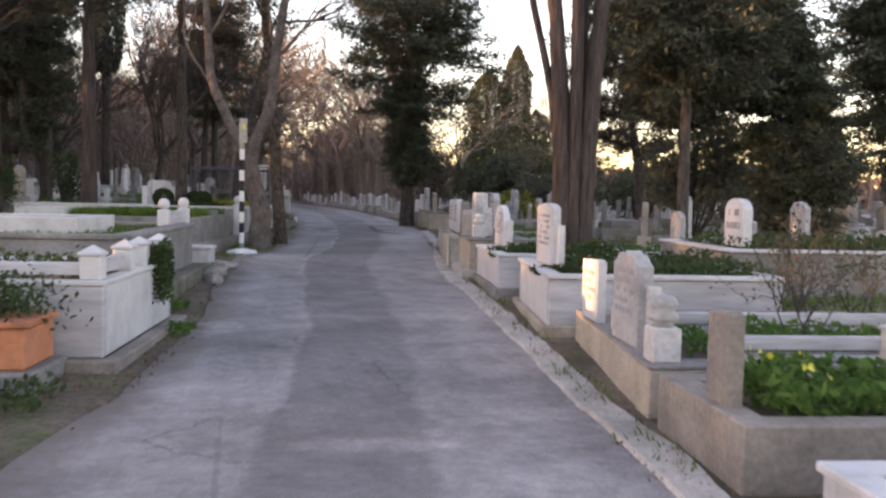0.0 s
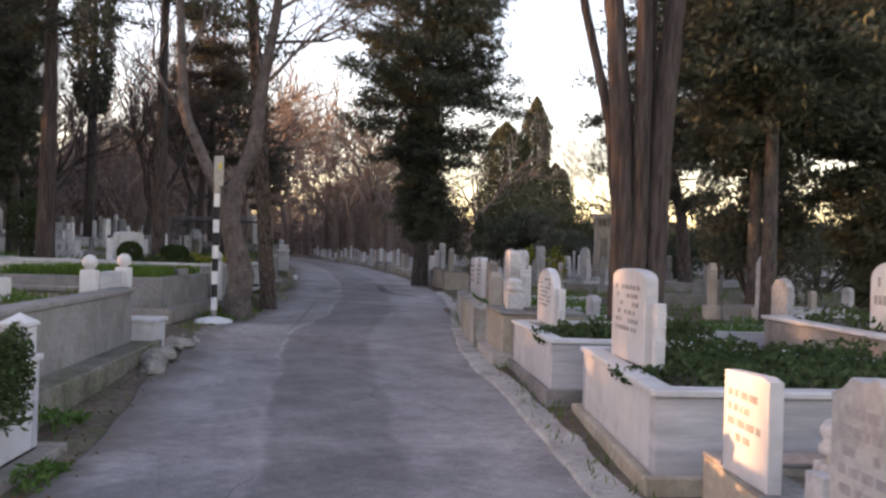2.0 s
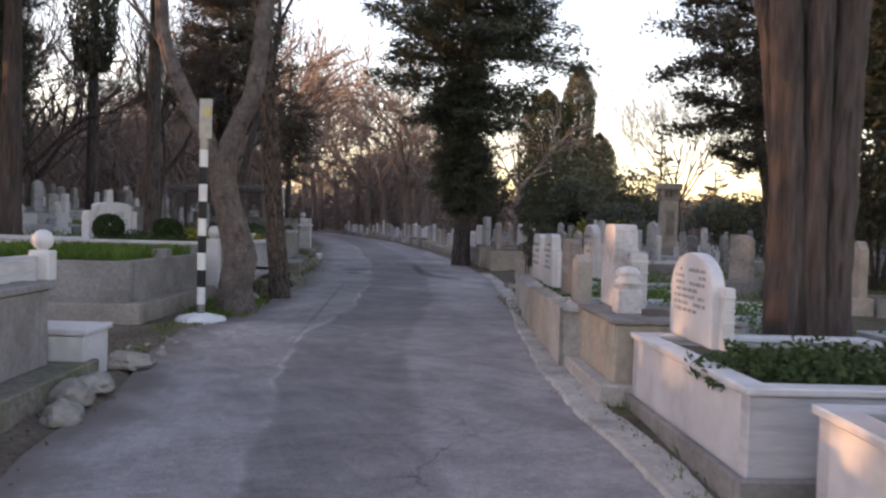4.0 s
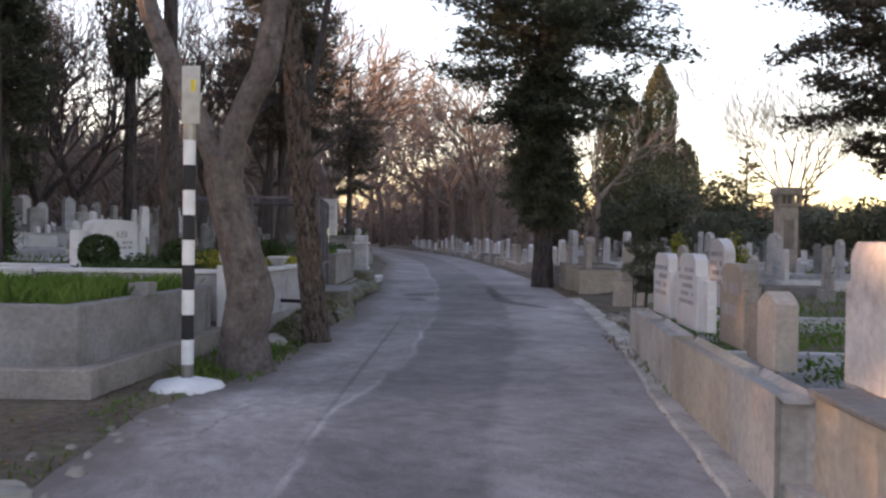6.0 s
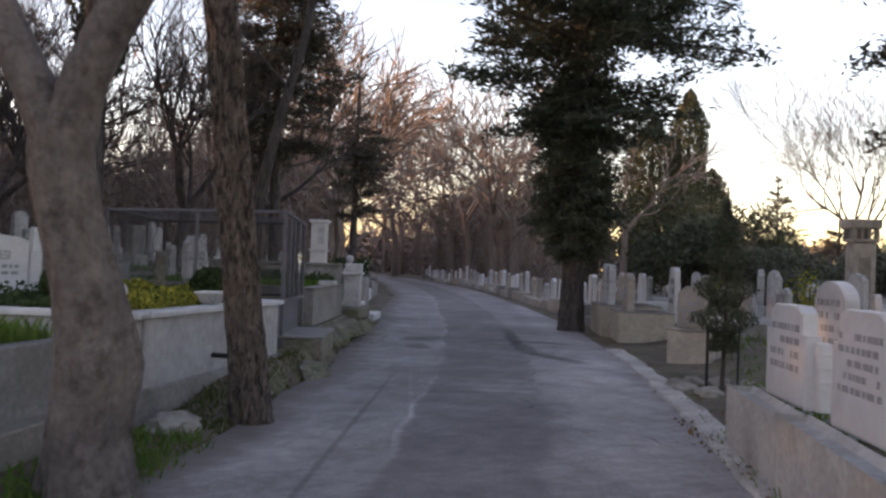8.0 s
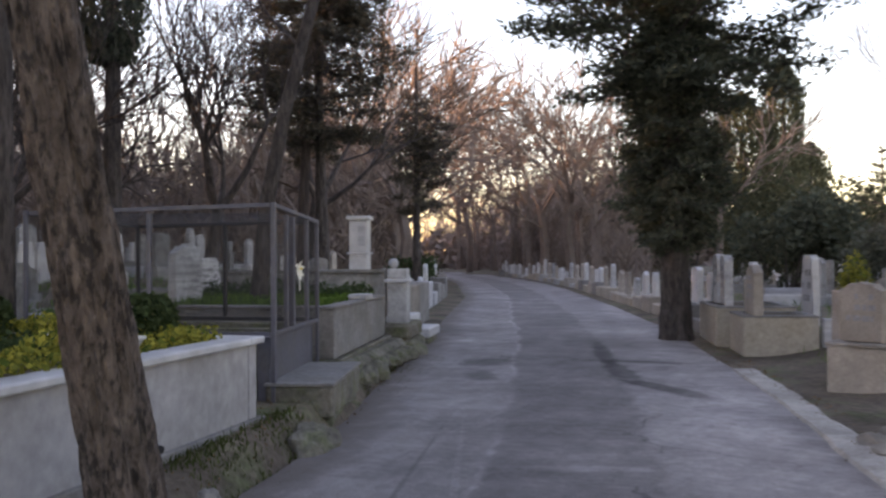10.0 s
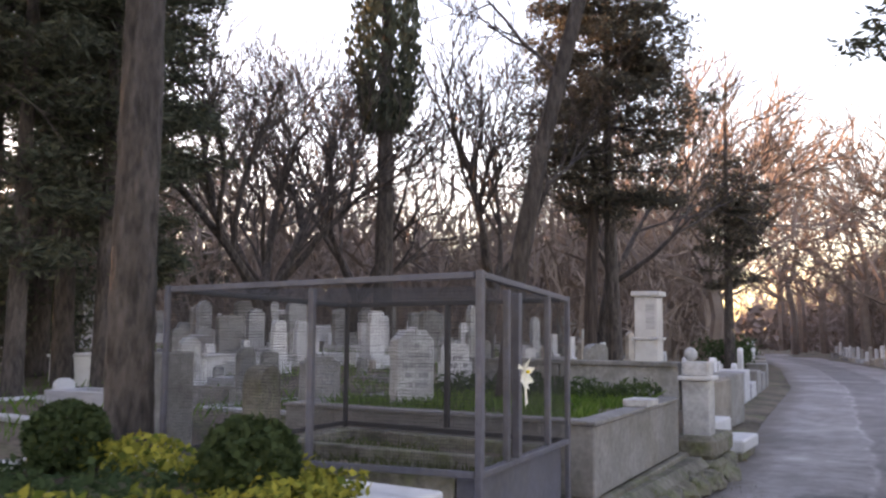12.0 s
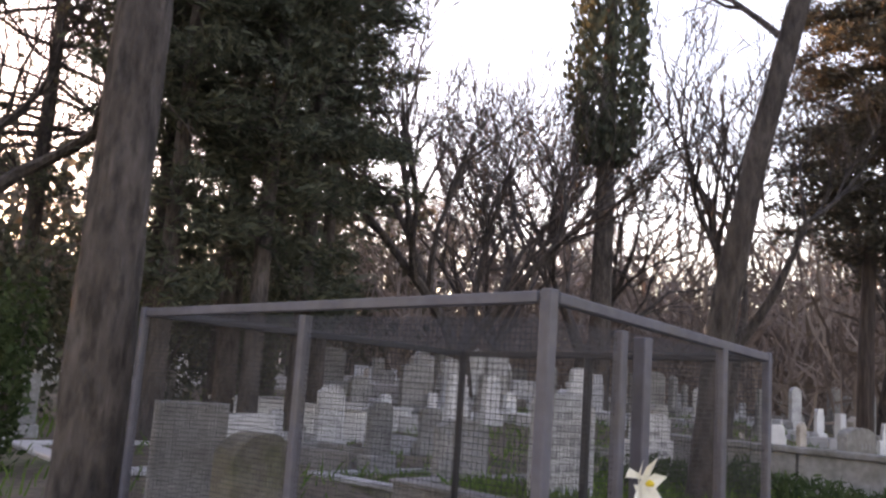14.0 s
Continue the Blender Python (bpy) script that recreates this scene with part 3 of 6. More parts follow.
def planter(label, corners, z0, z1, t, wall_mat, cop_mat=None, cop=(0.05, 0.02), base=None, base_mat=None, soil=0.08, name="grave_planter", group="", ends=()):
    """A raised grave: four walls round earth. corners anticlockwise from above; cop: coping height and overhang."""
    c = [Vector((*p, 0)) for p in corners]
    mid = sum(c, Vector()) / len(c)
    th = thing(name, label, "grave", pose(mid.x, mid.y, 0), group)
    loc = [(p.x - mid.x, p.y - mid.y) for p in c]
    n = len(loc)
    top = z1 - (cop[0] if cop_mat else 0)
    def inset(k, s, at):
        # trims neighbours so that walls butt and never share a face
        a, b = Vector((*loc[k], 0)), Vector((*loc[(k + 1) % n], 0))
        d = (b - a).normalized()
        return (a + d * at)[:2], (b - d * at)[:2]
    for k in range(n):
        p, q = inset(k, 0, 0.0 if k % 2 == 0 else t + 0.001)
        w = MB()
        quad_wall(w, p, q, z0, top, t)
        part("side", w, wall_mat[k] if isinstance(wall_mat, (list, tuple)) else wall_mat, th)
        if cop_mat:
            o = cop[1]
            a, b = Vector((*loc[k], 0)), Vector((*loc[(k + 1) % n], 0))
            d = (b - a).normalized()
            nr = Vector((d.y, -d.x, 0))
            if k % 2 == 0:
                a2, b2 = a + nr * o - d * o, b + nr * o + d * o
            else:
                a2, b2 = a + nr * o + d * (t + 0.012), b + nr * o - d * (t + 0.012)
            w = MB()
            quad_wall(w, a2[:2], b2[:2], top + 0.001, z1, t + 2 * o, 0.012)
            part("coping", w, cop_mat, th)
    if base:
        bw, bh = base
        for k in range(n):
            a, b = Vector((*loc[k], 0)), Vector((*loc[(k + 1) % n], 0))
            d = (b - a).normalized()
            nr = Vector((d.y, -d.x, 0))
            e = bw if k % 2 == 0 else -0.001
            w = MB()
            quad_wall(w, (a + nr * bw - d * e)[:2], (b + nr * bw + d * e)[:2], z0 - 0.15, z0 + bh, bw - 0.001, 0.012)
            part("footing", w, base_mat, th)
    s = MB()
    pz = z1 - soil
    ring = [Vector((*p, 0)) * (1 - t * 0.9 / max(0.4, Vector((*p, 0)).length)) for p in loc]
    s.v = [(p.x, p.y, pz) for p in ring] + [(p.x, p.y, z0) for p in ring]
    s.f = [tuple(range(n))] + [(i, i + n, (i + 1) % n + n, (i + 1) % n) for i in range(n)]
    part("earth", s, M_SOIL, th)
    return th


def inside(poly, x, y):
    r = False
    j = len(poly) - 1
    for i in range(len(poly)):
        xi, yi = poly[i]
        xj, yj = poly[j]
        if (yi > y) != (yj > y) and x < (xj - xi) * (y - yi) / (yj - yi) + xi:
            r = not r
        j = i
    return r


def foliage_patch(name, label, category, poly, z, height, n, size, mat, seed, up=0.4, slim=0.5, kind="stuff", clump=0.0):
    """Leaves of low plants over a piece of ground."""
    rng = np.random.default_rng(seed)
    x0, x1 = min(p[0] for p in poly), max(p[0] for p in poly)
    y0, y1 = min(p[1] for p in poly), max(p[1] for p in poly)
    pts = []
    while len(pts) < n:
        x, y = rng.uniform(x0, x1), rng.uniform(y0, y1)
        if inside(poly, x, y):
            k = 0.5 + 0.5 * noise.noise(Vector((x * 2.3, y * 2.3, seed)))
            if rng.random() < clump and k < 0.5:
                continue
            pts.append((x, y, z + height * k * 1.3 * rng.random() ** 0.6))
    q = leaf_quads(rng, np.array(pts), size, up, slim)
    return tagged(new(name, quads_mesh(name, q, mat)), label, category, kind=kind)


def grass_patch(name, label, poly, z, height, n, mat, seed, zfun=None):
    rng = np.random.default_rng(seed)
    x0, x1 = min(p[0] for p in poly), max(p[0] for p in poly)
    y0, y1 = min(p[1] for p in poly), max(p[1] for p in poly)
    pts = []
    tries = 0
    while len(pts) < n and tries < n * 12:
        tries += 1
        x, y = rng.uniform(x0, x1), rng.uniform(y0, y1)
        if inside(poly, x, y) and noise.noise(Vector((x * 1.7, y * 1.7, seed))) > -0.35 + 0.5 * rng.random():
            pts.append((x, y, zfun(x, y) if zfun else z))
    p = np.array(pts)
    m = len(p)
    h = height * rng.uniform(0.4, 1.2, size=(m, 1))
    lean = rng.normal(size=(m, 3)) * 0.35 * h
    lean[:, 2] = 0
    a = rng.uniform(0, 6.28, m)
    s = np.stack([np.cos(a), np.sin(a), np.zeros(m)], 1) * (0.006 + 0.012 * h)
    upv = np.array([0, 0, 1.0]) * h
    q = np.stack([p - s, p + s, p + upv * 0.6 + lean * 0.4 + s * 0.7, p + upv + lean], 1)
    return tagged(new(name, quads_mesh(name, q, mat)), label, "grass", kind="stuff")


def rect(x0, x1, y0, y1):
    return [(x0, y0), (x1, y0), (x1, y1), (x0, y1)]


# ---- right-hand row of graves ----
planter("white marble grave with a rounded coping", rect(4.56, 6.5, -16.5, -14.92), -0.3, 0.2, 0.12, M_MARBLE, M_MARBLE, (0.045, 0.025))
planter("brown concrete grave box full of green plants", rect(4.55, 7.2, -14.16, -12.86), -0.3, 0.15, 0.2, M_BROWN)
headstone(4.67, -13.62, 0.14, 0, 0.29, 0.54, 0.10, "slant", M_BROWN, "plain brown concrete marker on a concrete grave")
foliage_patch("green_plants", "lush green leafy weeds with yellow flowers", "plants", rect(4.85, 7.1, -13.95, -13.05), 0.06, 0.34, 2600, 0.09, L_LUSH, 11, 0.5, 0.45)
foliage_patch("yellow_flowers", "small yellow flowers among weeds", "flowers", rect(4.9, 7.0, -13.95, -13.1), 0.3, 0.12, 40, 0.04, L_FLOWER, 12, 0.5, 0.9)

planter("low beige rendered grave with a stone rim", [(4.57, -12.6), (7.7, -12.6), (7.7, -9.62), (4.78, -9.62)], -0.3, 0.15, 0.28, M_BEIGE, M_CONC, (0.03, 0.006))
turban_post(4.72, -12.42, 0.15, 0.21, 0.48, M_STONE, "pale stone post with a carved turban cap")
headstone(4.74, -11.62, 0.15, 0, 0.66, 0.74, 0.13, "crown", M_STONE, "weathered grey headstone with a carved crest", 5, 1, flank=True)
headstone(4.78, -10.3, 0.15, 0, 0.56, 0.58, 0.09, "slant", M_MARBLE, "white marble headstone with worn lettering", 4, 2)
turban_post(4.96, -10.85, 0.15, 0.17, 0.44, M_STONE, "small pale stone post with a turban cap")
headstone(4.85, -10.95, 0.15, 0, 0.16, 0.2, 0.12, "flat", M_STONE, "low stone block on a grave")
rail = thing("grave_rail", "low grey marble rails with posts across a grave", "grave kerb", pose(0, 0, 0))
for yy in (-12.2, -10.9):
    part("rail", MB().box(5.2, 8.8, yy - 0.05, yy + 0.05, 0.20, 0.30), M_VEIN, rail)
    part("rail", MB().box(5.2, 8.8, yy - 0.07, yy + 0.07, 0.08, 0.17), M_VEIN, rail)
for xx, yy in ((6.55, -12.15), (8.5, -12.2), (7.7, -10.9)):
    cap_post(xx, yy - 0.16, 0.08, 0.16, 0.34, M_VEIN, "grey marble corner post with a pyramid cap")
foliage_patch("green_plants", "green weeds growing inside a grave", "plants", rect(5.1, 7.6, -12.0, -11.1), 0.1, 0.22, 1800, 0.07, L_LUSH, 13, 0.5, 0.4, clump=0.6)

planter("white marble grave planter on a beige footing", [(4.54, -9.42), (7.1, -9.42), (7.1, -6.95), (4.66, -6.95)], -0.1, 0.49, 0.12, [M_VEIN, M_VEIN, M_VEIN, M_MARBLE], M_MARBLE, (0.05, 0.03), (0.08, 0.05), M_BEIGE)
headstone(4.82, -7.95, 0.49, 0, 0.92, 0.74, 0.11, "arch", M_MARBLE, "white marble headstone with painted lettering", 6, 3, flank=True)
foliage_patch("ground_ivy", "dense dark ivy covering a grave", "plants", rect(4.92, 7.05, -9.3, -7.05), 0.42, 0.26, 5200, 0.055, L_IVY, 14, 0.4, 0.6)
foliage_patch("ground_ivy", "ivy trailing over the marble edge", "plants", rect(4.5, 4.95, -8.85, -8.4), 0.42, 0.16, 380, 0.05, L_IVY, 15, 0.2, 0.5)

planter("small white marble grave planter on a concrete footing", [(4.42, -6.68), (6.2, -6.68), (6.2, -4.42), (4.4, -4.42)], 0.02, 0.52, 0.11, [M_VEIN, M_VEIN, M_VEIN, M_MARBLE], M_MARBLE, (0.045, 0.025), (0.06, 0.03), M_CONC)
headstone(4.74, -4.84, 0.52, 0, 0.94, 0.64, 0.10, "round", M_MARBLE, "white marble headstone with dark engraved lettering", 7, 4, flank=True)
foliage_patch("ground_ivy", "dense dark ivy covering a grave", "plants", rect(4.7, 6.1, -6.55, -5.5), 0.45, 0.24, 3600, 0.05, L_IVY, 16, 0.4, 0.6)
foliage_patch("ground_ivy", "dark green sprigs spilling over the marble edge", "plants", rect(4.36, 4.85, -6.4, -5.8), 0.42, 0.2, 420, 0.06, L_IVY, 17, 0.0, 0.4)

# beige plinth with a column stone
planter("tall beige rendered plinth with a stone rim", rect(4.28, 5.3, -4.32, -2.92), 0, 0.60, 0.3, M_BEIGE, M_CONC, (0.035, 0.03), (0.14, 0.10), M_KERB, soil=0.01)
turban_post(4.5, -3.78, 0.60, 0.21, 0.4, M_STONE, "pale stone post with a bowl-shaped cap")
headstone(4.62, -2.98, 0.60, 0, 0.56, 0.76, 0.22, "shoulder", M_STONE, "tall weathered headstone with fluted sides", 0, 5, flank=True)
planter("low marble grave kerb with grass inside", rect(6.9, 8.6, -4.3, -3.0), 0.2, 0.42, 0.1, M_VEIN)
foliage_patch("green_plants", "green weeds inside a marble kerb", "plants", rect(7.0, 8.5, -4.2, -3.1), 0.34, 0.2, 1500, 0.06, L_LUSH, 18, 0.6, 0.35)

# long low wall of concrete slabs
LOW = [(4.30, -2.90), (4.34, -1.95), (4.40, -0.02), (4.54, 1.9), (4.64, 3.45)]
LOWM = [M_PALE, M_BEIGE, M_PALE, M_PALE]
LOWH = [0.52, 0.50, 0.48, 0.46]
for i in range(4):
    a, b = LOW[i], LOW[i + 1]
    w = MB()
    quad_wall(w, (b[0], b[1] - 0.012), (a[0], a[1] + 0.012), -0.1, LOWH[i], -0.22)
    o = thing("grave_wall", ("pale grey", "cream", "pale grey", "pale grey")[i] + " concrete slab wall edging the lane", "wall", pose(0, 0, 0), "low roadside wall")
    part("slab", w, LOWM[i], o)
    w = MB()
    quad_wall(w, (b[0] - 0.11, b[1] - 0.02), (a[0] - 0.11, a[1] + 0.02), -0.1, 0.075, -0.105)
    part("footing", w, M_KERB, o)
for a, b in ((LOW[1], (7.2, -1.9)), (LOW[2], (7.4, 0.0)), (LOW[4], (7.5, 3.5))):
    w = MB().box(a[0] + 0.24, b[0], a[1] - 0.07, a[1] + 0.07, 0.1, 0.42)
    tagged(part("grave_kerb", w, M_VEIN), "grey marble kerb between two graves", "grave kerb")
headstone(4.56, -1.5, 0.50, 0, 0.36, 0.52, 0.16, "point", M_TAN, "narrow pointed tan stone marker")
turban_post(4.86, -2.25, 0.48, 0.22, 0.44, M_STONE, "pale stone post with a rolled turban cap behind a wall")
headstone(4.66, -0.28, 0.50, 0, 0.7, 0.67, 0.13, "shoulder", M_BROWN, "brown carved headstone with a leafy crest", 2, 6)
headstone(4.66, -0.98, 0.48, 0, 0.36, 0.42, 0.18, "round", M_BROWN, "low dark round-topped footstone on a wall")
headstone(4.68, 1.36, 0.48, 0, 0.86, 0.74, 0.13, "shoulder", M_MARBLE, "white headstone with rows of lettering", 5, 7, flank=True)
headstone(4.72, 2.82, 0.48, 0, 0.88, 0.72, 0.12, "shoulder", M_MARBLE, "white headstone with a stepped shoulder", 4, 8, flank=True)
headstone(6.2, 5.9, 0.35, 0, 0.9, 1.04, 0.16, "round", M_MARBLE, "white round-topped marble headstone", 4, 9, flank=True)
headstone(6.0, -1.9, 0.3, 0, 0.42, 0.42, 0.12, "round", M_STONE, "low grey round-topped stone footstone")
foliage_patch("green_plants", "green plants growing on a grave", "plants", rect(4.75, 7.0, 0.2, 4.6), 0.28, 0.2, 2600, 0.07, L_GRASS, 19, 0.6, 0.3)
foliage_patch("green_plants", "green plants growing on a grave", "plants", rect(4.9, 7.0, -2.7, -0.3), 0.28, 0.25, 1800, 0.07, L_LUSH, 20, 0.6, 0.35)

# graves near the road tree
planter("tan stone grave pedestal", [(5.14, 9.75), (5.72, 9.35), (6.1, 9.85), (5.5, 10.3)], 0.02, 0.58, 0.2, M_TAN, M_TAN, (0.04, 0.02), soil=0.0)
headstone(5.56, 9.83, 0.58, 35, 0.52, 0.66, 0.14, "crown", M_TAN, "tan headstone with a leafy carved crest", 3, 10)
planter("tan rendered grave pedestal", rect(4.84, 5.9, 12.95, 14.1), 0, 0.66, 0.25, M_BEIGE, M_CONC, (0.03, 0.01), soil=0.0)
headstone(5.06, 13.25, 0.66, 0, 0.62, 0.74, 0.14, "point", M_TAN, "tan pointed headstone on a pedestal", 3, 11)
headstone(5.12, 13.85, 0.66, 0, 0.2, 0.5, 0.16, "flat", M_TAN, "tan stone flanking block")
planter("beige grave pedestal beside the lane", rect(4.66, 5.9, 14.3, 16.2), 0, 0.72, 0.25, M_BEIGE, M_CONC, (0.03, 0.01), soil=0.0)
headstone(4.9, 14.75, 0.72, 0, 0.5, 0.84, 0.14, "round", M_STONE, "pale rounded headstone on a pedestal", 3, 12)
headstone(4.9, 15.5, 0.72, 0, 0.5, 0.86, 0.14, "round", M_STONE, "pale rounded headstone on a pedestal", 3, 13)
headstone(6.2, 14.6, 0.4, 0, 0.7, 1.15, 0.12, "shoulder", M_MARBLE, "white marble headstone behind a low grave", 3, 14)
tagged(part("grave_kerb", MB().box(5.95, 8.0, 12.9, 13.02, 0.2, 0.62), M_VEIN), "grey marble kerb beside a grave", "grave kerb")
headstone(5.62, 10.9, 0.2, 0, 0.3, 0.9, 0.14, "flat", M_TAN, "plain brown stone slab marker")

# wall with coping behind, and the sunlit stone
planter("long grey grave wall with a marble coping", rect(7.3, 13.0, -7.6, -4.9), 0.0, 0.68, 0.15, M_CONC, M_MARBLE, (0.04, 0.03))
headstone(7.75, -6.75, 0.68, 0, 0.62, 0.66, 0.14, "round", M_MARBLE, "pale headstone overgrown with ivy", 2, 15)
foliage_patch("ground_ivy", "dark ground ivy behind a marble coping", "plants", rect(7.5, 12.8, -7.4, -5.1), 0.6, 0.3, 5000, 0.07, L_IVY, 21, 0.5, 0.5)
foliage_patch("grass_tufts", "green tufts between two graves", "plants", rect(7.2, 11.0, -9.4, -7.8), 0.05, 0.16, 1500, 0.08, L_GRASS, 22, 0.8, 0.25)

# the carved pillar monument
mon = thing("monument", "tall tan stone pillar with small openings under its cap", "monument", pose(11.1, 17.4, 0.4))
part("base", MB().box(-0.55, 0.55, -0.55, 0.55, -0.2, 0.35, 0.03), M_TAN, mon)
part("shaft", MB().box(-0.33, 0.33, -0.33, 0.33, 0.35, 1.85, 0.03), M_TAN, mon)
cap = part("cap", MB().box(-0.45, 0.45, -0.45, 0.45, 2.15, 2.36, 0.03).box(-0.4, 0.4, -0.4, 0.4, 1.85, 1.92, 0.01), M_TAN, mon)
for sx in (-1, 1):
    for sy in (-1, 1):
        part("pier", MB().box(sx * 0.33 - 0.06, sx * 0.33 + 0.06, sy * 0.33 - 0.06, sy * 0.33 + 0.06, 1.921, 2.149, 0.01), M_TAN, cap)
for s in (-0.11, 0.11):
    part("pier", MB().box(s - 0.035, s + 0.035, -0.37, -0.3, 1.921, 2.149, 0.005), M_TAN, cap)
    part("pier", MB().box(-0.37, -0.3, s - 0.035, s + 0.035, 1.921, 2.149, 0.005), M_TAN, cap)
part("core", MB().box(-0.22, 0.22, -0.22, 0.22, 1.921, 2.149, 0.01), M_BROWN, cap)
part("plaque", MB().box(-0.18, 0.18, -0.345, -0.331, 0.7, 1.5, 0.004), M_BROWN, mon)
mon.scale = (0.78, 0.78, 1.05)


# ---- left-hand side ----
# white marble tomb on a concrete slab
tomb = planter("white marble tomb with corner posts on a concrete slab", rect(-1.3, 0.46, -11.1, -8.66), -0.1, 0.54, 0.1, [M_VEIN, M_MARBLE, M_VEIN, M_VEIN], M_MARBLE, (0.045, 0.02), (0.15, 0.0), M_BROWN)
for px, py in ((0.34, -10.97), (0.36, -10.1), (0.34, -9.5), (0.37, -8.8)):
    cap_post(px, py, 0.54, 0.17, 0.26, M_MARBLE, "white marble tomb post with a pyramid cap", "tomb posts")
for a, b in ((-10.88, -10.19), (-9.41, -8.89)):
    tagged(part("tomb_rail", MB().box(0.31, 0.38, a, b, 0.575, 0.70), M_VEIN), "grey marble rail between tomb posts", "rail")
tagged(part("tomb_rail", MB().box(-1.25, 0.25, -11.01, -10.93, 0.575, 0.68), M_VEIN), "grey marble rail between tomb posts", "rail")
foliage_patch("potted_plant", "dark bush hanging over the tomb's edge", "plants", rect(0.24, 0.6, -9.5, -9.1), 0.12, 0.82, 3600, 0.05, L_IVY, 30, -0.3, 0.4)
foliage_patch("green_plants", "dark plants growing inside the tomb", "plants", rect(-1.1, 0.2, -10.8, -8.9), 0.46, 0.25, 700, 0.07, L_IVY, 31, 0.5, 0.4)
pot = thing("plant_pot", "square terracotta planter with a dark bush", "plant pot", pose(-0.2, -11.55, -0.16))
part("pot", MB().box(-0.32, 0.32, -0.3, 0.3, 0.1, 0.42, 0.02).box(-0.35, 0.35, -0.33, 0.33, 0.421, 0.47, 0.015), M_TERRA, pot)
part("foot", MB().box(-0.4, 0.4, -0.38, 0.38, -0.1, 0.1, 0.02), M_CONC, pot)
rng = np.random.default_rng(33)
c = rng.normal(size=(1500, 3)) * np.array([0.2, 0.17, 0.11]) + np.array([0, 0, 0.56])
part_ob = new("bush", quads_mesh("bush", leaf_quads(rng, c, 0.05, 0.1, 0.5), L_IVY))
part_ob.parent = pot

# long concrete wall with a lip
L1 = [(-2.6, -8.2), (-0.14, -8.2), (-0.2, -4.12), (-2.6, -4.12)]
planter("grey concrete terrace wall with a rounded lip", L1, -0.08, 0.77, 0.16, M_CONC, M_CONC, (0.06, 0.035), (0.30, 0.20), M_MOSS)
grass_patch("grass", "thin grass on a terrace grave", rect(-2.4, -0.4, -8.0, -4.3), 0.69, 0.09, 1500, L_GRASS, 34)
# white marble grave seen over the lip
planter("low white marble grave on a terrace", [(-4.6, -7.4), (-1.0, -7.2), (-1.0, -5.6), (-4.6, -5.8)], 0.66, 0.92, 0.1, M_MARBLE)
ball_post(-0.42, -3.72, 0.75, 0.17, 0.42, M_MARBLE, "white marble post with a ball top", "terrace posts")
ball_post(-0.5, -4.75, 0.72, 0.17, 0.44, M_MARBLE, "white marble post with a ball top", "terrace posts")
tagged(part("marble_slab", MB().box(-0.52, -0.42, -4.6, -3.82, 0.74, 0.96), M_VEIN), "pale marble panel between two posts", "grave kerb")
# small white block and rubble by the lane
blk = thing("marble_bench", "low white marble block grave beside the lane", "grave", pose(-0.45, -3.72, 0))
part("body", MB().box(-0.5, 0.5, -0.3, 0.24, -0.05, 0.33, 0.012), M_MARBLE, blk)
part("top", MB().box(-0.53, 0.53, -0.33, 0.27, 0.331, 0.38, 0.012), M_MARBLE, blk)


def rock(x, y, z, sx, sy, sz, seed, label):
    bm = bmesh.new()
    bmesh.ops.create_icosphere(bm, subdivisions=3, radius=1.0)
    for v in bm.verts:
        k = 1 + 0.35 * noise.noise(v.co * 1.6 + Vector((seed, 0, 0)))
        k += 0.12 * noise.noise(v.co * 4.0 + Vector((0, seed, 0)))
        v.co = Vector((v.co.x * sx * k, v.co.y * sy * k, max(-0.35, v.co.z) * sz * k))
    me = bpy.data.meshes.new("rock")
    bm.to_mesh(me)
    bm.free()
    me.materials.append(M_MOSS if "mossy" in label else M_ROCK)
    o = new("rock", me)
    o.location = (x, y, z)
    return tagged(o, label, "rock")


rock(0.34, -5.2, -0.06, 0.13, 0.16, 0.11, 1, "pale rubble stone lying at the lane's edge")
rock(0.16, -3.3, -0.0, 0.2, 0.22, 0.11, 2, "broken pale stone slab at the lane's edge")
rock(0.24, -4.35, 0.0, 0.16, 0.2, 0.09, 3, "pale rubble stone lying at the lane's edge")
rock(0.22, -4.75, -0.02, 0.15, 0.18, 0.12, 4, "pale rubble stone lying at the lane's edge")
rock(0.34, 6.35, 0.05, 0.2, 0.32, 0.15, 5, "mossy stump-like stone at the end of the bank")
rock(0.25, 4.6, 0.08, 0.09, 0.1, 0.06, 6, "small white stone on the verge")
rock(-0.1, 13.0, 0.1, 0.22, 0.4, 0.2, 7, "mossy broken stone at the lane's edge")
rock(0.0, 2.9, 0.05, 0.22, 0.2, 0.1, 8, "broken slab beside the tree")

# plain concrete grave, chipped corner, grass on top
L3 = [(-3.6, -0.62), (-0.74, -0.5), (-0.6, 2.55), (-3.6, 2.45)]
planter("grey concrete grave with a chipped corner", L3, 0.15, 0.75, 0.16, M_CONC, None, (0, 0), (0.18, 0.1), M_BROWN, soil=0.02)
grass_patch("grass", "bright green grass growing on a grave", [(-3.5, -0.45), (-0.85, -0.45), (-0.7, 2.4), (-3.5, 2.3)], 0.74, 0.16, 5200, L_GRASS, 35)
headstone(-0.74, 0.85, 0.75, 180, 0.22, 0.12, 0.2, "flat", M_CONC, "plain concrete stub on a grave wall")
ball_post(-0.48, 2.78, 0.2, 0.2, 0.98, M_MARBLE, "white marble corner post with a ball top")
grass_patch("grass", "grass and weeds round the foot of a tree", rect(-0.4, 0.5, 0.32, 2.6), 0.03, 0.1, 1300, L_GRASS, 36, ground_z)
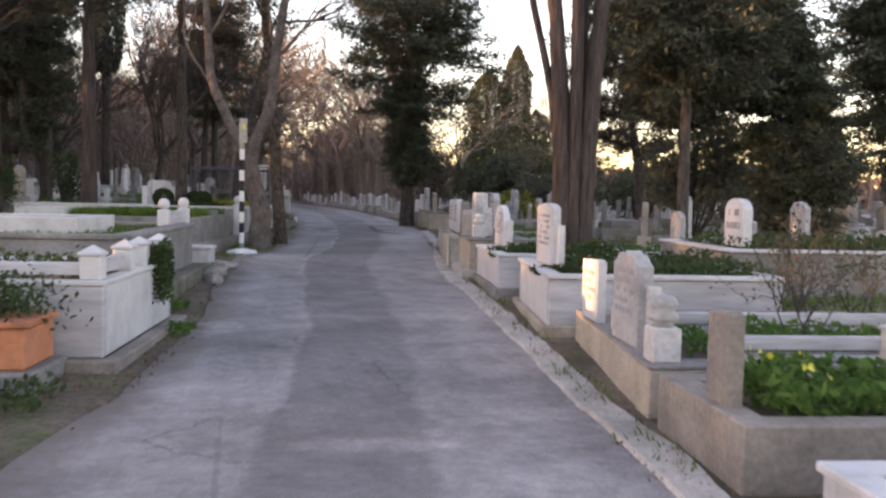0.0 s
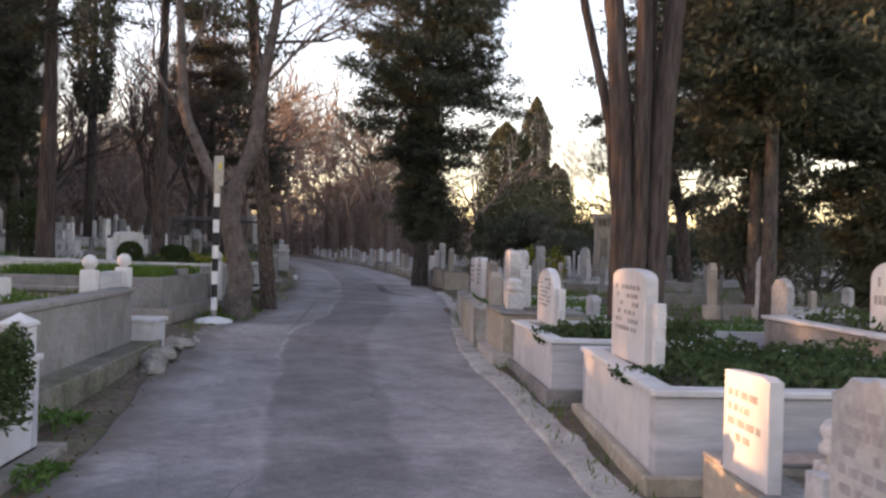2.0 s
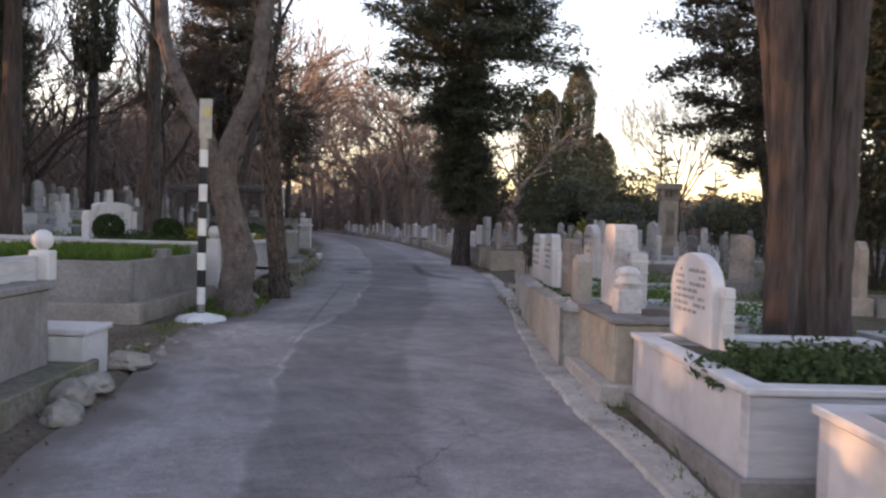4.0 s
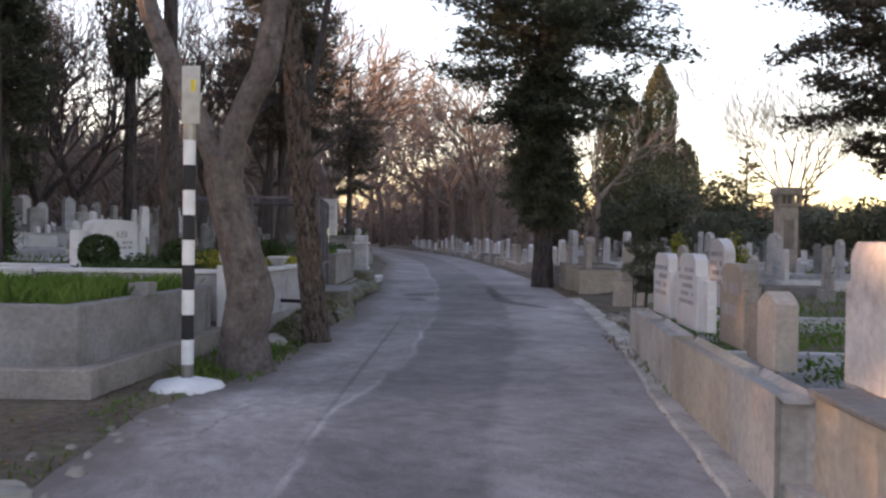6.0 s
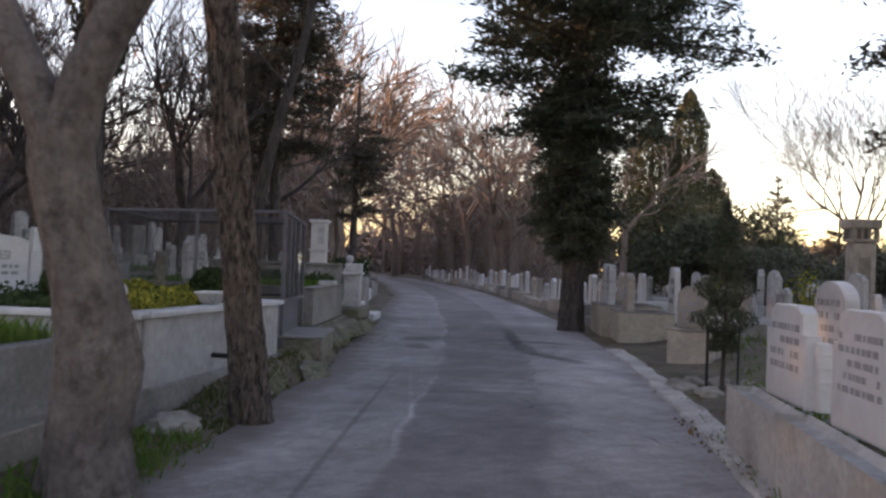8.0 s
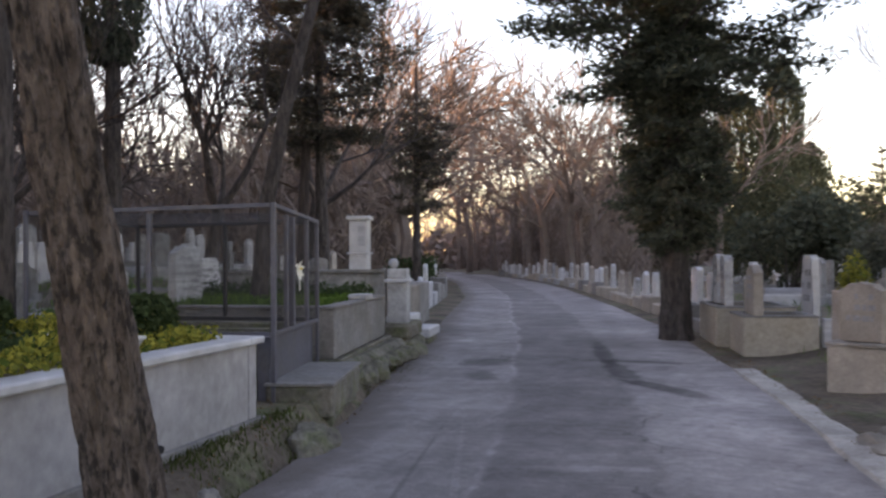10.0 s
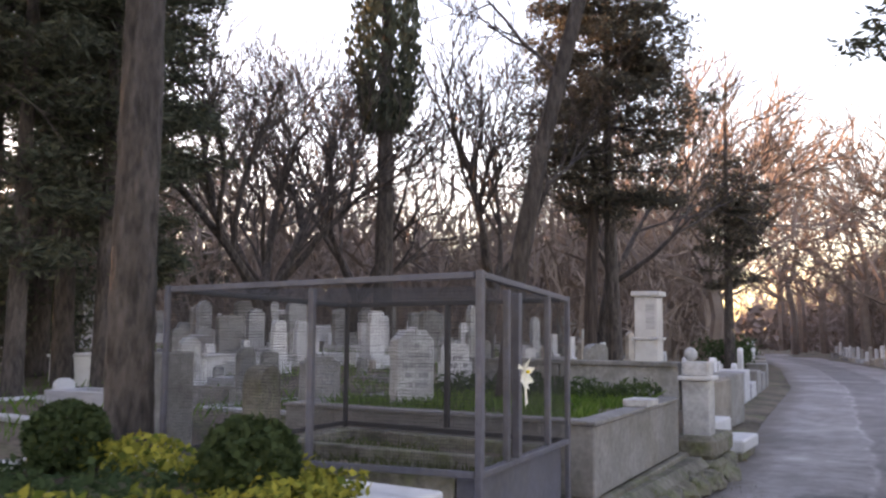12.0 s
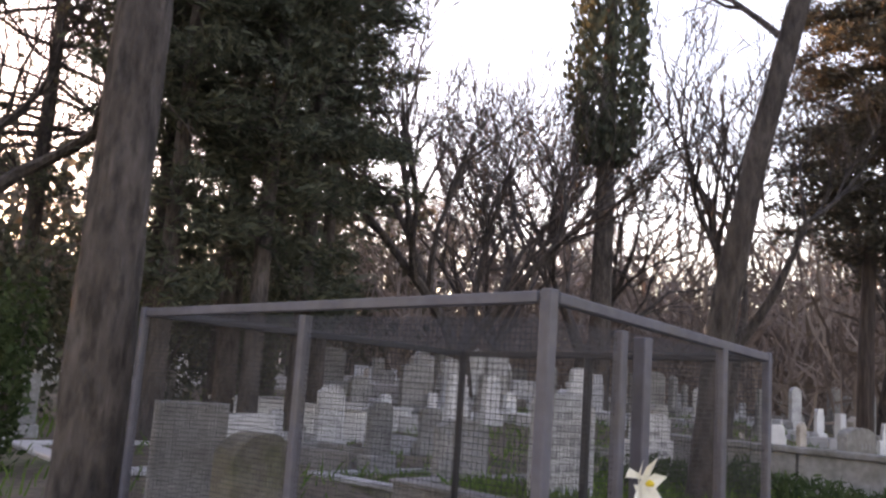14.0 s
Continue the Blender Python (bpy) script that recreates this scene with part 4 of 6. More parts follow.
grass_patch("grass", "thin grass on the verge", rect(-0.3, 0.3, -3.4, -0.3), 0.03, 0.06, 260, L_GRASS, 37, ground_z)
foliage_patch("green_plants", "green weeds at the foot of a tomb", "plants", rect(0.62, 0.8, -9.6, -8.9), -0.2, 0.16, 160, 0.07, L_LUSH, 38, 0.8, 0.3)
foliage_patch("green_plants", "weeds at the foot of a terrace wall", "plants", rect(0.2, 0.45, -8.2, -7.5), -0.15, 0.22, 150, 0.09, L_LUSH, 39, 0.8, 0.25)
foliage_patch("green_plants", "dark weeds under the plant pot", "plants", rect(-0.9, 0.45, -12.6, -11.9), -0.2, 0.2, 500, 0.08, L_IVY, 40, 0.6, 0.4)
foliage_patch("fallen_leaves", "dry brown leaves along the lane's edge", "leaves", rect(0.3, 0.9, -12.5, -8.0), -0.19, 0.02, 300, 0.03, L_DEAD, 41, 0, 0.7)
foliage_patch("fallen_leaves", "dry leaves on the verge by the wall", "leaves", rect(4.2, 4.4, -2.5, 4.5), 0.02, 0.02, 260, 0.045, L_DEAD, 42, 0, 0.7)
grass_patch("grass", "grass tufts along the wall's foot", rect(4.15, 4.5, -14.0, 4.5), 0.01, 0.08, 900, L_GRASS, 43, ground_z)

# long white planter with clipped bushes and yellow hedge
L4 = [(-2.75, 2.72), (-0.34, 2.9), (-0.02, 6.12), (-2.5, 6.3)]
planter("long white rendered planter with a marble coping", L4, 0.1, 0.92, 0.14, M_RENDER, M_MARBLE, (0.055, 0.05), (0.05, 0.2), M_CONC, soil=0.04)
planter("white marble grave wall beside the planter", [(-5.6, 2.62), (-2.85, 2.7), (-2.85, 4.1), (-5.6, 4.0)], 0.3, 0.92, 0.12, M_WHITE, M_MARBLE, (0.05, 0.03))
foliage_patch("variegated_hedge", "low yellow variegated hedge in a planter", "hedge", [(-1.05, 3.2), (-0.42, 3.3), (-0.2, 5.95), (-0.75, 5.95)], 0.86, 0.22, 2600, 0.055, L_VARI, 44, 0.4, 0.5)
foliage_patch("variegated_hedge", "low yellow variegated hedge in a planter", "hedge", [(-2.4, 5.7), (-0.4, 5.7), (-0.25, 6.02), (-2.4, 6.1)], 0.86, 0.24, 2000, 0.055, L_VARI, 45, 0.4, 0.5)
foliage_patch("green_plants", "dark green ground cover in a planter", "plants", [(-2.55, 2.95), (-0.9, 3.1), (-0.7, 5.7), (-2.4, 5.8)], 0.84, 0.2, 3800, 0.06, L_IVY, 46, 0.4, 0.5)


def clipped_bush(x, y, z, r, seed, label):
    rng = np.random.default_rng(seed)
    d = rng.normal(size=(2600, 3))
    d /= np.linalg.norm(d, axis=1)[:, None]
    p = d * (r * rng.uniform(0.82, 1.04, size=(2600, 1))) * np.array([1, 1, 0.92])
    th = thing("clipped_bush", label, "bush", pose(x, y, z + r * 0.85))
    o = new("foliage", quads_mesh("foliage", leaf_quads(rng, p, 0.05, 0.2, 0.6), L_BOX))
    o.parent = th
    s = part("stem", MB().tube([(0, 0, -r * 0.95), (0, 0, 0)], [0.03, 0.02], 6), M_BARKD, th)
    return th


clipped_bush(-0.66, 5.6, 0.88, 0.22, 1, "round clipped dark green box bush")
clipped_bush(-2.42, 3.6, 0.88, 0.25, 2, "round clipped dark green box bush")
clipped_bush(-1.55, 4.1, 0.88, 0.22, 3, "round clipped dark green box bush")
clipped_bush(-2.1, 5.75, 0.88, 0.22, 4, "round clipped dark green box bush")
planter("white marble grave with a bright coping", [(-7.6, 7.9), (-5.2, 7.7), (-5.3, 9.3), (-7.6, 9.6)], 0.5, 0.86, 0.12, M_TAN, M_MARBLE, (0.05, 0.04), soil=0.03)
urn = thing("stone_bowl", "square white stone bird bowl on the coping", "bowl", pose(-0.28, 4.5, 0.92))
urn.scale = (0.75, 0.75, 0.85)
part("bowl", MB().add([(-0.09, -0.12, 0.02), (0.09, -0.12, 0.02), (0.09, 0.12, 0.02), (-0.09, 0.12, 0.02), (-0.14, -0.2, 0.13), (0.14, -0.2, 0.13), (0.14, 0.2, 0.13), (-0.14, 0.2, 0.13)],
                      [(3, 2, 1, 0), (0, 1, 5, 4), (1, 2, 6, 5), (2, 3, 7, 6), (3, 0, 4, 7), (4, 5, 6, 7)]), M_STONE, urn)
part("rim", MB().box(-0.155, 0.155, -0.215, 0.215, 0.131, 0.155, 0.006), M_MARBLE, urn)
part("foot", MB().box(-0.07, 0.07, -0.1, 0.1, -0.005, 0.019, 0.004), M_STONE, urn)

# white family stone with lettering
fam = headstone(-2.79, 4.82, 0.86, 166, 1.06, 0.68, 0.14, "arch", M_MARBLE, "wide white marble family headstone with grey lettering")
for s in (-1, 1):
    part("pilaster", MB().box(-0.05, 0.1, s * 0.66 - 0.085, s * 0.66 + 0.085, 0, 0.52), M_MARBLE, fam)
tcu = bpy.data.curves.new("lettering", "FONT")
tcu.body = "ILESI"
tcu.size = 0.13
tcu.align_x = "RIGHT"
tcu.extrude = 0.002
tob = new("lettering_source", tcu)
bpy.context.view_layer.update()
tme = bpy.data.meshes.new_from_object(tob.evaluated_get(bpy.context.evaluated_depsgraph_get()))
bpy.data.objects.remove(tob)
tme.materials.clear()
tme.materials.append(M_INK)
let = new("lettering", tme)
let.parent = fam
let.matrix_basis = Matrix.Translation((-0.0735, -0.27, 0.42)) @ Matrix.Rotation(radians(-90), 4, "Z") @ Matrix.Rotation(radians(90), 4, "X")
tagged(part("inscription", writing(0.95, 0.24, 0.38, 2, -0.07, 77), M_INK, fam, "two rows of worn grey lettering"), kind="stuff")

# pipe stub
pip = thing("pipe", "short dark pipe sticking out of the planter", "pipe", pose(-0.2, 4.35, 0.45))
part("tube", MB().tube([(0, 0, 0), (0.34, -0.1, 0.0)], [0.025, 0.025], 8), M_BLACK, pip)

# ---- wire cage round a grave ----
CA, CB, CC, CD = Vector((-0.2, 7.0, 0)), Vector((-0.36, 8.8, 0)), Vector((-2.55, 9.0, 0)), Vector((-2.38, 6.7, 0))
CT, CBOT, CR = 1.97, 0.25, 0.86
cage = thing("grave_cage", "grey steel and wire mesh cage round a grave", "cage", pose(0, 0, 0))


def bar(parent, a, b, w, name="rail", mat=None):
    a, b = Vector(a), Vector(b)
    d = b - a
    m = Matrix.Translation(a) @ d.to_track_quat("Z", "Y").to_matrix().to_4x4()
    return part(name, MB().box(-w / 2, w / 2, -w / 2, w / 2, 0, d.length, 0.004, m), mat or M_METAL, parent)


def up(p, z):
    return Vector((p.x, p.y, z))


corner = [CA, CB, CC, CD]
TOPS = [2.02, 1.95, 1.93, 1.96]
# rear posts and rails take the wire colour, their shade painted in
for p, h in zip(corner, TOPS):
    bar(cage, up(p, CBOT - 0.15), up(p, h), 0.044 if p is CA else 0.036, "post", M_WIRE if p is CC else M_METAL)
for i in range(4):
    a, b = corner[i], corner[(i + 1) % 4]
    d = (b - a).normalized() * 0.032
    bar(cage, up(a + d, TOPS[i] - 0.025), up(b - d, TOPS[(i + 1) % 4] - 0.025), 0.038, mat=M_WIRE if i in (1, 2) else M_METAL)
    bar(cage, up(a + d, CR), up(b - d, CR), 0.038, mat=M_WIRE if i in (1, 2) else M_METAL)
MIDS = [(3, 0.5), (1, 0.5), (0, 0.25), (0, 0.72)]
for side, f in MIDS:
    a, b = corner[side], corner[(side + 1) % 4]
    p = a.lerp(b, f)
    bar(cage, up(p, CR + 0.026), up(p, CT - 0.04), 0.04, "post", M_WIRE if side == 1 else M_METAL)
# door leaf ahead of the lane side
p = CA.lerp(CB, 0.31) + Vector((0.03, 0, 0))
bar(cage, up(p, CR + 0.03), up(p, CT - 0.055), 0.05, "post")


def mesh_panel(a, b, z0, z1, step=0.02, r=0.001):
    mb = MB()
    d = b - a
    L = d.length
    d = d / L
    n1, n2 = int(L / step), int((z1 - z0) / step)
    s = Vector((-d.y, d.x, 0))
    for i in range(1, n1):
        c = a + d * (i * L / n1)
        vs = [up(c + d * r, z0), up(c + s * r, z0), up(c - d * r, z0), up(c - d * r, z1), up(c + s * r, z1), up(c + d * r, z1)]
        mb.add(vs, [(0, 1, 4, 5), (1, 2, 3, 4), (2, 0, 5, 3)])
    for k in range(1, n2):
        z = z0 + k * (z1 - z0) / n2
        vs = [up(a, z + r), up(a, z) + s * r, up(a, z - r), up(b, z - r), up(b, z) + s * r, up(b, z + r)]
        mb.add(vs, [(0, 1, 4, 5), (1, 2, 3, 4), (2, 0, 5, 3)])
    return mb


for i in range(4):
    part("mesh_panel", mesh_panel(corner[i], corner[(i + 1) % 4], CR, CT - 0.05), M_WIRE, cage, "square steel wire mesh")
def roof_panel(z, step=0.05, r=0.0011):
    mb = MB()
    for (a, b), (c, d) in (((CA, CD), (CB, CC)), ((CA, CB), (CD, CC))):
        n = int((b - a).length / step)
        for i in range(1, n):
            p, q = up(a.lerp(b, i / n), z), up(c.lerp(d, i / n), z)
            s = (q - p).normalized().cross(Vector((0, 0, 1))) * r
            mb.add([p + s, p - s, p + Vector((0, 0, r)), q + s, q - s, q + Vector((0, 0, r))], [(0, 1, 4, 3), (1, 2, 5, 4), (2, 0, 3, 5)])
    return mb


part("mesh_panel", roof_panel(1.93), M_WIRE, cage, "square steel wire mesh")
inn = thing("grave_plinth", "grey rendered plinth inside the wire cage", "grave", pose(0, 0, 0))
ins = [p + (Vector((-1.35, 7.9, 0)) - p) * 0.04 for p in corner]
for i in range(4):
    w = MB()
    a, b = ins[i], ins[(i + 1) % 4]
    e = (b - a).normalized() * (0.0 if i % 2 == 0 else 0.13)
    quad_wall(w, (a + e)[:2], (b - e)[:2], 0.05, CR - 0.03, 0.12)
    part("side", w, M_METAL if i == 0 else M_MOSS, inn)
s = MB()
s.v = [tuple(up(p + (Vector((-1.35, 7.9, 0)) - p) * 0.07, 0.74)) for p in corner]
s.f = [(0, 1, 2, 3)]
part("earth", s, M_SOIL, inn)
grass_patch("grass", "green grass inside the caged grave", [(-2.2, 6.95), (-0.4, 7.2), (-0.5, 8.6), (-2.3, 8.7)], 0.74, 0.07, 1500, L_MOSS, 50)
tagged(part("grave_kerb", MB().box(-2.3, -0.55, 7.78, 7.9, 0.7, 0.84), M_MOSS), "mossy stone kerb inside the cage", "grave kerb")
flw = thing("cloth_flower", "pale cloth flower tied to the cage", "flower", pose(-0.13, 7.42, 1.42))
fl = MB()
for k in range(7):
    a = k * 0.9
    fl.add([(0, 0, 0), (0.03, 0.06 * math.cos(a) - 0.02, 0.06 * math.sin(a) - 0.02), (0.05, 0.1 * math.cos(a + 0.3), 0.1 * math.sin(a + 0.3)), (0.03, 0.06 * math.cos(a + 0.7), 0.06 * math.sin(a + 0.7))], [(0, 1, 2, 3)])
part("petals", fl, M_CLOTH, flw)
part("ribbon", MB().add([(0.02, -0.01, 0), (0.02, 0.02, 0), (0.03, 0.03, -0.18), (0.03, -0.005, -0.2)], [(0, 1, 2, 3)]).add([(0.02, 0, 0.02), (0.02, 0.03, 0.02), (0.03, -0.1, 0.06), (0.03, -0.12, 0.03)], [(0, 1, 2, 3)]), M_CLOTH, flw)
part("heart", MB().lathe([(0.012, 0), (0.016, 0.01), (0.006, 0.02)], 8, (0.045, 0)), M_LEMON, flw)

headstone(-1.8, 7.0, 0.72, 200, 0.41, 0.72, 0.12, "round", M_MOSS, "dark weathered round-topped headstone inside the cage")
headstone(-2.4, 9.9, 0.86, 165, 0.5, 0.86, 0.12, "crown", M_STONE, "pale worn headstone standing on a grassy grave", 5, 23)

planter("mossy grave with a pale worn coping behind the cage", [(-4.9, 9.5), (-2.75, 9.7), (-2.7, 11.4), (-4.9, 11.2)], 0.4, 0.86, 0.12, M_MOSS, M_STONE, (0.04, 0.02))
grass_patch("grass", "green grass on a mossy grave", [(-4.7, 9.7), (-2.95, 9.85), (-2.9, 11.2), (-4.7, 11.0)], 0.78, 0.12, 1600, L_GRASS, 53)
planter("low white marble grave wall under the pines", [(-9.2, 10.9), (-7.2, 12.0), (-7.9, 13.4), (-9.9, 12.3)], 0.8, 1.32, 0.12, M_WHITE, M_MARBLE, (0.04, 0.03))
headstone(-3.05, 7.35, 0.66, 165, 0.4, 0.84, 0.12, "flat", M_STONE_DIM, "plain dark grey headstone beside the cage", 0, 27)
headstone(-3.9, 10.4, 0.8, 165, 0.5, 0.62, 0.12, "crown", M_STONE_DIM, "grey headstone with a carved crest", 4, 24)
headstone(-3.1, 12.1, 0.7, 170, 0.55, 0.85, 0.12, "shoulder", M_MARBLE, "white marble headstone behind the cage", 5, 25)
headstone(-1.9, 13.9, 0.75, 170, 0.5, 0.8, 0.12, "arch", M_STONE_DIM, "grey arched headstone behind the cage", 4, 26)
rg = random.Random(17)
for k in range(13):
    rock(-0.05 + rg.uniform(-0.05, 0.06), 9.15 + k * 0.25, 0.08 + rg.uniform(0, 0.1), rg.uniform(0.1, 0.17), rg.uniform(0.13, 0.2), rg.uniform(0.1, 0.17), 40 + k, "mossy rubble stone under a grave wall")
for k in range(16):
    rock(0.1 + rg.uniform(-0.25, 0.25), -3.6 + k * 0.19 + rg.uniform(-0.1, 0.1), -0.02, rg.uniform(0.025, 0.06), rg.uniform(0.03, 0.07), rg.uniform(0.02, 0.045), 60 + k, "small rubble stone on the earth verge")

# slab step before the cage
stp = thing("stone_step", "thick mossy concrete step slab before the cage", "step", pose(-0.06, 7.85, 0))
part("slab", MB().box(-0.30, 0.30, -0.85, 0.75, 0.12, 0.40, 0.02, Matrix.Rotation(radians(6), 4, "Z")), M_MOSS, stp)
part("top", MB().box(-0.31, 0.31, -0.86, 0.76, 0.401, 0.43, 0.012, Matrix.Rotation(radians(6), 4, "Z")), M_CONC, stp)
part("footing", MB().box(-0.28, 0.27, -0.8, 0.7, -0.1, 0.119, 0.03, Matrix.Rotation(radians(6), 4, "Z")), M_MOSS, stp)

# second wall with grass, pedestal, steps
planter("pale concrete grave wall with grass on top", [(-3.4, 9.2), (-0.24, 9.05), (-0.36, 12.15), (-3.4, 12.4)], 0.4, 0.99, 0.16, M_CONC, M_CONC, (0.035, 0.02), (0.08, 0.0), M_MOSS, soil=0.03)
tagged(part("footing_stone", MB().box(-0.5, -0.06, 9.1, 12.3, -0.1, 0.36, 0.08), M_MOSS), "mossy rubble footing under a grave wall", "footing")
grass_patch("grass", "bright green grass on a grave", [(-3.2, 9.4), (-0.45, 9.2), (-0.55, 12.0), (-3.2, 12.2)], 0.94, 0.13, 4200, L_GRASS, 51)
foliage_patch("green_plants", "tall dark green plants along the back of a grave", "plants", rect(-3.2, -0.5, 11.2, 12.1), 0.94, 0.34, 2200, 0.09, L_IVY, 52, 0.9, 0.25)
tagged(part("stone_block", MB().box(-0.5, -0.25, 10.6, 10.95, 0.99, 1.06, 0.01), M_STONE), "small pale stone block on a grave wall", "stone block")
pil = thing("grave_pillar", "pale stone corner pillar with a ledge and a ball top", "pillar", pose(-0.27, 12.72, 0))
part("shaft", MB().box(-0.15, 0.15, -0.15, 0.15, 0.2, 1.16, 0.012), M_STONE, pil)
part("ledge", MB().box(-0.19, 0.19, -0.19, 0.19, 1.161, 1.21, 0.01), M_MARBLE, pil)
part("block", MB().box(-0.15, 0.14, -0.14, 0.14, 1.211, 1.37, 0.01), M_STONE, pil)
part("ball", MB().lathe([(0.04, 1.37)] + [(0.08 * math.sin(a), 1.45 - 0.08 * math.cos(a)) for a in np.linspace(0.5, 3.1, 8)], 12, (-0.08, 0)), M_STONE, pil, smooth=True)
wl = thing("grave_wall", "grey veined marble wall beside a pillar", "wall", pose(-1.93, 12.7, 0))
part("panel", MB().box(-1.47, -0.01, -0.07, 0.07, 0.8, 1.30), M_STONE_DIM, wl)
part("panel", MB().box(0.01, 1.46, -0.07, 0.07, 0.8, 1.30), M_STONE_DIM, wl)
part("coping", MB().box(-1.47, 1.46, -0.1, 0.1, 1.301, 1.36, 0.012), M_STONE_DIM, wl)
st2 = thing("marble_steps", "two white marble steps beside the lane", "steps", pose(-0.5, 14.75, 0))
part("step", MB().box(-0.3, 0.1, -0.6, 0.5, 0.36, 0.55, 0.02), M_MARBLE, st2)
part("step", MB().box(0.101, 0.44, -0.5, 0.6, 0.17, 0.33, 0.02), M_MARBLE, st2)
part("footing", MB().box(-0.28, 0.09, -0.56, 0.46, -0.1, 0.359, 0.02), M_MOSS, st2)
part("footing", MB().box(0.11, 0.4, -0.45, 0.55, -0.1, 0.169, 0.02), M_MOSS, st2)
blkm = thing("footing_stone", "mossy stone footing under the corner pillar", "footing", pose(-0.25, 12.9, 0))
part("lower", MB().box(-0.3, 0.26, -0.55, 0.6, -0.1, 0.3, 0.05), M_MOSS, blkm)
part("upper", MB().box(-0.28, 0.22, -0.5, 0.55, 0.301, 0.55, 0.05), M_MOSS, blkm)
tagged(part("brown_wall", MB().box(-2.0, -0.72, 15.5, 17.0, 0.1, 1.0, 0.02), M_BROWN), "brown rough stone grave block", "grave")
tagged(part("grave_block", MB().box(-2.2, -0.95, 17.3, 19.4, 0.1, 1.0, 0.02), M_CONC), "grey concrete grave block", "grave")
tower = thing("tower_headstone", "tall white two-tier marble memorial pillar with a cap", "memorial", pose(-1.32, 14.45, 0.8, 0, 0, 0))
part("base", MB().box(-0.28, 0.28, -0.28, 0.28, -0.3, 0.06, 0.01), M_VEIN, tower)
part("lower", MB().box(-0.2, 0.2, -0.2, 0.2, 0.061, 0.8, 0.01), M_MARBLE, tower)
part("shelf", MB().box(-0.24, 0.24, -0.24, 0.24, 0.801, 0.84, 0.008), M_MARBLE, tower)
part("upper", MB().box(-0.2, 0.2, -0.2, 0.2, 0.841, 1.40, 0.01), M_MARBLE, tower)
part("cap", MB().box(-0.25, 0.25, -0.25, 0.25, 1.401, 1.47, 0.012), M_MARBLE, tower)
part("plaque", MB().box(0.0, 0.16, -0.206, -0.201, 0.95, 1.3, 0.002), M_VEIN, tower)
tower.scale = (0.78, 0.78, 1.0)


# ---- striped poles ----
def striped_pole(x, y, label):
    th = thing("striped_pole", label, "marker pole", pose(x, y, 0.0))
    part("footing", MB().lathe([(0.30, -0.05), (0.31, 0.02), (0.26, 0.06), (0.08, 0.10), (0.0, 0.10)], 22, wob=0.35), M_WHITE, th, "white painted lump of concrete", True)
    r, z = 0.053, 0.10
    def seg(z0, z1, mat, name, rr=r):
        part(name, MB().tube([(0, 0, z0), (0, 0, z1)], [rr, rr], 16), mat, th, smooth=False)
    seg(0.08, 0.211, M_ALU, "bare_foot")
    z = 0.211
    for k in range(9):
        seg(z + 0.0005, z + 0.2172, M_WHITE if k % 2 == 0 else M_BLACK, "white_band" if k % 2 == 0 else "black_band")
        z += 0.2172
    seg(z + 0.0005, 2.74, M_ALU, "top_tube")
    part("plate", MB().box(-0.05, 0.11, -0.066, -0.058, 2.30, 2.80, 0.002), M_ALU, th, "galvanised reflector plate")
    # yellow piece that paints the gold reflection on the plate
    part("sign", MB().box(0.03, 0.07, -0.0695, -0.0665, 2.58, 2.68, 0.001), M_LEMON, th, "small yellow patch painted as the plate's gold reflection")
    return th


striped_pole(0, 0, "black and white striped metal marker pole beside the lane")
striped_pole(-4.15, 34.6, "distant black and white striped marker pole")


# ---- trees ----
def wander(rng, p0, d0, length, steps, bend=0.12, lift=0.0):
    p, d = np.array(p0, float), np.array(d0, float)
    d /= np.linalg.norm(d)
    out = [p.copy()]
    for _ in range(steps):
        d = d + rng.normal(size=3) * bend
        d[2] += lift
        d /= np.linalg.norm(d)
        p = p + d * (length / steps)
        out.append(p.copy())
    return out


def trunk_mesh(pts, radii, n=14, flare=0.35, lump=0.1, seed=0.0, ridge=0.0):
    """A tapered trunk with root flare and uneven girth, through the given points."""
    pts = [Vector(p) for p in pts]
    fine, rad = [], []
    for i in range(len(pts) - 1):
        k = max(3, int((pts[i + 1] - pts[i]).length / (0.05 if ridge and pts[i].z < 3.9 else 0.22)))
        for j in range(k):
            t = j / k
            fine.append(pts[i].lerp(pts[i + 1], t))
            rad.append(radii[i] * (1 - t) + radii[i + 1] * t)
    fine.append(pts[-1]), rad.append(radii[-1])
    mb = MB()
    mb.tube(fine, rad, n)
    for i in range(len(fine)):
        h = fine[i].z - fine[0].z
        fl = 1 + flare * math.exp(-h / 0.28)
        for k in range(n):
            v = Vector(mb.v[i * n + k])
            d = v - fine[i]
            q = Vector((math.cos(k / n * 6.283) * 1.4 + seed, math.sin(k / n * 6.283) * 1.4, h * 0.5))
            w = fl * (1 + lump * noise.noise(q * 1.5) + 0.06 * noise.noise(q * 5))
            if ridge:
                g = Vector((math.cos(k / n * 6.283) * 4.5 + seed, math.sin(k / n * 6.283) * 4.5, h * 1.7))
                w += ridge * (0.55 - 2.2 * abs(noise.noise(g))) + ridge * 0.5 * noise.noise(Vector((g.x * 2.5, g.y * 2.5, h * 9)))
            mb.v[i * n + k] = tuple(fine[i] + d * w)
    return mb


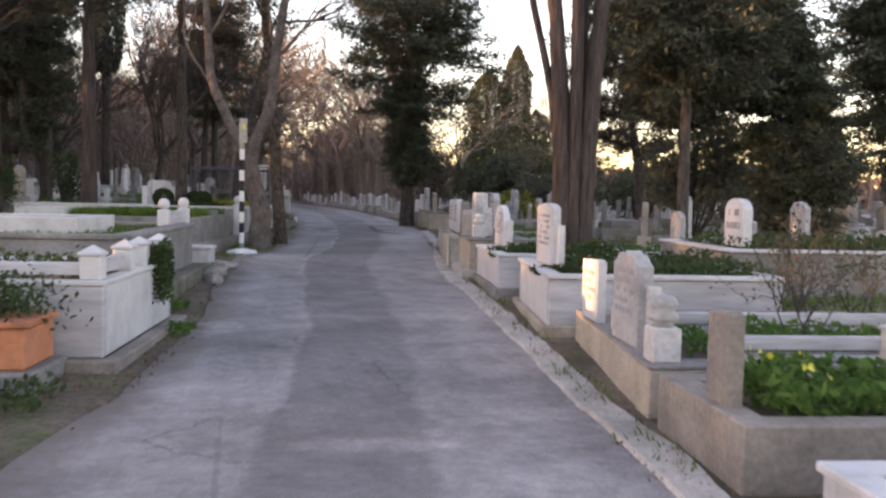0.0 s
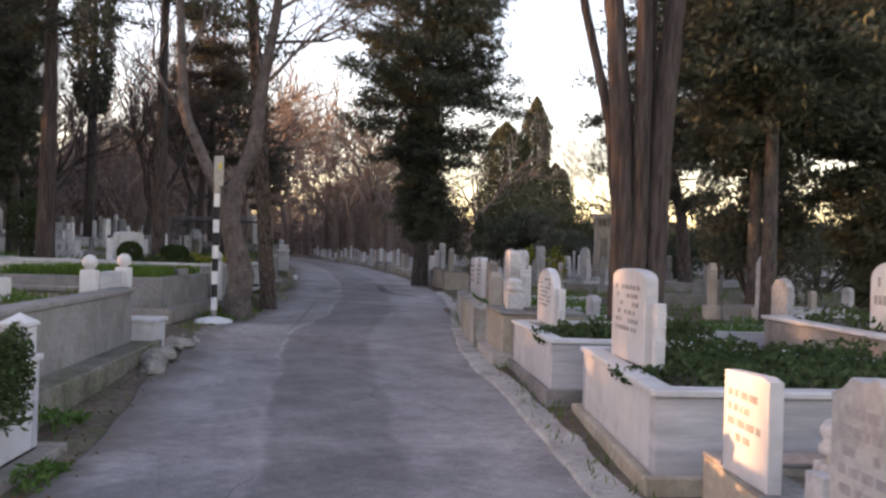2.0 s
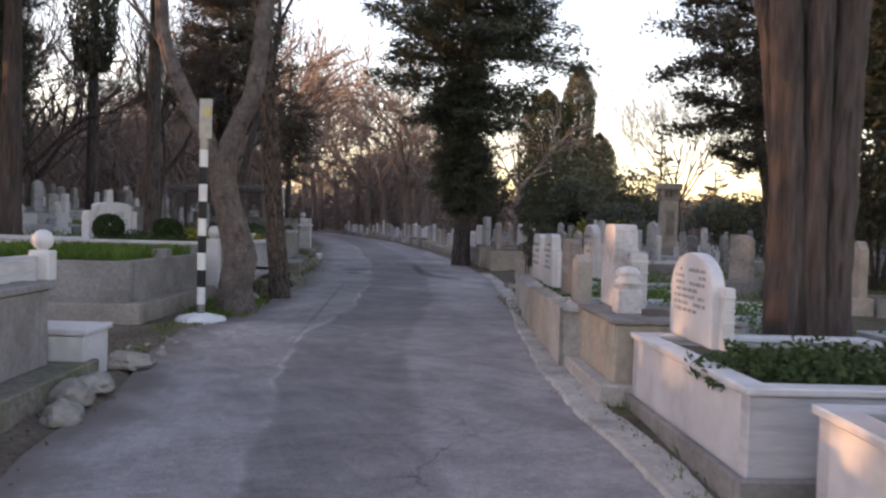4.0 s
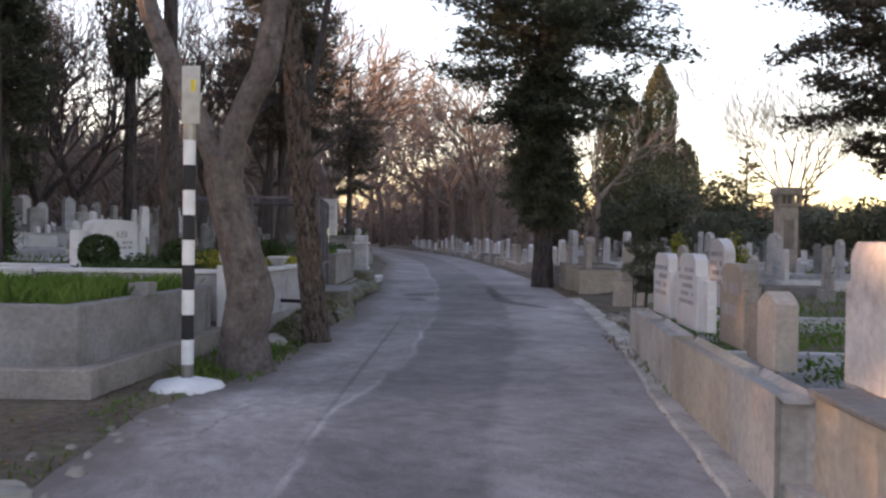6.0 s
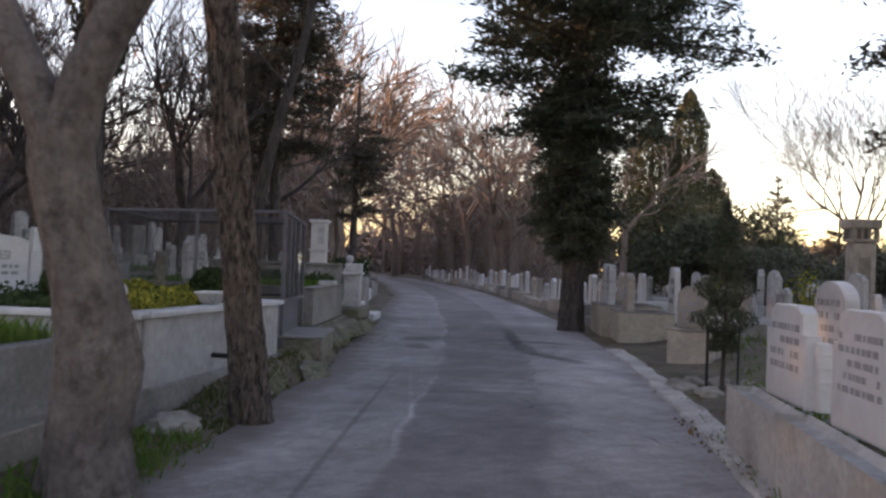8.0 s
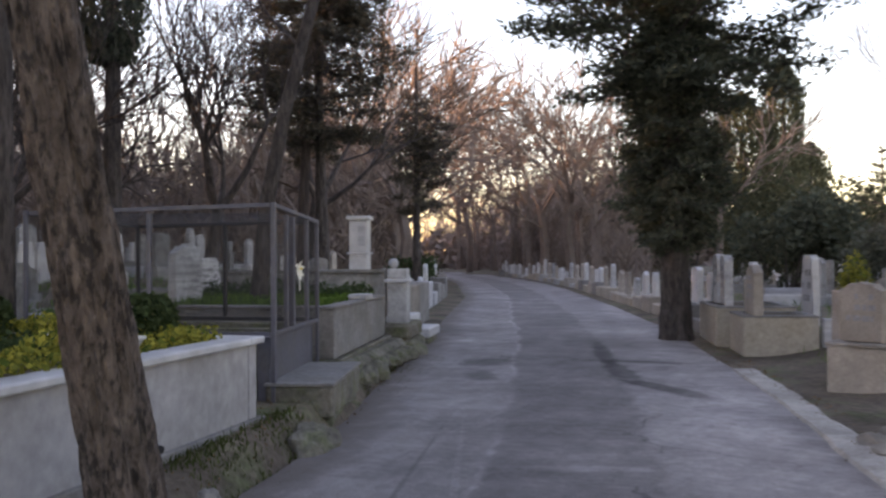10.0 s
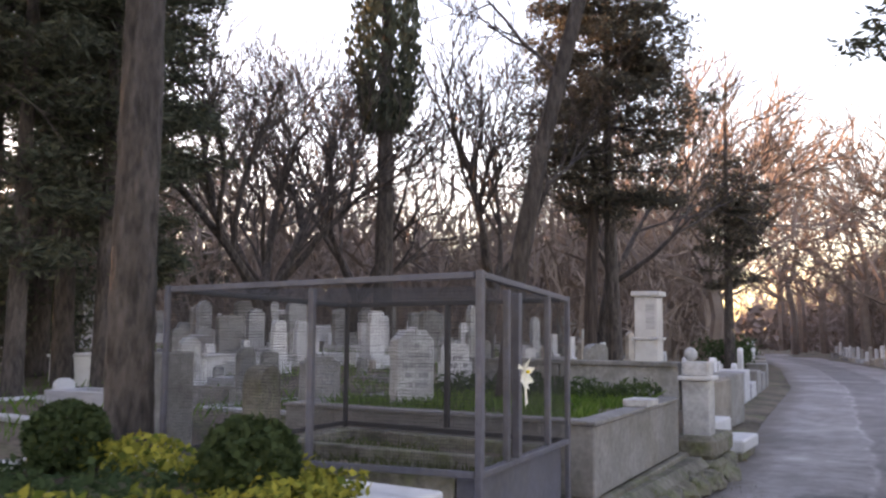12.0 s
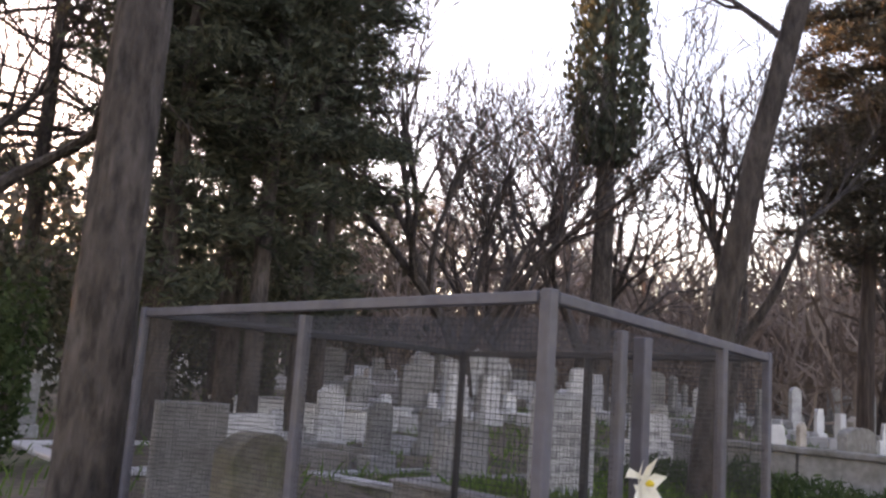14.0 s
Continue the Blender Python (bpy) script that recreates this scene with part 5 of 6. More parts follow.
def grow_bare(rng, base, direction, length, radius, levels, spread_a=0.7, kids=(3, 5), lift=0.06, thin=0.012, sides=(7, 5, 4, 3, 3, 3)):
    """Branches of a leafless tree: list of (points, radii, sides)."""
    out = []
    def rec(p, d, L, r, lev):
        steps = 4 if lev < 2 else (3 if thin < 0.015 else 2)
        pts = wander(rng, p, d, L, steps, 0.13, lift)
        rr = [max(thin * 0.4, r * (1 - 0.55 * i / steps)) for i in range(steps + 1)]
        out.append((pts, rr, sides[lev]))
        if lev + 1 >= levels:
            return
        k = rng.integers(kids[0], kids[1] + 1)
        for i in range(k):
            t = rng.uniform(0.4, 1.0) if i else 1.0
            j = t * steps
            a = int(min(steps - 1, j))
            q = pts[a] + (pts[a + 1] - pts[a]) * (j - a)
            dd = pts[a + 1] - pts[a]
            dd = dd / np.linalg.norm(dd)
            side = rng.normal(size=3)
            side -= dd * side.dot(dd)
            side /= np.linalg.norm(side)
            sp = spread_a * rng.uniform(0.55, 1.2)
            rec(q, dd * math.cos(sp) + side * math.sin(sp), L * rng.uniform(0.55, 0.8), max(thin, r * (0.62 if i else 0.55) * (1.1 - 0.35 * t)), lev + 1)
    rec(np.array(base, float), np.array(direction, float), length, radius, 0)
    return out


def branches_mesh(brs):
    mb = MB()
    for pts, rr, n in brs:
        mb.tube(pts, rr, n, cap=False)
    return mb


def bare_tree(x, y, z, r, trunk_h, lean, seed, mat=None, label="leafless deciduous tree with spreading grey-brown branches", levels=5, length=2.6, thin=0.008, kids=(3, 5), spread_a=0.6, limbs=4):
    rng = np.random.default_rng(seed)
    th = thing("bare_tree", label, "tree", pose(x, y, z))
    pts = [(0, 0, -0.15), (lean[0] * 0.3, lean[1] * 0.3, trunk_h * 0.4), (lean[0], lean[1], trunk_h)]
    part("trunk", trunk_mesh(pts, [r, r * 0.9, r * 0.72], 12, seed=seed), mat or M_BARKD, th, smooth=True)
    brs = []
    for i in range(limbs):
        a = 6.283 * (i + rng.uniform(-0.2, 0.2)) / limbs
        d = (math.cos(a) * 0.75 + lean[0] * 0.2, math.sin(a) * 0.75 + lean[1] * 0.2, rng.uniform(0.7, 1.3))
        brs += grow_bare(rng, (lean[0], lean[1], trunk_h * rng.uniform(0.82, 0.98)), d, length * rng.uniform(0.8, 1.2), r * rng.uniform(0.4, 0.6), levels, spread_a, kids, thin=thin)
    tagged(part("branchwork", branches_mesh(brs), mat or M_BARKD, th), kind="stuff")
    return th


def evergreen(name, label, x, y, z, axis, r, prof, n_branch, per_branch, leaf, mat, seed, bark=None, droop=-0.15, offset=None, skirt=0.22, whirl=0.35, top_r=0.25, slim=0.3):
    """A needle tree: trunk along axis points, boughs whose length follows prof [(height, reach)], needles clustered on the boughs."""
    rng = np.random.default_rng(seed)
    per_branch, leaf = per_branch * 1.3, leaf * 0.78
    th = thing(name, label, "tree", pose(x, y, z))
    axis = [Vector(p) for p in axis]
    part("trunk", trunk_mesh(axis, [r * (1 - (1 - top_r) * i / (len(axis) - 1)) for i in range(len(axis))], 40 if r > 0.15 and -5 < x < 5 else 14, seed=seed, ridge=0.09 if r > 0.15 and -5 < x < 5 else 0.0), bark or M_BARKD, th, smooth=True)
    za = [p.z for p in axis]
    hs, rs = [p[0] for p in prof], [p[1] for p in prof]
    wsum = np.cumsum([0] + [0.5 * (rs[i] + rs[i + 1] + 0.3) * (hs[i + 1] - hs[i]) for i in range(len(hs) - 1)])
    brs, cs, al = [], [], []
    for k in range(n_branch):
        h = float(np.interp(rng.uniform(0, wsum[-1]), wsum, hs))
        reach = float(np.interp(h, hs, rs)) * rng.uniform(0.55, 1.12)
        a = rng.uniform(0, 6.283)
        c = Vector((float(np.interp(h, za, [p.x for p in axis])), float(np.interp(h, za, [p.y for p in axis])), h))
        if offset:
            ox, oy = offset(h)
            c = c + Vector((ox, oy, 0))
        d = np.array([math.cos(a), math.sin(a), droop + rng.uniform(-0.15, 0.3)])
        pts = wander(rng, c, d, max(0.25, reach), 4, 0.12, 0.03)
        if reach > 0.7:
            brs.append((pts, [0.012 + 0.012 * reach * (1 - i / 5) for i in range(5)], 3))
        m = max(6, int(per_branch * (0.35 + reach / max(rs))))
        t = rng.uniform(0.12, 1.05, m) ** 0.75
        P = np.array(pts)
        j = np.clip(t * 4, 0, 3.999)
        i0 = j.astype(int)
        q = P[i0] + (P[i0 + 1] - P[i0]) * (j - i0)[:, None]
        puff = skirt * (0.5 + 0.35 * reach) * (1.15 - 0.55 * t)[:, None]
        q = q + rng.normal(size=(m, 3)) * puff * np.array([1, 1, 0.55])
        cs.append(q)
        al.append(np.repeat(np.array([d]) / np.linalg.norm(d), m, 0))
    if brs:
        tagged(part("boughwork", branches_mesh(brs), bark or M_BARKD, th), kind="stuff")
    C, A = np.concatenate(cs), np.concatenate(al)
    o = new("crown", quads_mesh("crown", leaf_quads(rng, C, leaf, 0.1, slim, A * 0.8), mat))
    o.parent = th
    return th


def cypress(x, y, z, h, w, seed, mat, label, leaf=0.28, n=9000, bare=0.6):
    """A column of upright scale sprays, tapering to a point."""
    rng = np.random.default_rng(seed)
    th = thing("cypress", label, "tree", pose(x, y, z))
    part("trunk", trunk_mesh([(0, 0, -0.2), (0, 0, h * 0.5), (0, 0, h * 0.9)], [w * 0.16, w * 0.1, 0.03], 8, seed=seed), M_BARKD, th)
    t = rng.uniform(0, 1, n) ** 1.15
    hh = bare + (h - bare) * t
    R = 0.5 * w * np.minimum(1, (1 - t) * 5.5) ** 0.7 * np.minimum(1, 0.6 + t * 3)
    a = rng.uniform(0, 6.283, n)
    ridge = np.array([1 + 0.28 * noise.noise(Vector((math.cos(b) * 1.6, math.sin(b) * 1.6, k * 0.55 + seed))) for b, k in zip(a, hh)])
    rr = R * ridge * rng.uniform(0.55, 1.06, n)
    c = np.stack([rr * np.cos(a), rr * np.sin(a), hh], 1)
    al = np.stack([0.35 * np.cos(a), 0.35 * np.sin(a), np.ones(n) * 1.6], 1)
    o = new("crown", quads_mesh("crown", leaf_quads(rng, c, leaf, 0, 0.38, al), mat))
    o.parent = th
    return th


def shrub(x, y, z, sx, sy, sz, n, leaf, mat, seed, label, name="shrub"):
    """A bush of uneven outline: several leafy lobes on short stems."""
    rng = np.random.default_rng(seed)
    th = thing(name, label, "shrub", pose(x, y, z))
    lobes = [(rng.uniform(-0.6, 0.6) * sx, rng.uniform(-0.6, 0.6) * sy, rng.uniform(0.3, 0.85) * sz, rng.uniform(0.3, 0.55)) for _ in range(11)]
    cs, st = [], MB()
    for lx, ly, lz, k in lobes:
        d = rng.normal(size=(n // 11, 3))
        d /= np.linalg.norm(d, axis=1)[:, None]
        p = d * rng.uniform(0.35, 1.05, size=(n // 11, 1)) ** 0.6 * np.array([sx, sy, sz * 0.8]) * k
        p += np.array([lx, ly, lz])
        p[:, 2] = np.abs(p[:, 2]) * 0.98
        cs.append(p)
        st.tube([(lx * 0.1, ly * 0.1, -0.1), (lx * 0.6, ly * 0.6, lz * 0.5), (lx, ly, lz)], [0.05, 0.035, 0.01], 5)
    part("stemwork", st, M_BARKD, th)
    o = new("foliage", quads_mesh("foliage", leaf_quads(rng, np.concatenate(cs), leaf, 0.2, 0.45), mat))
    o.parent = th
    return th


# forked pale tree by the pole
fork = thing("forked_tree", "leafless forked tree with pale grey bark beside the pole", "tree", pose(0.26, 0.95, 0.0))
part("trunk", trunk_mesh([(-0.01, 0.05, -0.15), (-0.02, 0, 0.35), (0.03, -0.02, 0.75), (-0.05, -0.04, 1.15), (-0.16, -0.05, 1.55), (-0.22, -0.05, 1.85), (-0.22, -0.05, 2.14)], [0.25, 0.205, 0.215, 0.185, 0.165, 0.175, 0.175], 64, 0.4, 0.2, 3.0, 0.09), M_BARK, fork, smooth=True)
part("limb", trunk_mesh([(-0.24, -0.05, 1.95), (-0.4, -0.04, 2.3), (-0.6, -0.02, 2.65), (-0.82, 0.0, 3.1), (-1.0, 0.03, 3.5), (-1.1, 0.05, 3.9), (-1.25, 0.2, 6.0), (-1.5, 0.2, 8.0)], [0.12, 0.112, 0.105, 0.1, 0.095, 0.09, 0.06, 0.03], 36, 0, 0.16, 5.0, 0.08), M_BARK, fork, smooth=True)
part("limb", trunk_mesh([(-0.2, -0.05, 1.95), (-0.13, -0.05, 2.3), (0.0, -0.04, 2.62), (0.15, 0.0, 2.95), (0.2, 0.03, 3.3), (0.26, 0.08, 3.9), (0.5, 0.2, 5.6), (0.7, 0.2, 8.0)], [0.14, 0.13, 0.12, 0.125, 0.115, 0.105, 0.08, 0.03], 36, 0, 0.2, 7.0, 0.08), M_BARK, fork, smooth=True)
rng = np.random.default_rng(60)
brs = []
for p, d in (((-1.0, 0.03, 3.5), (-0.5, 0.2, 0.8)), ((-1.14, 0.09, 4.6), (0.5, 0.3, 0.8)), ((-1.25, 0.2, 6.0), (-0.6, -0.3, 0.7)), ((0.3, 0.1, 4.2), (0.8, 0.1, 0.7)),
             ((0.33, 0.1, 4.4), (-0.3, 0.4, 0.9)), ((0.5, 0.2, 5.6), (0.7, -0.3, 0.6)), ((0.58, 0.2, 6.5), (-0.4, 0.5, 0.7)), ((0.42, 0.15, 5.0), (0.9, 0.3, 0.35)), ((-1.35, 0.2, 6.8), (0.4, 0.6, 0.6))):
    brs += grow_bare(rng, p, d, 1.5, 0.04, 4, 0.6, (3, 5), 0.03, 0.006)
part("branchwork", branches_mesh(brs), M_BARK, fork)

# rough dark tree just behind it
dark = thing("leaning_tree", "leaning rough-barked evergreen trunk beside the lane", "tree", pose(0.476, 3.417, 0.0))
part("trunk", trunk_mesh([(0.01, 0.05, -0.2), (-0.045, -0.24, 1.0), (-0.09, -0.48, 2.0), (-0.18, -0.96, 4.0), (-0.35, -1.4, 6.5), (-0.6, -1.8, 10)], [0.162, 0.146, 0.133, 0.112, 0.095, 0.05], 88, 0.2, 0.1, 9.0, 0.17), M_BARKT, dark, smooth=True)
rng = np.random.default_rng(61)
brs, cc = [], []
for k in range(26):
    h = rng.uniform(4.3, 9.8)
    a = rng.uniform(0, 6.283)
    c0 = (float(np.interp(h, [2, 4, 6.5, 10], [-0.09, -0.18, -0.35, -0.6])), float(np.interp(h, [2, 4, 6.5, 10], [-0.48, -0.96, -1.4, -1.8])), h)
    pts = wander(rng, c0, (math.cos(a), math.sin(a), 0.1), rng.uniform(1.2, 3.0), 4, 0.15, 0.02)
    brs.append((pts, [0.03, 0.024, 0.018, 0.012, 0.006], 4))
    for q in pts[2:]:
        cc.append(q + rng.normal(size=(90, 3)) * np.array([0.3, 0.3, 0.16]))
part("boughwork", branches_mesh(brs), M_BARKD, dark)
o = new("crown", quads_mesh("crown", leaf_quads(rng, np.concatenate(cc), 0.11, 0.1, 0.35), L_DARK))
o.parent = dark

# great dark conifer at the bend
evergreen("conifer", "large dark conifer with an ivy-clad trunk at the lane's edge", 4.16, 15.56, 0.0,
          [(0, 0, -0.15), (0, 0, 3), (0.02, 0, 7), (0, 0, 14)], 0.27,
          [(4.4, 2.0), (5.2, 3.2), (7.5, 3.6), (10, 3.0), (12.5, 1.8), (14.5, 0.3)], 190, 250, 0.22, L_DARK, 71, skirt=0.2, droop=-0.1)
evergreen("ivy_column", "dense dark ivy hanging round a conifer trunk", 3.95, 15.62, 0.0, [(0.2, 0, 1.6), (0.2, 0, 3), (0.2, 0, 5.8)], 0.12,
          [(1.7, 0.35), (2.2, 0.95), (3.2, 1.15), (4.6, 1.0), (6.0, 1.0)], 300, 95, 0.15, L_DARK, 72, skirt=0.2, droop=-0.5)

# many-stemmed tree on the right and its dark neighbours
multi = thing("many_stemmed_tree", "large many-stemmed conifer with ribbed brown bark", "tree", pose(6.15, -3.5, 0.1))
for k, (dx, dy, tx, ty, r) in enumerate(((-0.17, -0.02, -0.6, 0.0, 0.155), (0.02, -0.1, -0.1, -0.2, 0.115), (0.22, -0.05, 0.6, 0.0, 0.16), (0.12, 0.18, 0.2, 0.4, 0.13), (-0.17, 0.14, -1.5, 0.3, 0.07))):
    part("stem", trunk_mesh([(dx, dy, -0.2), (dx * 0.95, dy, 1.2), (dx * 1.0 + tx * 0.12, dy + ty * 0.1, 3.0), (dx + tx * 0.5, dy + ty * 0.5, 5.5), (dx + tx * 1.3, dy + ty, 10)], [r * 1.15, r, r * 0.9, r * 0.72, r * 0.3], 44, 0.35, 0.2, 11.0 + k, 0.16), M_BARKR, multi, smooth=True)
evergreen("conifer", "dense dark evergreen behind the many-stemmed tree", 8.9, -1.5, 0.3, [(0, 0, -0.2), (0, 0, 4), (0.2, 0, 10)], 0.13,
          [(3.4, 1.0), (4.2, 1.9), (5.5, 2.5), (8, 2.4), (10.5, 0.8)], 210, 230, 0.2, L_DARK, 78, skirt=0.26, droop=-0.3)
evergreen("conifer", "dark drooping evergreen crown behind the graves", 10.2, 2.0, 0.3, [(0, 0, -0.2), (0, 0, 4), (0.2, 0, 9)], 0.14,
          [(2.9, 0.9), (3.5, 1.5), (5.0, 1.8), (7.5, 1.5), (9.5, 0.7)], 230, 240, 0.2, L_DARK, 73, skirt=0.26, droop=-0.35)
evergreen("conifer", "dark drooping evergreen reaching to the ground", 13.0, 1.9, 0.3, [(0.2, 0, -0.2), (0.1, 0, 2), (-0.5, 0, 5.0)], 0.2,
          [(0.3, 0.7), (1.5, 1.1), (2.8, 1.4), (3.8, 1.3), (4.9, 0.8), (5.6, 0.3)], 240, 220, 0.2, L_DARK, 74, skirt=0.26, droop=-0.35)
evergreen("conifer", "dark evergreen with drooping foliage", 16.9, 3.6, 0.3, [(0, 0, -0.2), (0, 0, 4), (0, 0, 10)], 0.28,
          [(1.5, 0.5), (2.8, 1.0), (4.0, 1.6), (6.0, 2.3), (10, 1.2)], 220, 230, 0.21, L_DARK, 75, skirt=0.28, droop=-0.3)
evergreen("conifer", "dark pine behind the graves", 12.5, 12.7, 0.3, [(0.2, 0, -0.2), (0, 0, 2.2), (-0.5, 0, 4.5), (-0.2, 0, 12)], 0.24,
          [(2.6, 1.3), (4.0, 2.3), (6.5, 2.8), (10, 2.2), (13, 0.5)], 170, 210, 0.23, L_BROWNG, 76, skirt=0.24, droop=-0.1)
evergreen("conifer", "dark pine behind the graves", 26.0, 19.0, 0.3, [(0, 0, -0.2), (0, 0, 2.2), (0.2, 0, 4.5), (0, 0, 12)], 0.28,
          [(2.2, 1.6), (4.0, 3.0), (6.5, 3.6), (10, 2.8), (13, 0.5)], 110, 170, 0.22, L_DARK, 77, skirt=0.26, droop=-0.15)
shrub(12.0, 6.0, 0.3, 2.1, 1.5, 3.3, 11000, 0.13, L_OLIVE, 80, "broad grey-green shrub among the graves")
shrub(17.0, 12.5, 0.3, 2.2, 1.6, 2.2, 4000, 0.14, L_OLIVE, 81, "broad grey-green shrub among the graves")
bare_tree(13.0, 21.5, 0.3, 0.08, 2.4, (-0.3, 0), 82, mat=M_TWIG, label="pale leafless tree with fine twigs", length=2.2, thin=0.005, limbs=7, kids=(4, 5))
bare_tree(17.5, 16.5, 0.3, 0.15, 2.5, (-0.4, 0), 84, label="leafless tree standing among the graves")

# cypresses and firs against the evening sky
cypress(15.9, 59.5, 0.2, 14.6, 2.6, 90, L_CYP, "tall slim dark green cypress", n=15000)
cypress(13.4, 60.2, 0.2, 12.4, 4.0, 91, L_CYP, "tall broad cypress with a sunlit top", n=20000)
cypress(18.2, 62.0, 0.2, 9.2, 2.6, 92, L_CYP, "lower dark green cypress", n=5000)
cypress(21.5, 74.8, 0.2, 10.0, 2.5, 93, L_CYP, "slim dark cypress in the distance", n=5000)
cypress(20.0, 74.0, 0.2, 7.4, 1.6, 97, L_CYP, "slim dark cypress in the distance", n=3000)
evergreen("fir", "young fir with tiered boughs in the distance", 29.0, 81.0, 0.2, [(0, 0, 0), (0, 0, 5), (0, 0, 11)], 0.2,
          [(1.0, 4.2), (3.5, 3.6), (6.0, 2.6), (9.0, 1.2), (11.3, 0.15)], 120, 60, 0.32, L_DARK, 94, skirt=0.18, droop=0.05)
evergreen("fir", "young fir in the distance", 36.0, 84.0, 0.2, [(0, 0, 0), (0, 0, 5), (0, 0, 8)], 0.2,
          [(1.0, 3.6), (3.0, 3.0), (6.0, 1.4), (8.3, 0.15)], 90, 60, 0.32, L_BROWNG, 95, skirt=0.18, droop=0.05)
for k, (sx_, sy_, a_, b_, c_, mt) in enumerate(((9.6, 31, 2.4, 2.0, 3.3, L_DARK), (12.5, 36, 3.0, 2.2, 4.2, L_CYP), (11.2, 44, 3.2, 2.6, 5.6, L_CYP), (16.0, 38, 2.6, 2.0, 3.0, L_DARK), (21, 40, 3.2, 2.2, 3.0, L_OLIVE),
                                               (26, 46, 4, 3, 3.2, L_DARK), (33, 50, 4, 3, 4.0, L_OLIVE), (24, 33, 2.5, 2, 2.4, L_OLIVE), (31, 36, 3, 2, 3.4, L_DARK), (38, 30, 4, 3, 4.2, L_DARK), (33, 18, 4, 3, 5, L_DARK), (36, 4, 4, 3, 5, L_OLIVE), (8.2, 47, 2.2, 2.0, 4.6, L_BROWNG))):
    shrub(sx_, sy_, 0.2, a_, b_, c_, 4200, 0.26, mt, 100 + k, "dark evergreen bush behind the graves")
for k, (sx_, sy_, c_) in enumerate(((14.8, 19.5, 2.6), (17.8, 22.5, 2.8), (21.0, 25.0, 3.0), (11.6, 27.0, 2.2))):
    shrub(sx_, sy_, 0.2, 1.9, 1.5, c_, 4200, 0.16, (L_DARK, L_OLIVE)[k % 2], 180 + k, "dark evergreen bush behind the graves")
shrub(9.3, 22.5, 0.2, 0.5, 0.5, 1.3, 1300, 0.1, L_VARI, 115, "small yellow-green shrub among the graves")
shrub(8.6, 13.6, 0.2, 0.45, 0.45, 1.2, 1200, 0.08, L_VARI, 116, "small yellow-green shrub among the graves")

# guarded sapling by the lane
sap = thing("sapling", "young dark conifer in a wire guard with a ring of stones", "tree", pose(5.22, 6.75, 0.05))
rng = np.random.default_rng(120)
part("stem", MB().tube([(0, 0, -0.05), (0.02, 0, 0.8), (0, 0, 1.9)], [0.03, 0.024, 0.008], 7), M_BARKD, sap)
hh = rng.uniform(0.45, 2.25, 7000)
aa = rng.uniform(0, 6.283, 7000)
R = np.interp(hh, [0.45, 0.8, 1.4, 2.25], [0.14, 0.36, 0.32, 0.03]) * rng.uniform(0.2, 1.15, 7000) ** 0.5 * (0.8 + 0.3 * np.sin(hh * 17))
o = new("foliage", quads_mesh("foliage", leaf_quads(rng, np.stack([R * np.cos(aa), R * np.sin(aa), hh], 1), 0.075, 0.5, 0.2), L_DARK))
o.parent = sap
for k in range(4):
    a = k * 1.57 + 0.5
    part("stake", MB().tube([(0.25 * math.cos(a), 0.25 * math.sin(a), -0.1), (0.25 * math.cos(a), 0.25 * math.sin(a), 0.75)], [0.01, 0.01], 6), M_BLACK, sap)
part("ring", MB().tube([(0.25 * math.cos(a), 0.25 * math.sin(a), 0.7) for a in np.linspace(0, 6.283, 17)], [0.006] * 17, 5), M_BLACK, sap)
for k in range(9):
    a = k / 9 * 6.283
    rock(5.22 + 0.5 * math.cos(a), 6.75 + 0.5 * math.sin(a), 0.04, 0.15, 0.12, 0.09, 20 + k, "pale stone in a ring round a sapling")

# bare rose stems on the right graves
def rose_bush(x, y, z, stems, length, seed, label, mat):
    rose = thing("rose_bush", label, "bush", pose(x, y, z))
    rng = np.random.default_rng(seed)
    brs = []
    for k in range(stems):
        brs += grow_bare(rng, (rng.uniform(-0.15, 0.15), rng.uniform(-0.15, 0.15), -0.05), (rng.uniform(-0.6, 0.6), rng.uniform(-0.4, 0.4), 1.2), length, 0.009, 3, 0.5, (2, 3), 0.0, 0.003)
    part("stemwork", branches_mesh(brs), M_BARKD, rose)
    tips = np.concatenate([np.array(b[0][1:]) for b in brs])
    o = new("leaves", quads_mesh("leaves", leaf_quads(rng, np.repeat(tips, 2, 0) + rng.normal(size=(len(tips) * 2, 3)) * 0.04, 0.034, 0, 0.5), mat))
    o.parent = rose


rose_bush(6.1, -11.6, 0.1, 6, 0.55, 121, "thorny rose bush with a few dry hips", L_IVY)
rose_bush(6.75, -10.3, 0.1, 10, 0.62, 122, "dry brown rose bush with withered leaves", L_BROWNG)
rose_bush(7.5, -10.2, 0.1, 7, 0.5, 123, "dry brown rose bush with withered leaves", L_BROWNG)

# trees on the left
def tall_pine(x, y, z, r, h, low, reach, seed, label, lean=(0, 0), mat=None, bark=None, nb=80, per=165):
    return evergreen("pine", label, x, y, z, [(0, 0, -0.2), (lean[0] * 0.4, lean[1] * 0.4, h * 0.4), (lean[0], lean[1], h)], r,
                     [(low, reach * 0.45), (low + 1.6, reach), (low + (h - low) * 0.6, reach * 0.9), (h, 0.4)], nb, per, 0.2, mat or L_DARK, seed, bark=bark or M_BARKD, skirt=0.24, droop=-0.15, slim=0.2)


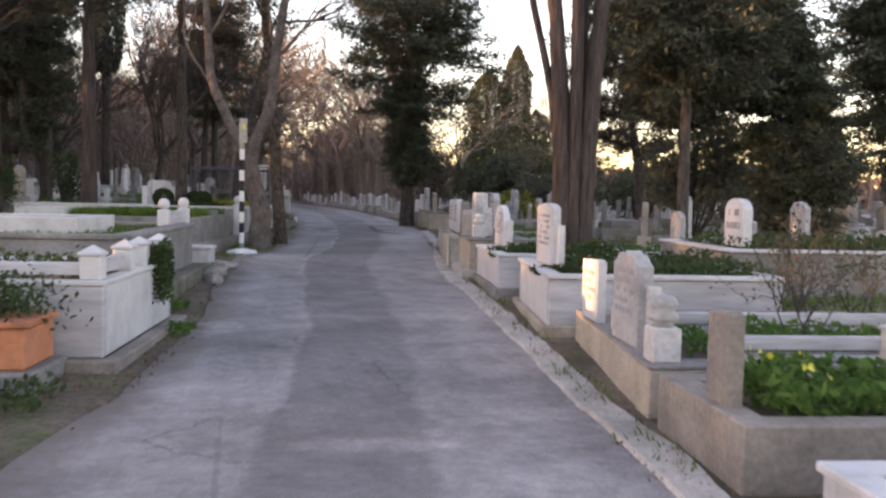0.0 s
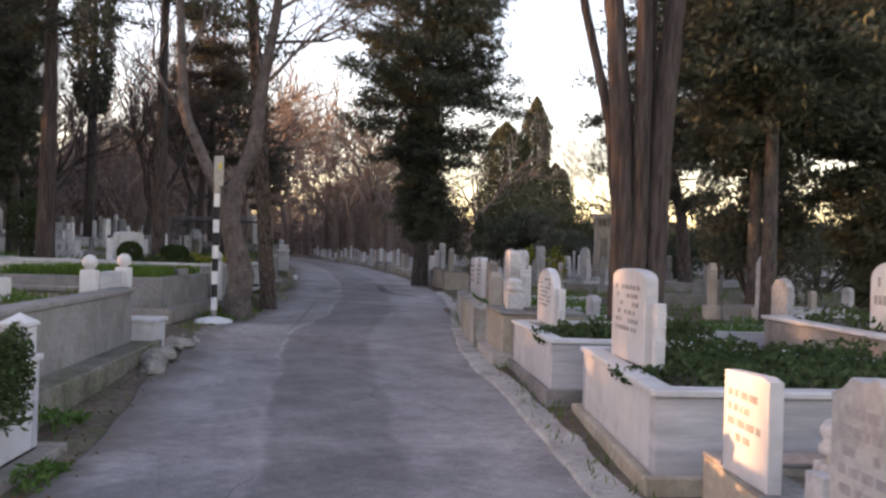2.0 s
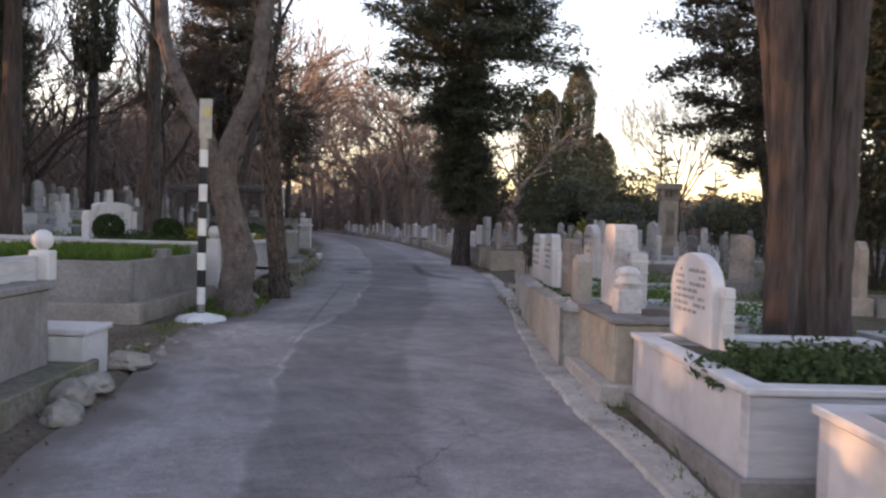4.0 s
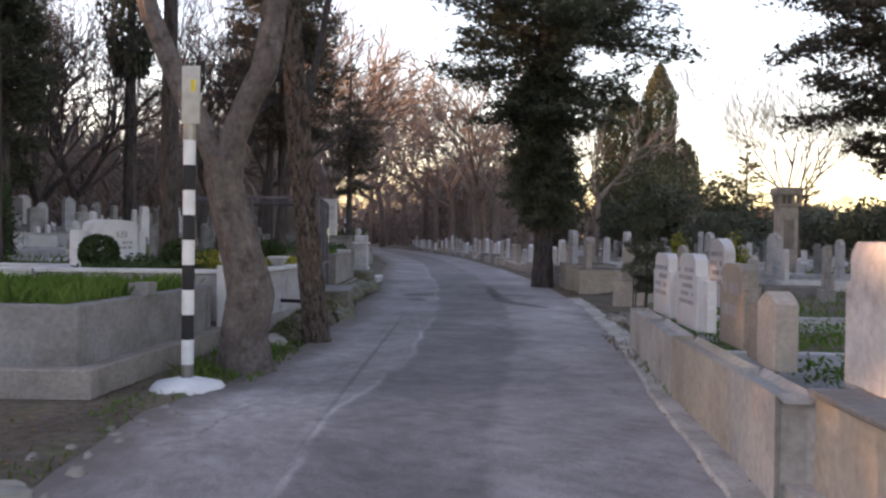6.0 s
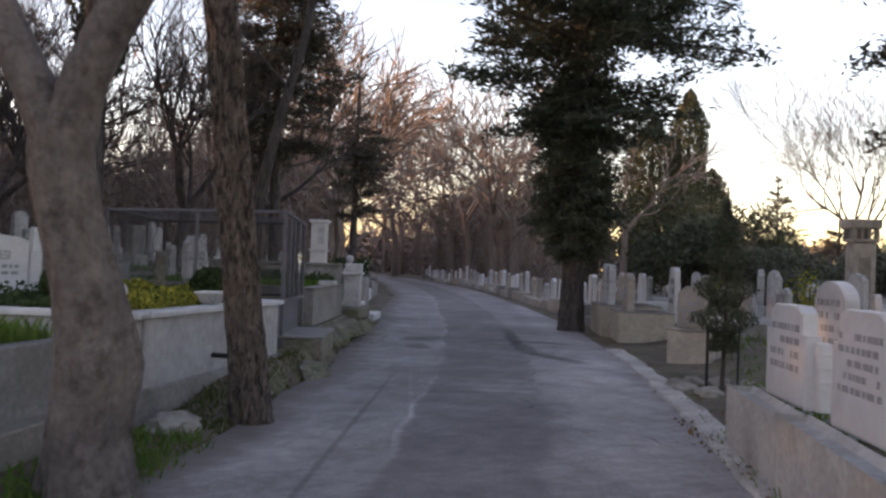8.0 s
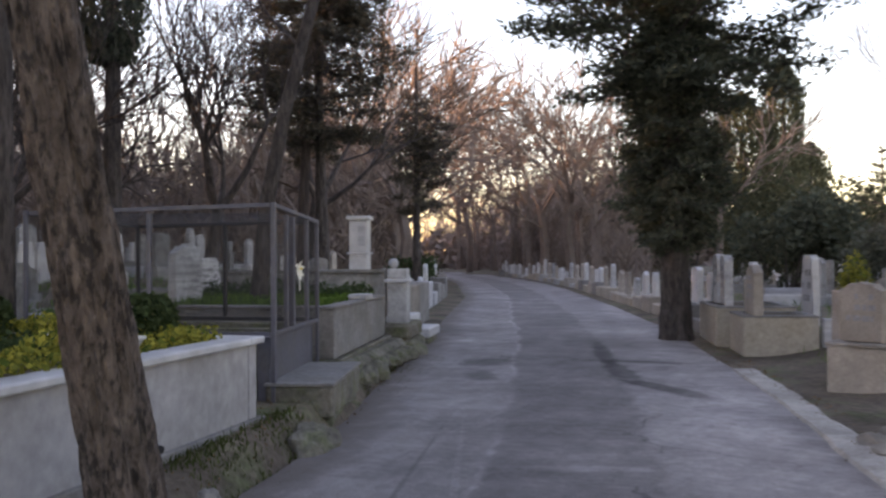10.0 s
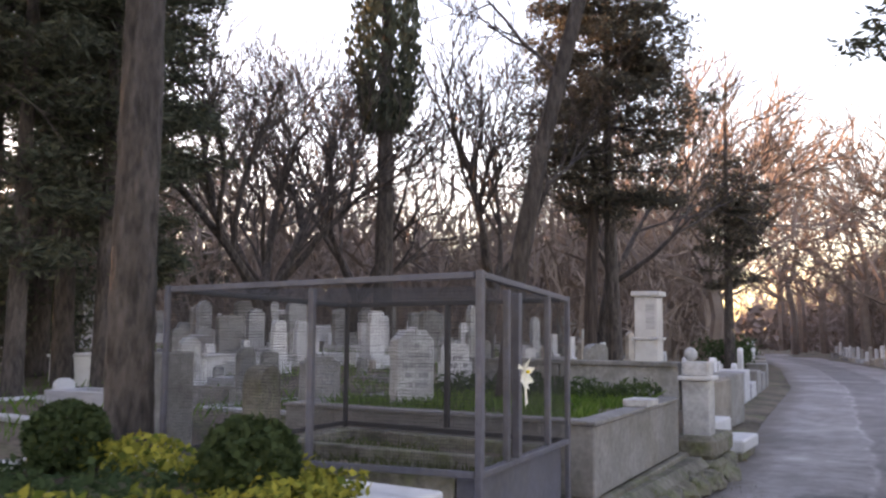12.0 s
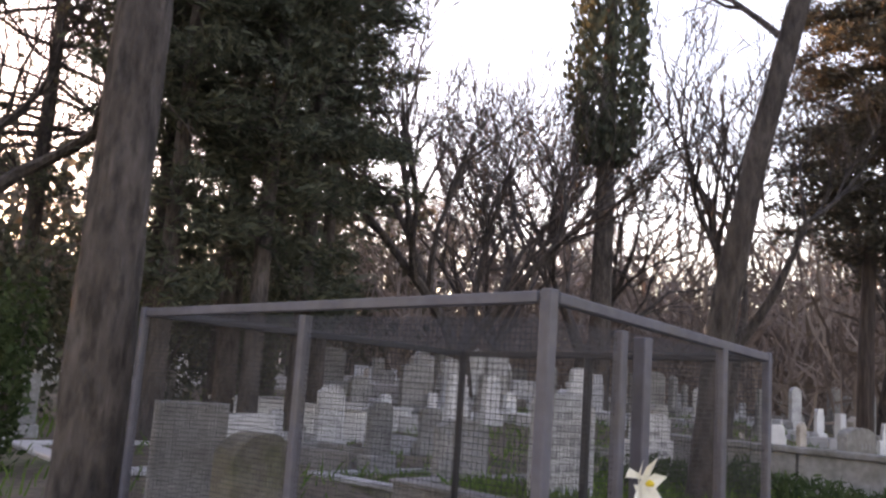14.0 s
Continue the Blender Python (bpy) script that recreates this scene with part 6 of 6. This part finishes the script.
tall_pine(-2.6, 6.6, 0.55, 0.165, 13, 6.5, 2.6, 130, "tall dark pine with a bare straight trunk beside the cage")
tall_pine(-4.5, 4.6, 0.6, 0.2, 13, 4.6, 3.0, 131, "tall dark pine with a bare straight trunk", bark=M_BARKR)
tall_pine(-7.9, -2.0, 0.6, 0.25, 13, 4.2, 3.2, 132, "tall dark pine with a bare trunk")
tall_pine(-11.0, 12.0, 0.8, 0.2, 14, 4.0, 3.0, 133, "tall dark pine in the wood")
tall_pine(-9.0, 11.0, 0.8, 0.16, 13, 3.6, 2.6, 134, "tall dark pine in the wood", (-0.6, 0))
tall_pine(-12.8, 14.0, 0.8, 0.2, 14, 3.2, 3.0, 135, "tall dark pine in the wood")
tall_pine(-14.5, 10.0, 0.8, 0.2, 13, 3.4, 3.2, 136, "tall dark pine in the wood")
tall_pine(-11.2, 4.0, 0.8, 0.22, 13, 4.2, 3.2, 137, "tall dark pine in the wood")
tall_pine(-16.5, 17.0, 0.8, 0.22, 14, 3.5, 3.0, 138, "tall dark pine in the wood")
for k, (px, py, lo) in enumerate(((-8.1, 11.5, 1.6), (-7.6, 10.5, 1.5), (-8.0, 9.5, 1.4), (-9.4, 10.0, 1.2), (-9.2, 12.6, 1.6))):
    tall_pine(px, py, 0.8, 0.13, 12, lo, 1.25, 160 + k, "dark pine in a dense clump beyond the cage", nb=75, per=150)
cypress(-7.95, 17.9, 0.8, 13.0, 1.45, 139, L_DARK, "slim dark cypress with a bare lower trunk", leaf=0.2, n=7000, bare=5.2)
evergreen("conifer", "broad dark conifer with two bare lower trunks", -4.5, 22.2, 0.6, [(0.2, 0, -0.2), (0.1, 0, 4), (0, 0, 12)], 0.2,
          [(3.9, 1.0), (4.8, 2.2), (6.4, 2.3), (8.8, 1.9), (11, 1.1), (13, 0.2)], 150, 190, 0.2, L_BROWNG, 140, skirt=0.24, droop=-0.2)
tagged(part("tree_trunk", trunk_mesh([(-4.85, 22.0, 0.4), (-4.8, 22.0, 3.0), (-4.7, 22.1, 6.0)], [0.17, 0.14, 0.1], 10, seed=4.0), M_BARKR, smooth=True), "second bare trunk beside a broad conifer", "tree")
evergreen("conifer", "dark conifer at the lane's far bend", -3.4, 31.0, 0.6, [(0, 0, -0.2), (0, 0, 3), (0, 0, 8)], 0.18,
          [(2.6, 0.8), (4.0, 1.4), (5.8, 1.2), (7.6, 0.3)], 55, 90, 0.22, L_BROWNG, 141, skirt=0.26)
shrub(-3.6, 31.5, 0.6, 1.0, 0.8, 1.0, 1200, 0.14, L_IVY, 142, "low dark green bush beside the lane")
lean = thing("leaning_tree", "leaning grey trunk forking high up", "tree", pose(-1.72, 10.7, 0.92))
part("trunk", trunk_mesh([(-0.05, 0, -0.2), (0.08, 0, 1.3), (0.35, 0.0, 2.6), (0.75, 0.1, 4.2), (0.95, 0.1, 5.4)], [0.12, 0.1, 0.085, 0.072, 0.062], 30, seed=6.0, ridge=0.09), M_BARKD, lean, smooth=True)
rng = np.random.default_rng(143)
brs = []
for p, d, L, r_ in (((0.95, 0.1, 5.3), (0.6, 0, 1.0), 2.0, 0.05), ((0.93, 0.1, 5.3), (-0.2, 0.1, 1.2), 2.0, 0.05), ((0.55, 0.05, 3.4), (-0.9, 0.2, 0.8), 1.4, 0.03)):
    brs += grow_bare(rng, p, d, L, r_, 4, 0.6, (3, 5), 0.05, 0.008)
part("branchwork", branches_mesh(brs), M_BARKD, lean)
bare_tree(-9.6, 16.2, 0.8, 0.22, 1.5, (-0.2, 0), 144, length=3.4, thin=0.009, limbs=5, levels=5, spread_a=0.55, label="spreading leafless tree with long dark limbs")
bare_tree(-6.4, 19.5, 0.8, 0.18, 2.0, (0.3, 0), 145, length=2.8, thin=0.009, limbs=4)
bare_tree(-12.0, 22.5, 0.8, 0.2, 2.0, (0.2, 0), 146, length=3.2, thin=0.01, limbs=5)
bare_tree(-10.5, 7.5, 0.8, 0.2, 2.4, (0.2, 0), 147, length=3.0, thin=0.01, limbs=5)
bare_tree(-9.0, 1.0, 0.8, 0.2, 2.4, (-0.2, 0), 148, length=2.8, thin=0.01, limbs=5)
bare_tree(-16.0, 24.0, 0.8, 0.2, 2.4, (-0.2, 0), 149, length=3.2, thin=0.012, limbs=5)
bare_tree(-7.0, 29.0, 0.8, 0.2, 3.0, (0.4, 0), 152, length=3.2, thin=0.012, limbs=5)
for k, (sx_, sy_) in enumerate(((-11.0, 10.6), (-12.2, 12.6), (-11.2, 8.6), (-13.8, 14.0))):
    shrub(sx_, sy_, 0.8, 1.4, 1.5, 3.0, 3400, 0.13, L_DARK, 170 + k, "dark evergreen bush under the pines")
shrub(-5.9, 2.5, 0.8, 0.55, 0.55, 1.15, 2400, 0.07, L_BOX, 153, "dark green evergreen bush among the graves")
shrub(-5.95, 7.15, 0.75, 0.55, 0.5, 1.5, 2400, 0.08, L_BOX, 154, "dark green evergreen bush among the graves")


# ---- distant leafless woods ----
def wood_variant(seed):
    rng = np.random.default_rng(seed)
    brs = [([np.array([0, 0, -0.3]), np.array([rng.uniform(-0.3, 0.3), 0, 1.6]), np.array([rng.uniform(-0.5, 0.5), 0.1, 3.2])], [0.2, 0.17, 0.14], 5)]
    top = brs[0][0][-1]
    for i in range(5):
        a = 6.283 * i / 5 + rng.uniform(-0.4, 0.4)
        brs += grow_bare(rng, top * rng.uniform(0.6, 1.0), (math.cos(a) * 0.8, math.sin(a) * 0.8, rng.uniform(0.5, 1.4)), rng.uniform(2.2, 3.2), 0.08, 4, 0.62, (3, 4), 0.05, 0.026, (4, 3, 3, 3))
    mb = branches_mesh(brs)
    tris = []
    for q in mb.f:
        tris.append((q[0], q[1], q[2], q[3]) if len(q) == 4 else (q[0], q[1], q[2], q[2]))
    v = np.array(mb.v)
    return v[np.array(tris)]


variants = [wood_variant(s) for s in (201, 202, 203, 204)]
rng = np.random.default_rng(210)


def wood(name, label, spots):
    out = []
    for x, y, s in spots:
        q = variants[rng.integers(0, 4)].copy() * s
        a = rng.uniform(0, 6.283)
        R = np.array([[math.cos(a), -math.sin(a), 0], [math.sin(a), math.cos(a), 0], [0, 0, rng.uniform(0.85, 1.15)]])
        q = q @ R.T + np.array([x, y, ground_z(x, y)])
        out.append(q)
    tagged(new(name, quads_mesh(name, np.concatenate(out), M_TWIG)), label, "woodland", kind="stuff")


def clear_of_road(x, y, d):
    return x < lerp_table(LEFT_EDGE, y) - d or x > lerp_table(RIGHT_EDGE, y) + d


def gap(x, y):
    """An opening added to the western wood, aimed so the low sun lights one headstone."""
    return -10.6 < y - (x - 4.75) * _d.y / _d.x < -9.6


spots = []
while len(spots) < 50:
    y = rng.uniform(24, 95)
    x = rng.uniform(-60, 9 - 0.12 * y)
    if clear_of_road(x, y, 5) and y + abs(x) > 40:
        spots.append((x, y, rng.uniform(0.75, 1.2)))
while len(spots) < 76:
    y = rng.uniform(40, 92)
    x = rng.uniform(-26, 9)
    if clear_of_road(x, y, 3.2):
        spots.append((x, y, rng.uniform(1.0, 1.4)))
spots += [(-5.6, 38, 1.5), (-6.6, 44, 1.6), (-7.6, 50, 1.8), (-9.2, 57, 1.8), (-10.8, 63, 1.9), (3.4, 46, 1.4), (2.2, 54, 1.6), (0.2, 61, 1.8), (-1.4, 68, 1.8), (-3.0, 75, 1.9),
          (-12.5, 70, 1.9), (-14.5, 80, 2.0), (-6.0, 88, 2.0), (-9.0, 98, 2.2), (-12.0, 106, 2.3), (-9.0, 92, 2.1)]
spots += [(-24, 168, 2.3), (-31, 170, 2.5), (-38, 167, 2.5), (-45, 171, 2.6), (-52, 168, 2.6), (-60, 172, 2.7), (-68, 168, 2.6)]
wood("far_wood", "distant leafless brown wood beyond the graves", spots)
spots = [(rng.uniform(-75, -22), rng.uniform(-35, 40), rng.uniform(0.8, 1.25)) for _ in range(44)]
spots = [q for q in spots if not (gap(q[0], q[1] - 2.5) or gap(q[0], q[1]) or gap(q[0], q[1] + 2.5))]
wood("west_wood", "leafless brown wood behind the left-hand graves", spots)
spots = [(rng.uniform(8, 70), rng.uniform(95, 125), rng.uniform(0.6, 0.9)) for _ in range(14)] + [(rng.uniform(45, 75), rng.uniform(-20, 80), rng.uniform(0.8, 1.1)) for _ in range(12)]
wood("east_wood", "leafless brown wood beyond the right-hand graves", spots)
spots = [(rng.uniform(-40, 45), rng.uniform(-70, -45), rng.uniform(0.9, 1.2)) for _ in range(8)]
wood("south_wood", "leafless wood behind the walker", spots)
# fine upright twigs that fill the woods
def brush(count, xa, xb, ya, yb, top, d, seed):
    out = []
    while len(out) < count:
        x, y = rng.uniform(xa, xb), rng.uniform(ya, yb)
        if clear_of_road(x, y, d) and not gap(x, y):
            k = 0.75 + 0.6 * noise.noise(Vector((x * 0.09, y * 0.09, seed)))
            out.append((x, y, ground_z(x, y) + rng.random() ** 1.35 * top * k))
    return out


bp = brush(15000, -60, 9, 55, 135, 11.0, 4, 1.0) + brush(17000, -62, -24, -38, 55, 10.5, 4, 2.0) + brush(4000, -26, -6, 26, 60, 6.0, 4, 3.0) + brush(6000, -24, -7, 25, 52, 8.0, 4, 6.0) + brush(11000, -18, 6, 40, 85, 11.0, 3, 4.0) + brush(9000, -42, 9, 86, 130, 13.0, 2.5, 5.0)
bp = np.array(bp)
tagged(new("brushwood", quads_mesh("brushwood", leaf_quads(rng, bp, 1.7, 0, 0.05, np.array([0, 0, 1.1]) + rng.normal(size=(len(bp), 3)) * 0.35), M_TWIG)), "fine brown leafless twigs filling the woods", "brushwood", kind="stuff")
# dark evergreen understorey at the wood's foot, thickened in the west to block sun
sp = []
for _ in range(15000):
    y = rng.uniform(40, 135)
    x = rng.uniform(-60, 6 - 0.1 * y)
    if clear_of_road(x, y, 6):
        k = 0.5 + 0.5 * noise.noise(Vector((x * 0.12, y * 0.12, 3)))
        if k > 0.45:
            sp.append((x, y, ground_z(x, y) + rng.random() ** 1.3 * 4.2 * k))
for _ in range(36000):
    x, y = rng.uniform(-70, -26), rng.uniform(-40, 48)
    k = 0.65 + 0.5 * noise.noise(Vector((x * 0.12, y * 0.12, 9)))
    if k > 0.3 and not gap(x, y):
        sp.append((x, y, ground_z(x, y) + rng.random() ** 1.1 * 8.0 * k))
# added band, largely out of view, that keeps low sun off the lane walls
for _ in range(11000):
    x, y = rng.uniform(-37, -25), rng.uniform(-32, 34)
    if not gap(x, y):
        sp.append((x, y, ground_z(x, y) + rng.uniform(0.3, 7.5)))
sp2 = []
for _ in range(24000):
    a = rng.uniform(-2.2, 1.35)
    d = rng.uniform(105, 150)
    x, y = d * math.sin(a), d * math.cos(a)
    if clear_of_road(x, y, 2):
        k = 0.6 + 0.5 * noise.noise(Vector((a * 9, d * 0.05, 3)))
        sp2.append((x, y, ground_z(x, y) + rng.random() ** 1.1 * 7.5 * k))
# far undergrowth, coloured with the hazed twig tone
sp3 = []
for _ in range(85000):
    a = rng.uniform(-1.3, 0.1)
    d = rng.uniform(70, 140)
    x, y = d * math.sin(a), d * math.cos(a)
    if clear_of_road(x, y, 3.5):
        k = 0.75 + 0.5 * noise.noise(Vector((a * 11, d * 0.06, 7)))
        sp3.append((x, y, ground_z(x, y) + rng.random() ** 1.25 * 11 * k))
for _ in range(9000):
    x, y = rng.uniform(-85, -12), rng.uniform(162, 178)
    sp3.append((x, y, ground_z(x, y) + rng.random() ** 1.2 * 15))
tagged(new("far_brushwood", quads_mesh("far_brushwood", leaf_quads(rng, np.array(sp3), 1.7, 0, 0.075, np.array([0, 0, 0.4]) + rng.normal(size=(len(sp3), 3)) * 0.5), M_HAZE)), "leafless undergrowth far along the lane, haze painted into its pale brown", "brushwood", kind="stuff")
tagged(new("far_thicket", quads_mesh("far_thicket", leaf_quads(rng, np.array(sp2), 1.9, 0.4, 0.5), M_TWIG)), "distant brown thicket closing the view", "thicket", kind="stuff")
tagged(new("undergrowth", quads_mesh("undergrowth", leaf_quads(rng, np.array(sp), 0.55, 0.2, 0.5), L_BROWNG)), "dark evergreen undergrowth at the wood's edge, its west added to block the sun", "undergrowth", kind="stuff")


# ---- further graves ----
def far_grave(kind, w, h, mat, kerb, label):
    th = thing("grave", label, "grave", pose(0, 0, -50), "further graves")
    part("headstone", MB().slab([(y, z + 0.22) for y, z in stone_outline(kind, w, h)], 0.12), mat, th)
    part("base", MB().box(-0.14, 0.14, -w * 0.6, w * 0.6, -0.15, 0.219, 0.012), mat, th)
    if kerb:
        L, b = 1.7, 0.42
        for sg in (-1, 1):
            part("kerb", MB().box(0.15, L, sg * b - 0.05, sg * b + 0.05, -0.15, 0.24, 0.01), kerb, th)
        part("kerb", MB().box(L - 0.1, L, -b + 0.051, b - 0.051, -0.15, 0.24, 0.01), kerb, th)
        part("footstone", MB().slab([(y, z + 0.2) for y, z in stone_outline("round", w * 0.55, h * 0.45)], 0.1), mat, th).location.x = L + 0.06
    return th


protos = [far_grave("round", 0.5, 0.75, M_STONE_DIM, M_CONC, "grey round-topped headstone with a marble kerb"),
          far_grave("shoulder", 0.55, 0.85, M_MARBLE, M_MARBLE, "white marble headstone with a white kerb"),
          far_grave("slant", 0.42, 0.9, M_STONE_DIM, None, "narrow weathered grey stone headstone"),
          far_grave("point", 0.45, 0.8, M_TAN, M_CONC, "tan pointed headstone with a concrete kerb"),
          far_grave("flat", 0.75, 0.5, M_MARBLE, M_VEIN, "wide low white marble headstone with a kerb"),
          far_grave("crown", 0.5, 0.95, M_STONE, M_STONE, "pale headstone with a carved crest"),
          far_grave("arch", 0.6, 0.7, M_STONE_DIM, M_VEIN, "grey arched headstone with a marble kerb")]
rng = np.random.default_rng(300)
placed = []


def put_grave(x, y, rz, z=None, k=None, size=1.0):
    p = protos[int(rng.integers(0, 7)) if k is None else k]
    s = size * rng.uniform(0.8, 1.15)
    o = copy_thing(p, pose(x, y, (ground_z(x, y) if z is None else z) + 0.02, 0, 0, rz))
    o.scale = (s, s, s * rng.uniform(0.9, 1.1))
    placed.append((x, y))


def free(x, y, d=0.9):
    return all((x - a) ** 2 + (y - b) ** 2 > d * d for a, b in placed)


# left field
n = 0
while n < 105:
    x, y = rng.uniform(-24, -4.6), rng.uniform(-7, 36)
    if x > lerp_table(LEFT_EDGE, y) - 4.2 and y > 13 and x > -2.8:
        continue
    if -6 < x < -2.6 and -1 < y < 6.5 or -3.6 < x < 0 and y < 20 or x > -7.6 and 6 < y < 15 or not free(x, y, 1.0):
        continue
    put_grave(x, y, 180 + rng.normal() * 10)
    n += 1
# left, seen through and beyond the cage
for x, y, k in ((-4.9, 10.3, 0), (-5.9, 11.9, 6), (-7.0, 13.4, 1), (-3.2, 13.6, 6), (-4.6, 14.6, 0), (-2.6, 15.4, 4), (-3.5, 17.2, 1), (-6.6, 15.6, 1), (-8.2, 15.4, 6), (-9.4, 13.6, 0), (-7.6, 17.4, 1), (-9.4, 17.6, 4), (-5.6, 18.0, 0), (-2.5, 19.4, 0), (-5.4, 9.2, 4), (-2.4, 24.2, 1), (-3.6, 26.0, 5), (-3.2, 28.5, 1), (-6.1, 10.6, 5)):
    put_grave(x, y, 180 + rng.normal() * 8, k=k, size=0.62 if y < 12.5 else 0.78)
for x, y, k in ((-7.0, 7.2, 4), (-8.3, 8.2, 2), (-8.0, 6.4, 3)):
    put_grave(x, y, 180 + rng.normal() * 8, k=k, size=0.8)
n = tries = 0
while n < 34 and tries < 3000:
    tries += 1
    x, y = rng.uniform(-9.5, -2.6), rng.uniform(14.5, 31)
    if x < lerp_table(LEFT_EDGE, y) - 1.9 and free(x, y, 0.85) and abs(x + 4.6) + abs(y - 22.1) > 1.2:
        put_grave(x, y, 180 + rng.normal() * 10, size=0.75)
        n += 1
n = tries = 0
while n < 9 and tries < 2000:
    tries += 1
    x, y = rng.uniform(6.7, 9.5), rng.uniform(8.6, 17)
    if free(x, y, 1.0):
        put_grave(x, y, rng.normal() * 8, size=0.9)
        n += 1
# right field
n = 0
while n < 120:
    x, y = rng.uniform(6.4, 30), rng.uniform(-6, 46)
    if (x < 7.6 and y < 6) or (x < 12.8 and -9.2 < y < -5.8) or not free(x, y, 1.0) or (8 < x < 9.8 and 6.3 < y < 8.2) or (x < 6.6 and y < 17) or abs(x - 11.1) + abs(y - 17.4) < 1.6 or abs(x - 6.2) + abs(y - 5.4) < 1.2:
        continue
    put_grave(x, y, rng.normal() * 10)
    n += 1
# rows along both sides of the lane beyond the bend
y = 17.2
while y < 75:
    x = lerp_table(RIGHT_EDGE, y) + 0.75
    w = MB().box(-0.25, 0.9, -0.62, 0.62, -0.15, rng.uniform(0.3, 0.6), 0.02)
    o = part("grave_pedestal", w, (M_BEIGE, M_STONE, M_CONC, M_TAN)[int(rng.integers(0, 4))])
    sl = math.degrees(math.atan2(lerp_table(RIGHT_EDGE, y + 2) - lerp_table(RIGHT_EDGE, y - 2), 4))
    o.matrix_basis = pose(x, y, 0, 0, 0, -sl)
    tagged(o, "rendered grave pedestal beside the lane", "grave", "lane-side pedestals")
    h0 = max(v[2] for v in w.v)
    kind = ("round", "shoulder", "slant", "point", "crown", "arch")[int(rng.integers(0, 6))]
    mt = (M_STONE, M_MARBLE, M_MARBLE, M_STONE, M_TAN)[int(rng.integers(0, 5))]
    headstone(x + 0.05, y, h0, -sl, rng.uniform(0.4, 0.6), rng.uniform(0.5, 0.95), 0.13, kind, mt, ("white marble" if mt is M_MARBLE else "tan stone" if mt is M_TAN else "pale stone") + " headstone on a lane-side pedestal")
    y += rng.uniform(1.15, 1.9)
y = 20.0
while y < 60:
    x = lerp_table(LEFT_EDGE, y) - 1.0
    hgt = rng.uniform(0.45, 0.9)
    o = part("grave_pedestal", MB().box(-1.2, 0.3, -0.7, 0.7, -0.1, hgt, 0.02), (M_CONC, M_VEIN, M_BROWN)[int(rng.integers(0, 3))])
    sl = math.degrees(math.atan2(lerp_table(LEFT_EDGE, y + 2) - lerp_table(LEFT_EDGE, y - 2), 4))
    o.matrix_basis = pose(x, y, 0, 0, 0, -sl)
    tagged(o, "grey grave block beside the lane", "grave", "left lane-side graves")
    if rng.random() < 0.6:
        headstone(x - 0.2, y, hgt, 180 - sl, 0.5, rng.uniform(0.4, 0.7), 0.12, "round", M_MARBLE, "white marble headstone on a grave block")
    y += rng.uniform(1.6, 2.6)
for p in protos:
    for o in (*p.children_recursive, p):
        bpy.data.objects.remove(o)
grass_patch("grass", "patchy green grass between the left-hand graves", rect(-14, -2.9, -6, 24), 0, 0.16, 9000, L_GRASS, 301, ground_z)
grass_patch("grass", "patchy green grass between the right-hand graves", rect(6.2, 22, -6, 28), 0, 0.16, 9000, L_GRASS, 302, ground_z)


# ---- litter and weeds along the lane ----
def litter(name, label, side, y0, y1, inward, outward, count, size, mat, seed, lift=0.02):
    rng = np.random.default_rng(seed)
    out = []
    while len(out) < count:
        y = rng.uniform(y0, y1)
        if noise.noise(Vector((y * 0.7, seed, 0))) < rng.uniform(-0.5, 0.35):
            continue
        e = lerp_table(LEFT_EDGE if side < 0 else RIGHT_EDGE, y)
        x = e + side * (-inward + (inward + outward) * rng.random() ** 0.8)
        on_road = (e - x) * side > -0.03
        out.append((x, y, (rise(y) + 0.012 if on_road else max(ground_z(x, y), rise(y) - 0.03) + lift)))
    c = np.array(out)
    al = rng.normal(size=c.shape) * np.array([1, 1, 0.12])
    tagged(new(name, quads_mesh(name, leaf_quads(rng, c, size, 0.0, 0.6, al), mat)), label, "litter", kind="stuff")


litter("leaf_litter", "dry brown leaves and dirt along the verge", -1, -19, 16, 0.1, 0.8, 2600, 0.028, L_DEAD, 401)
litter("leaf_litter", "dry brown leaves and dirt in the gutter", 1, -19, 16, 0.06, 0.4, 1800, 0.024, L_DEAD, 402)
grass_patch("grass", "short grass and moss on the earth bank", [(-0.25, 2.9), (0.55, 2.9), (0.6, 6.6), (0.05, 6.6)], 0.0, 0.05, 2600, L_MOSS, 403, ground_z)
grass_patch("grass", "short grass and moss on the rubble bank", [(-0.1, 9.0), (0.5, 9.0), (0.5, 12.6), (-0.1, 12.6)], 0.0, 0.06, 1600, L_MOSS, 404, ground_z)
grass_patch("grass", "short green grass between the graves behind the pillar", rect(-9, -2.2, 13, 26), 0, 0.12, 4200, L_GRASS, 405, ground_z)
grass_patch("grass", "short green grass between the graves near the bend", rect(5.6, 10, 5.5, 17), 0, 0.09, 2600, L_GRASS, 406, ground_z)
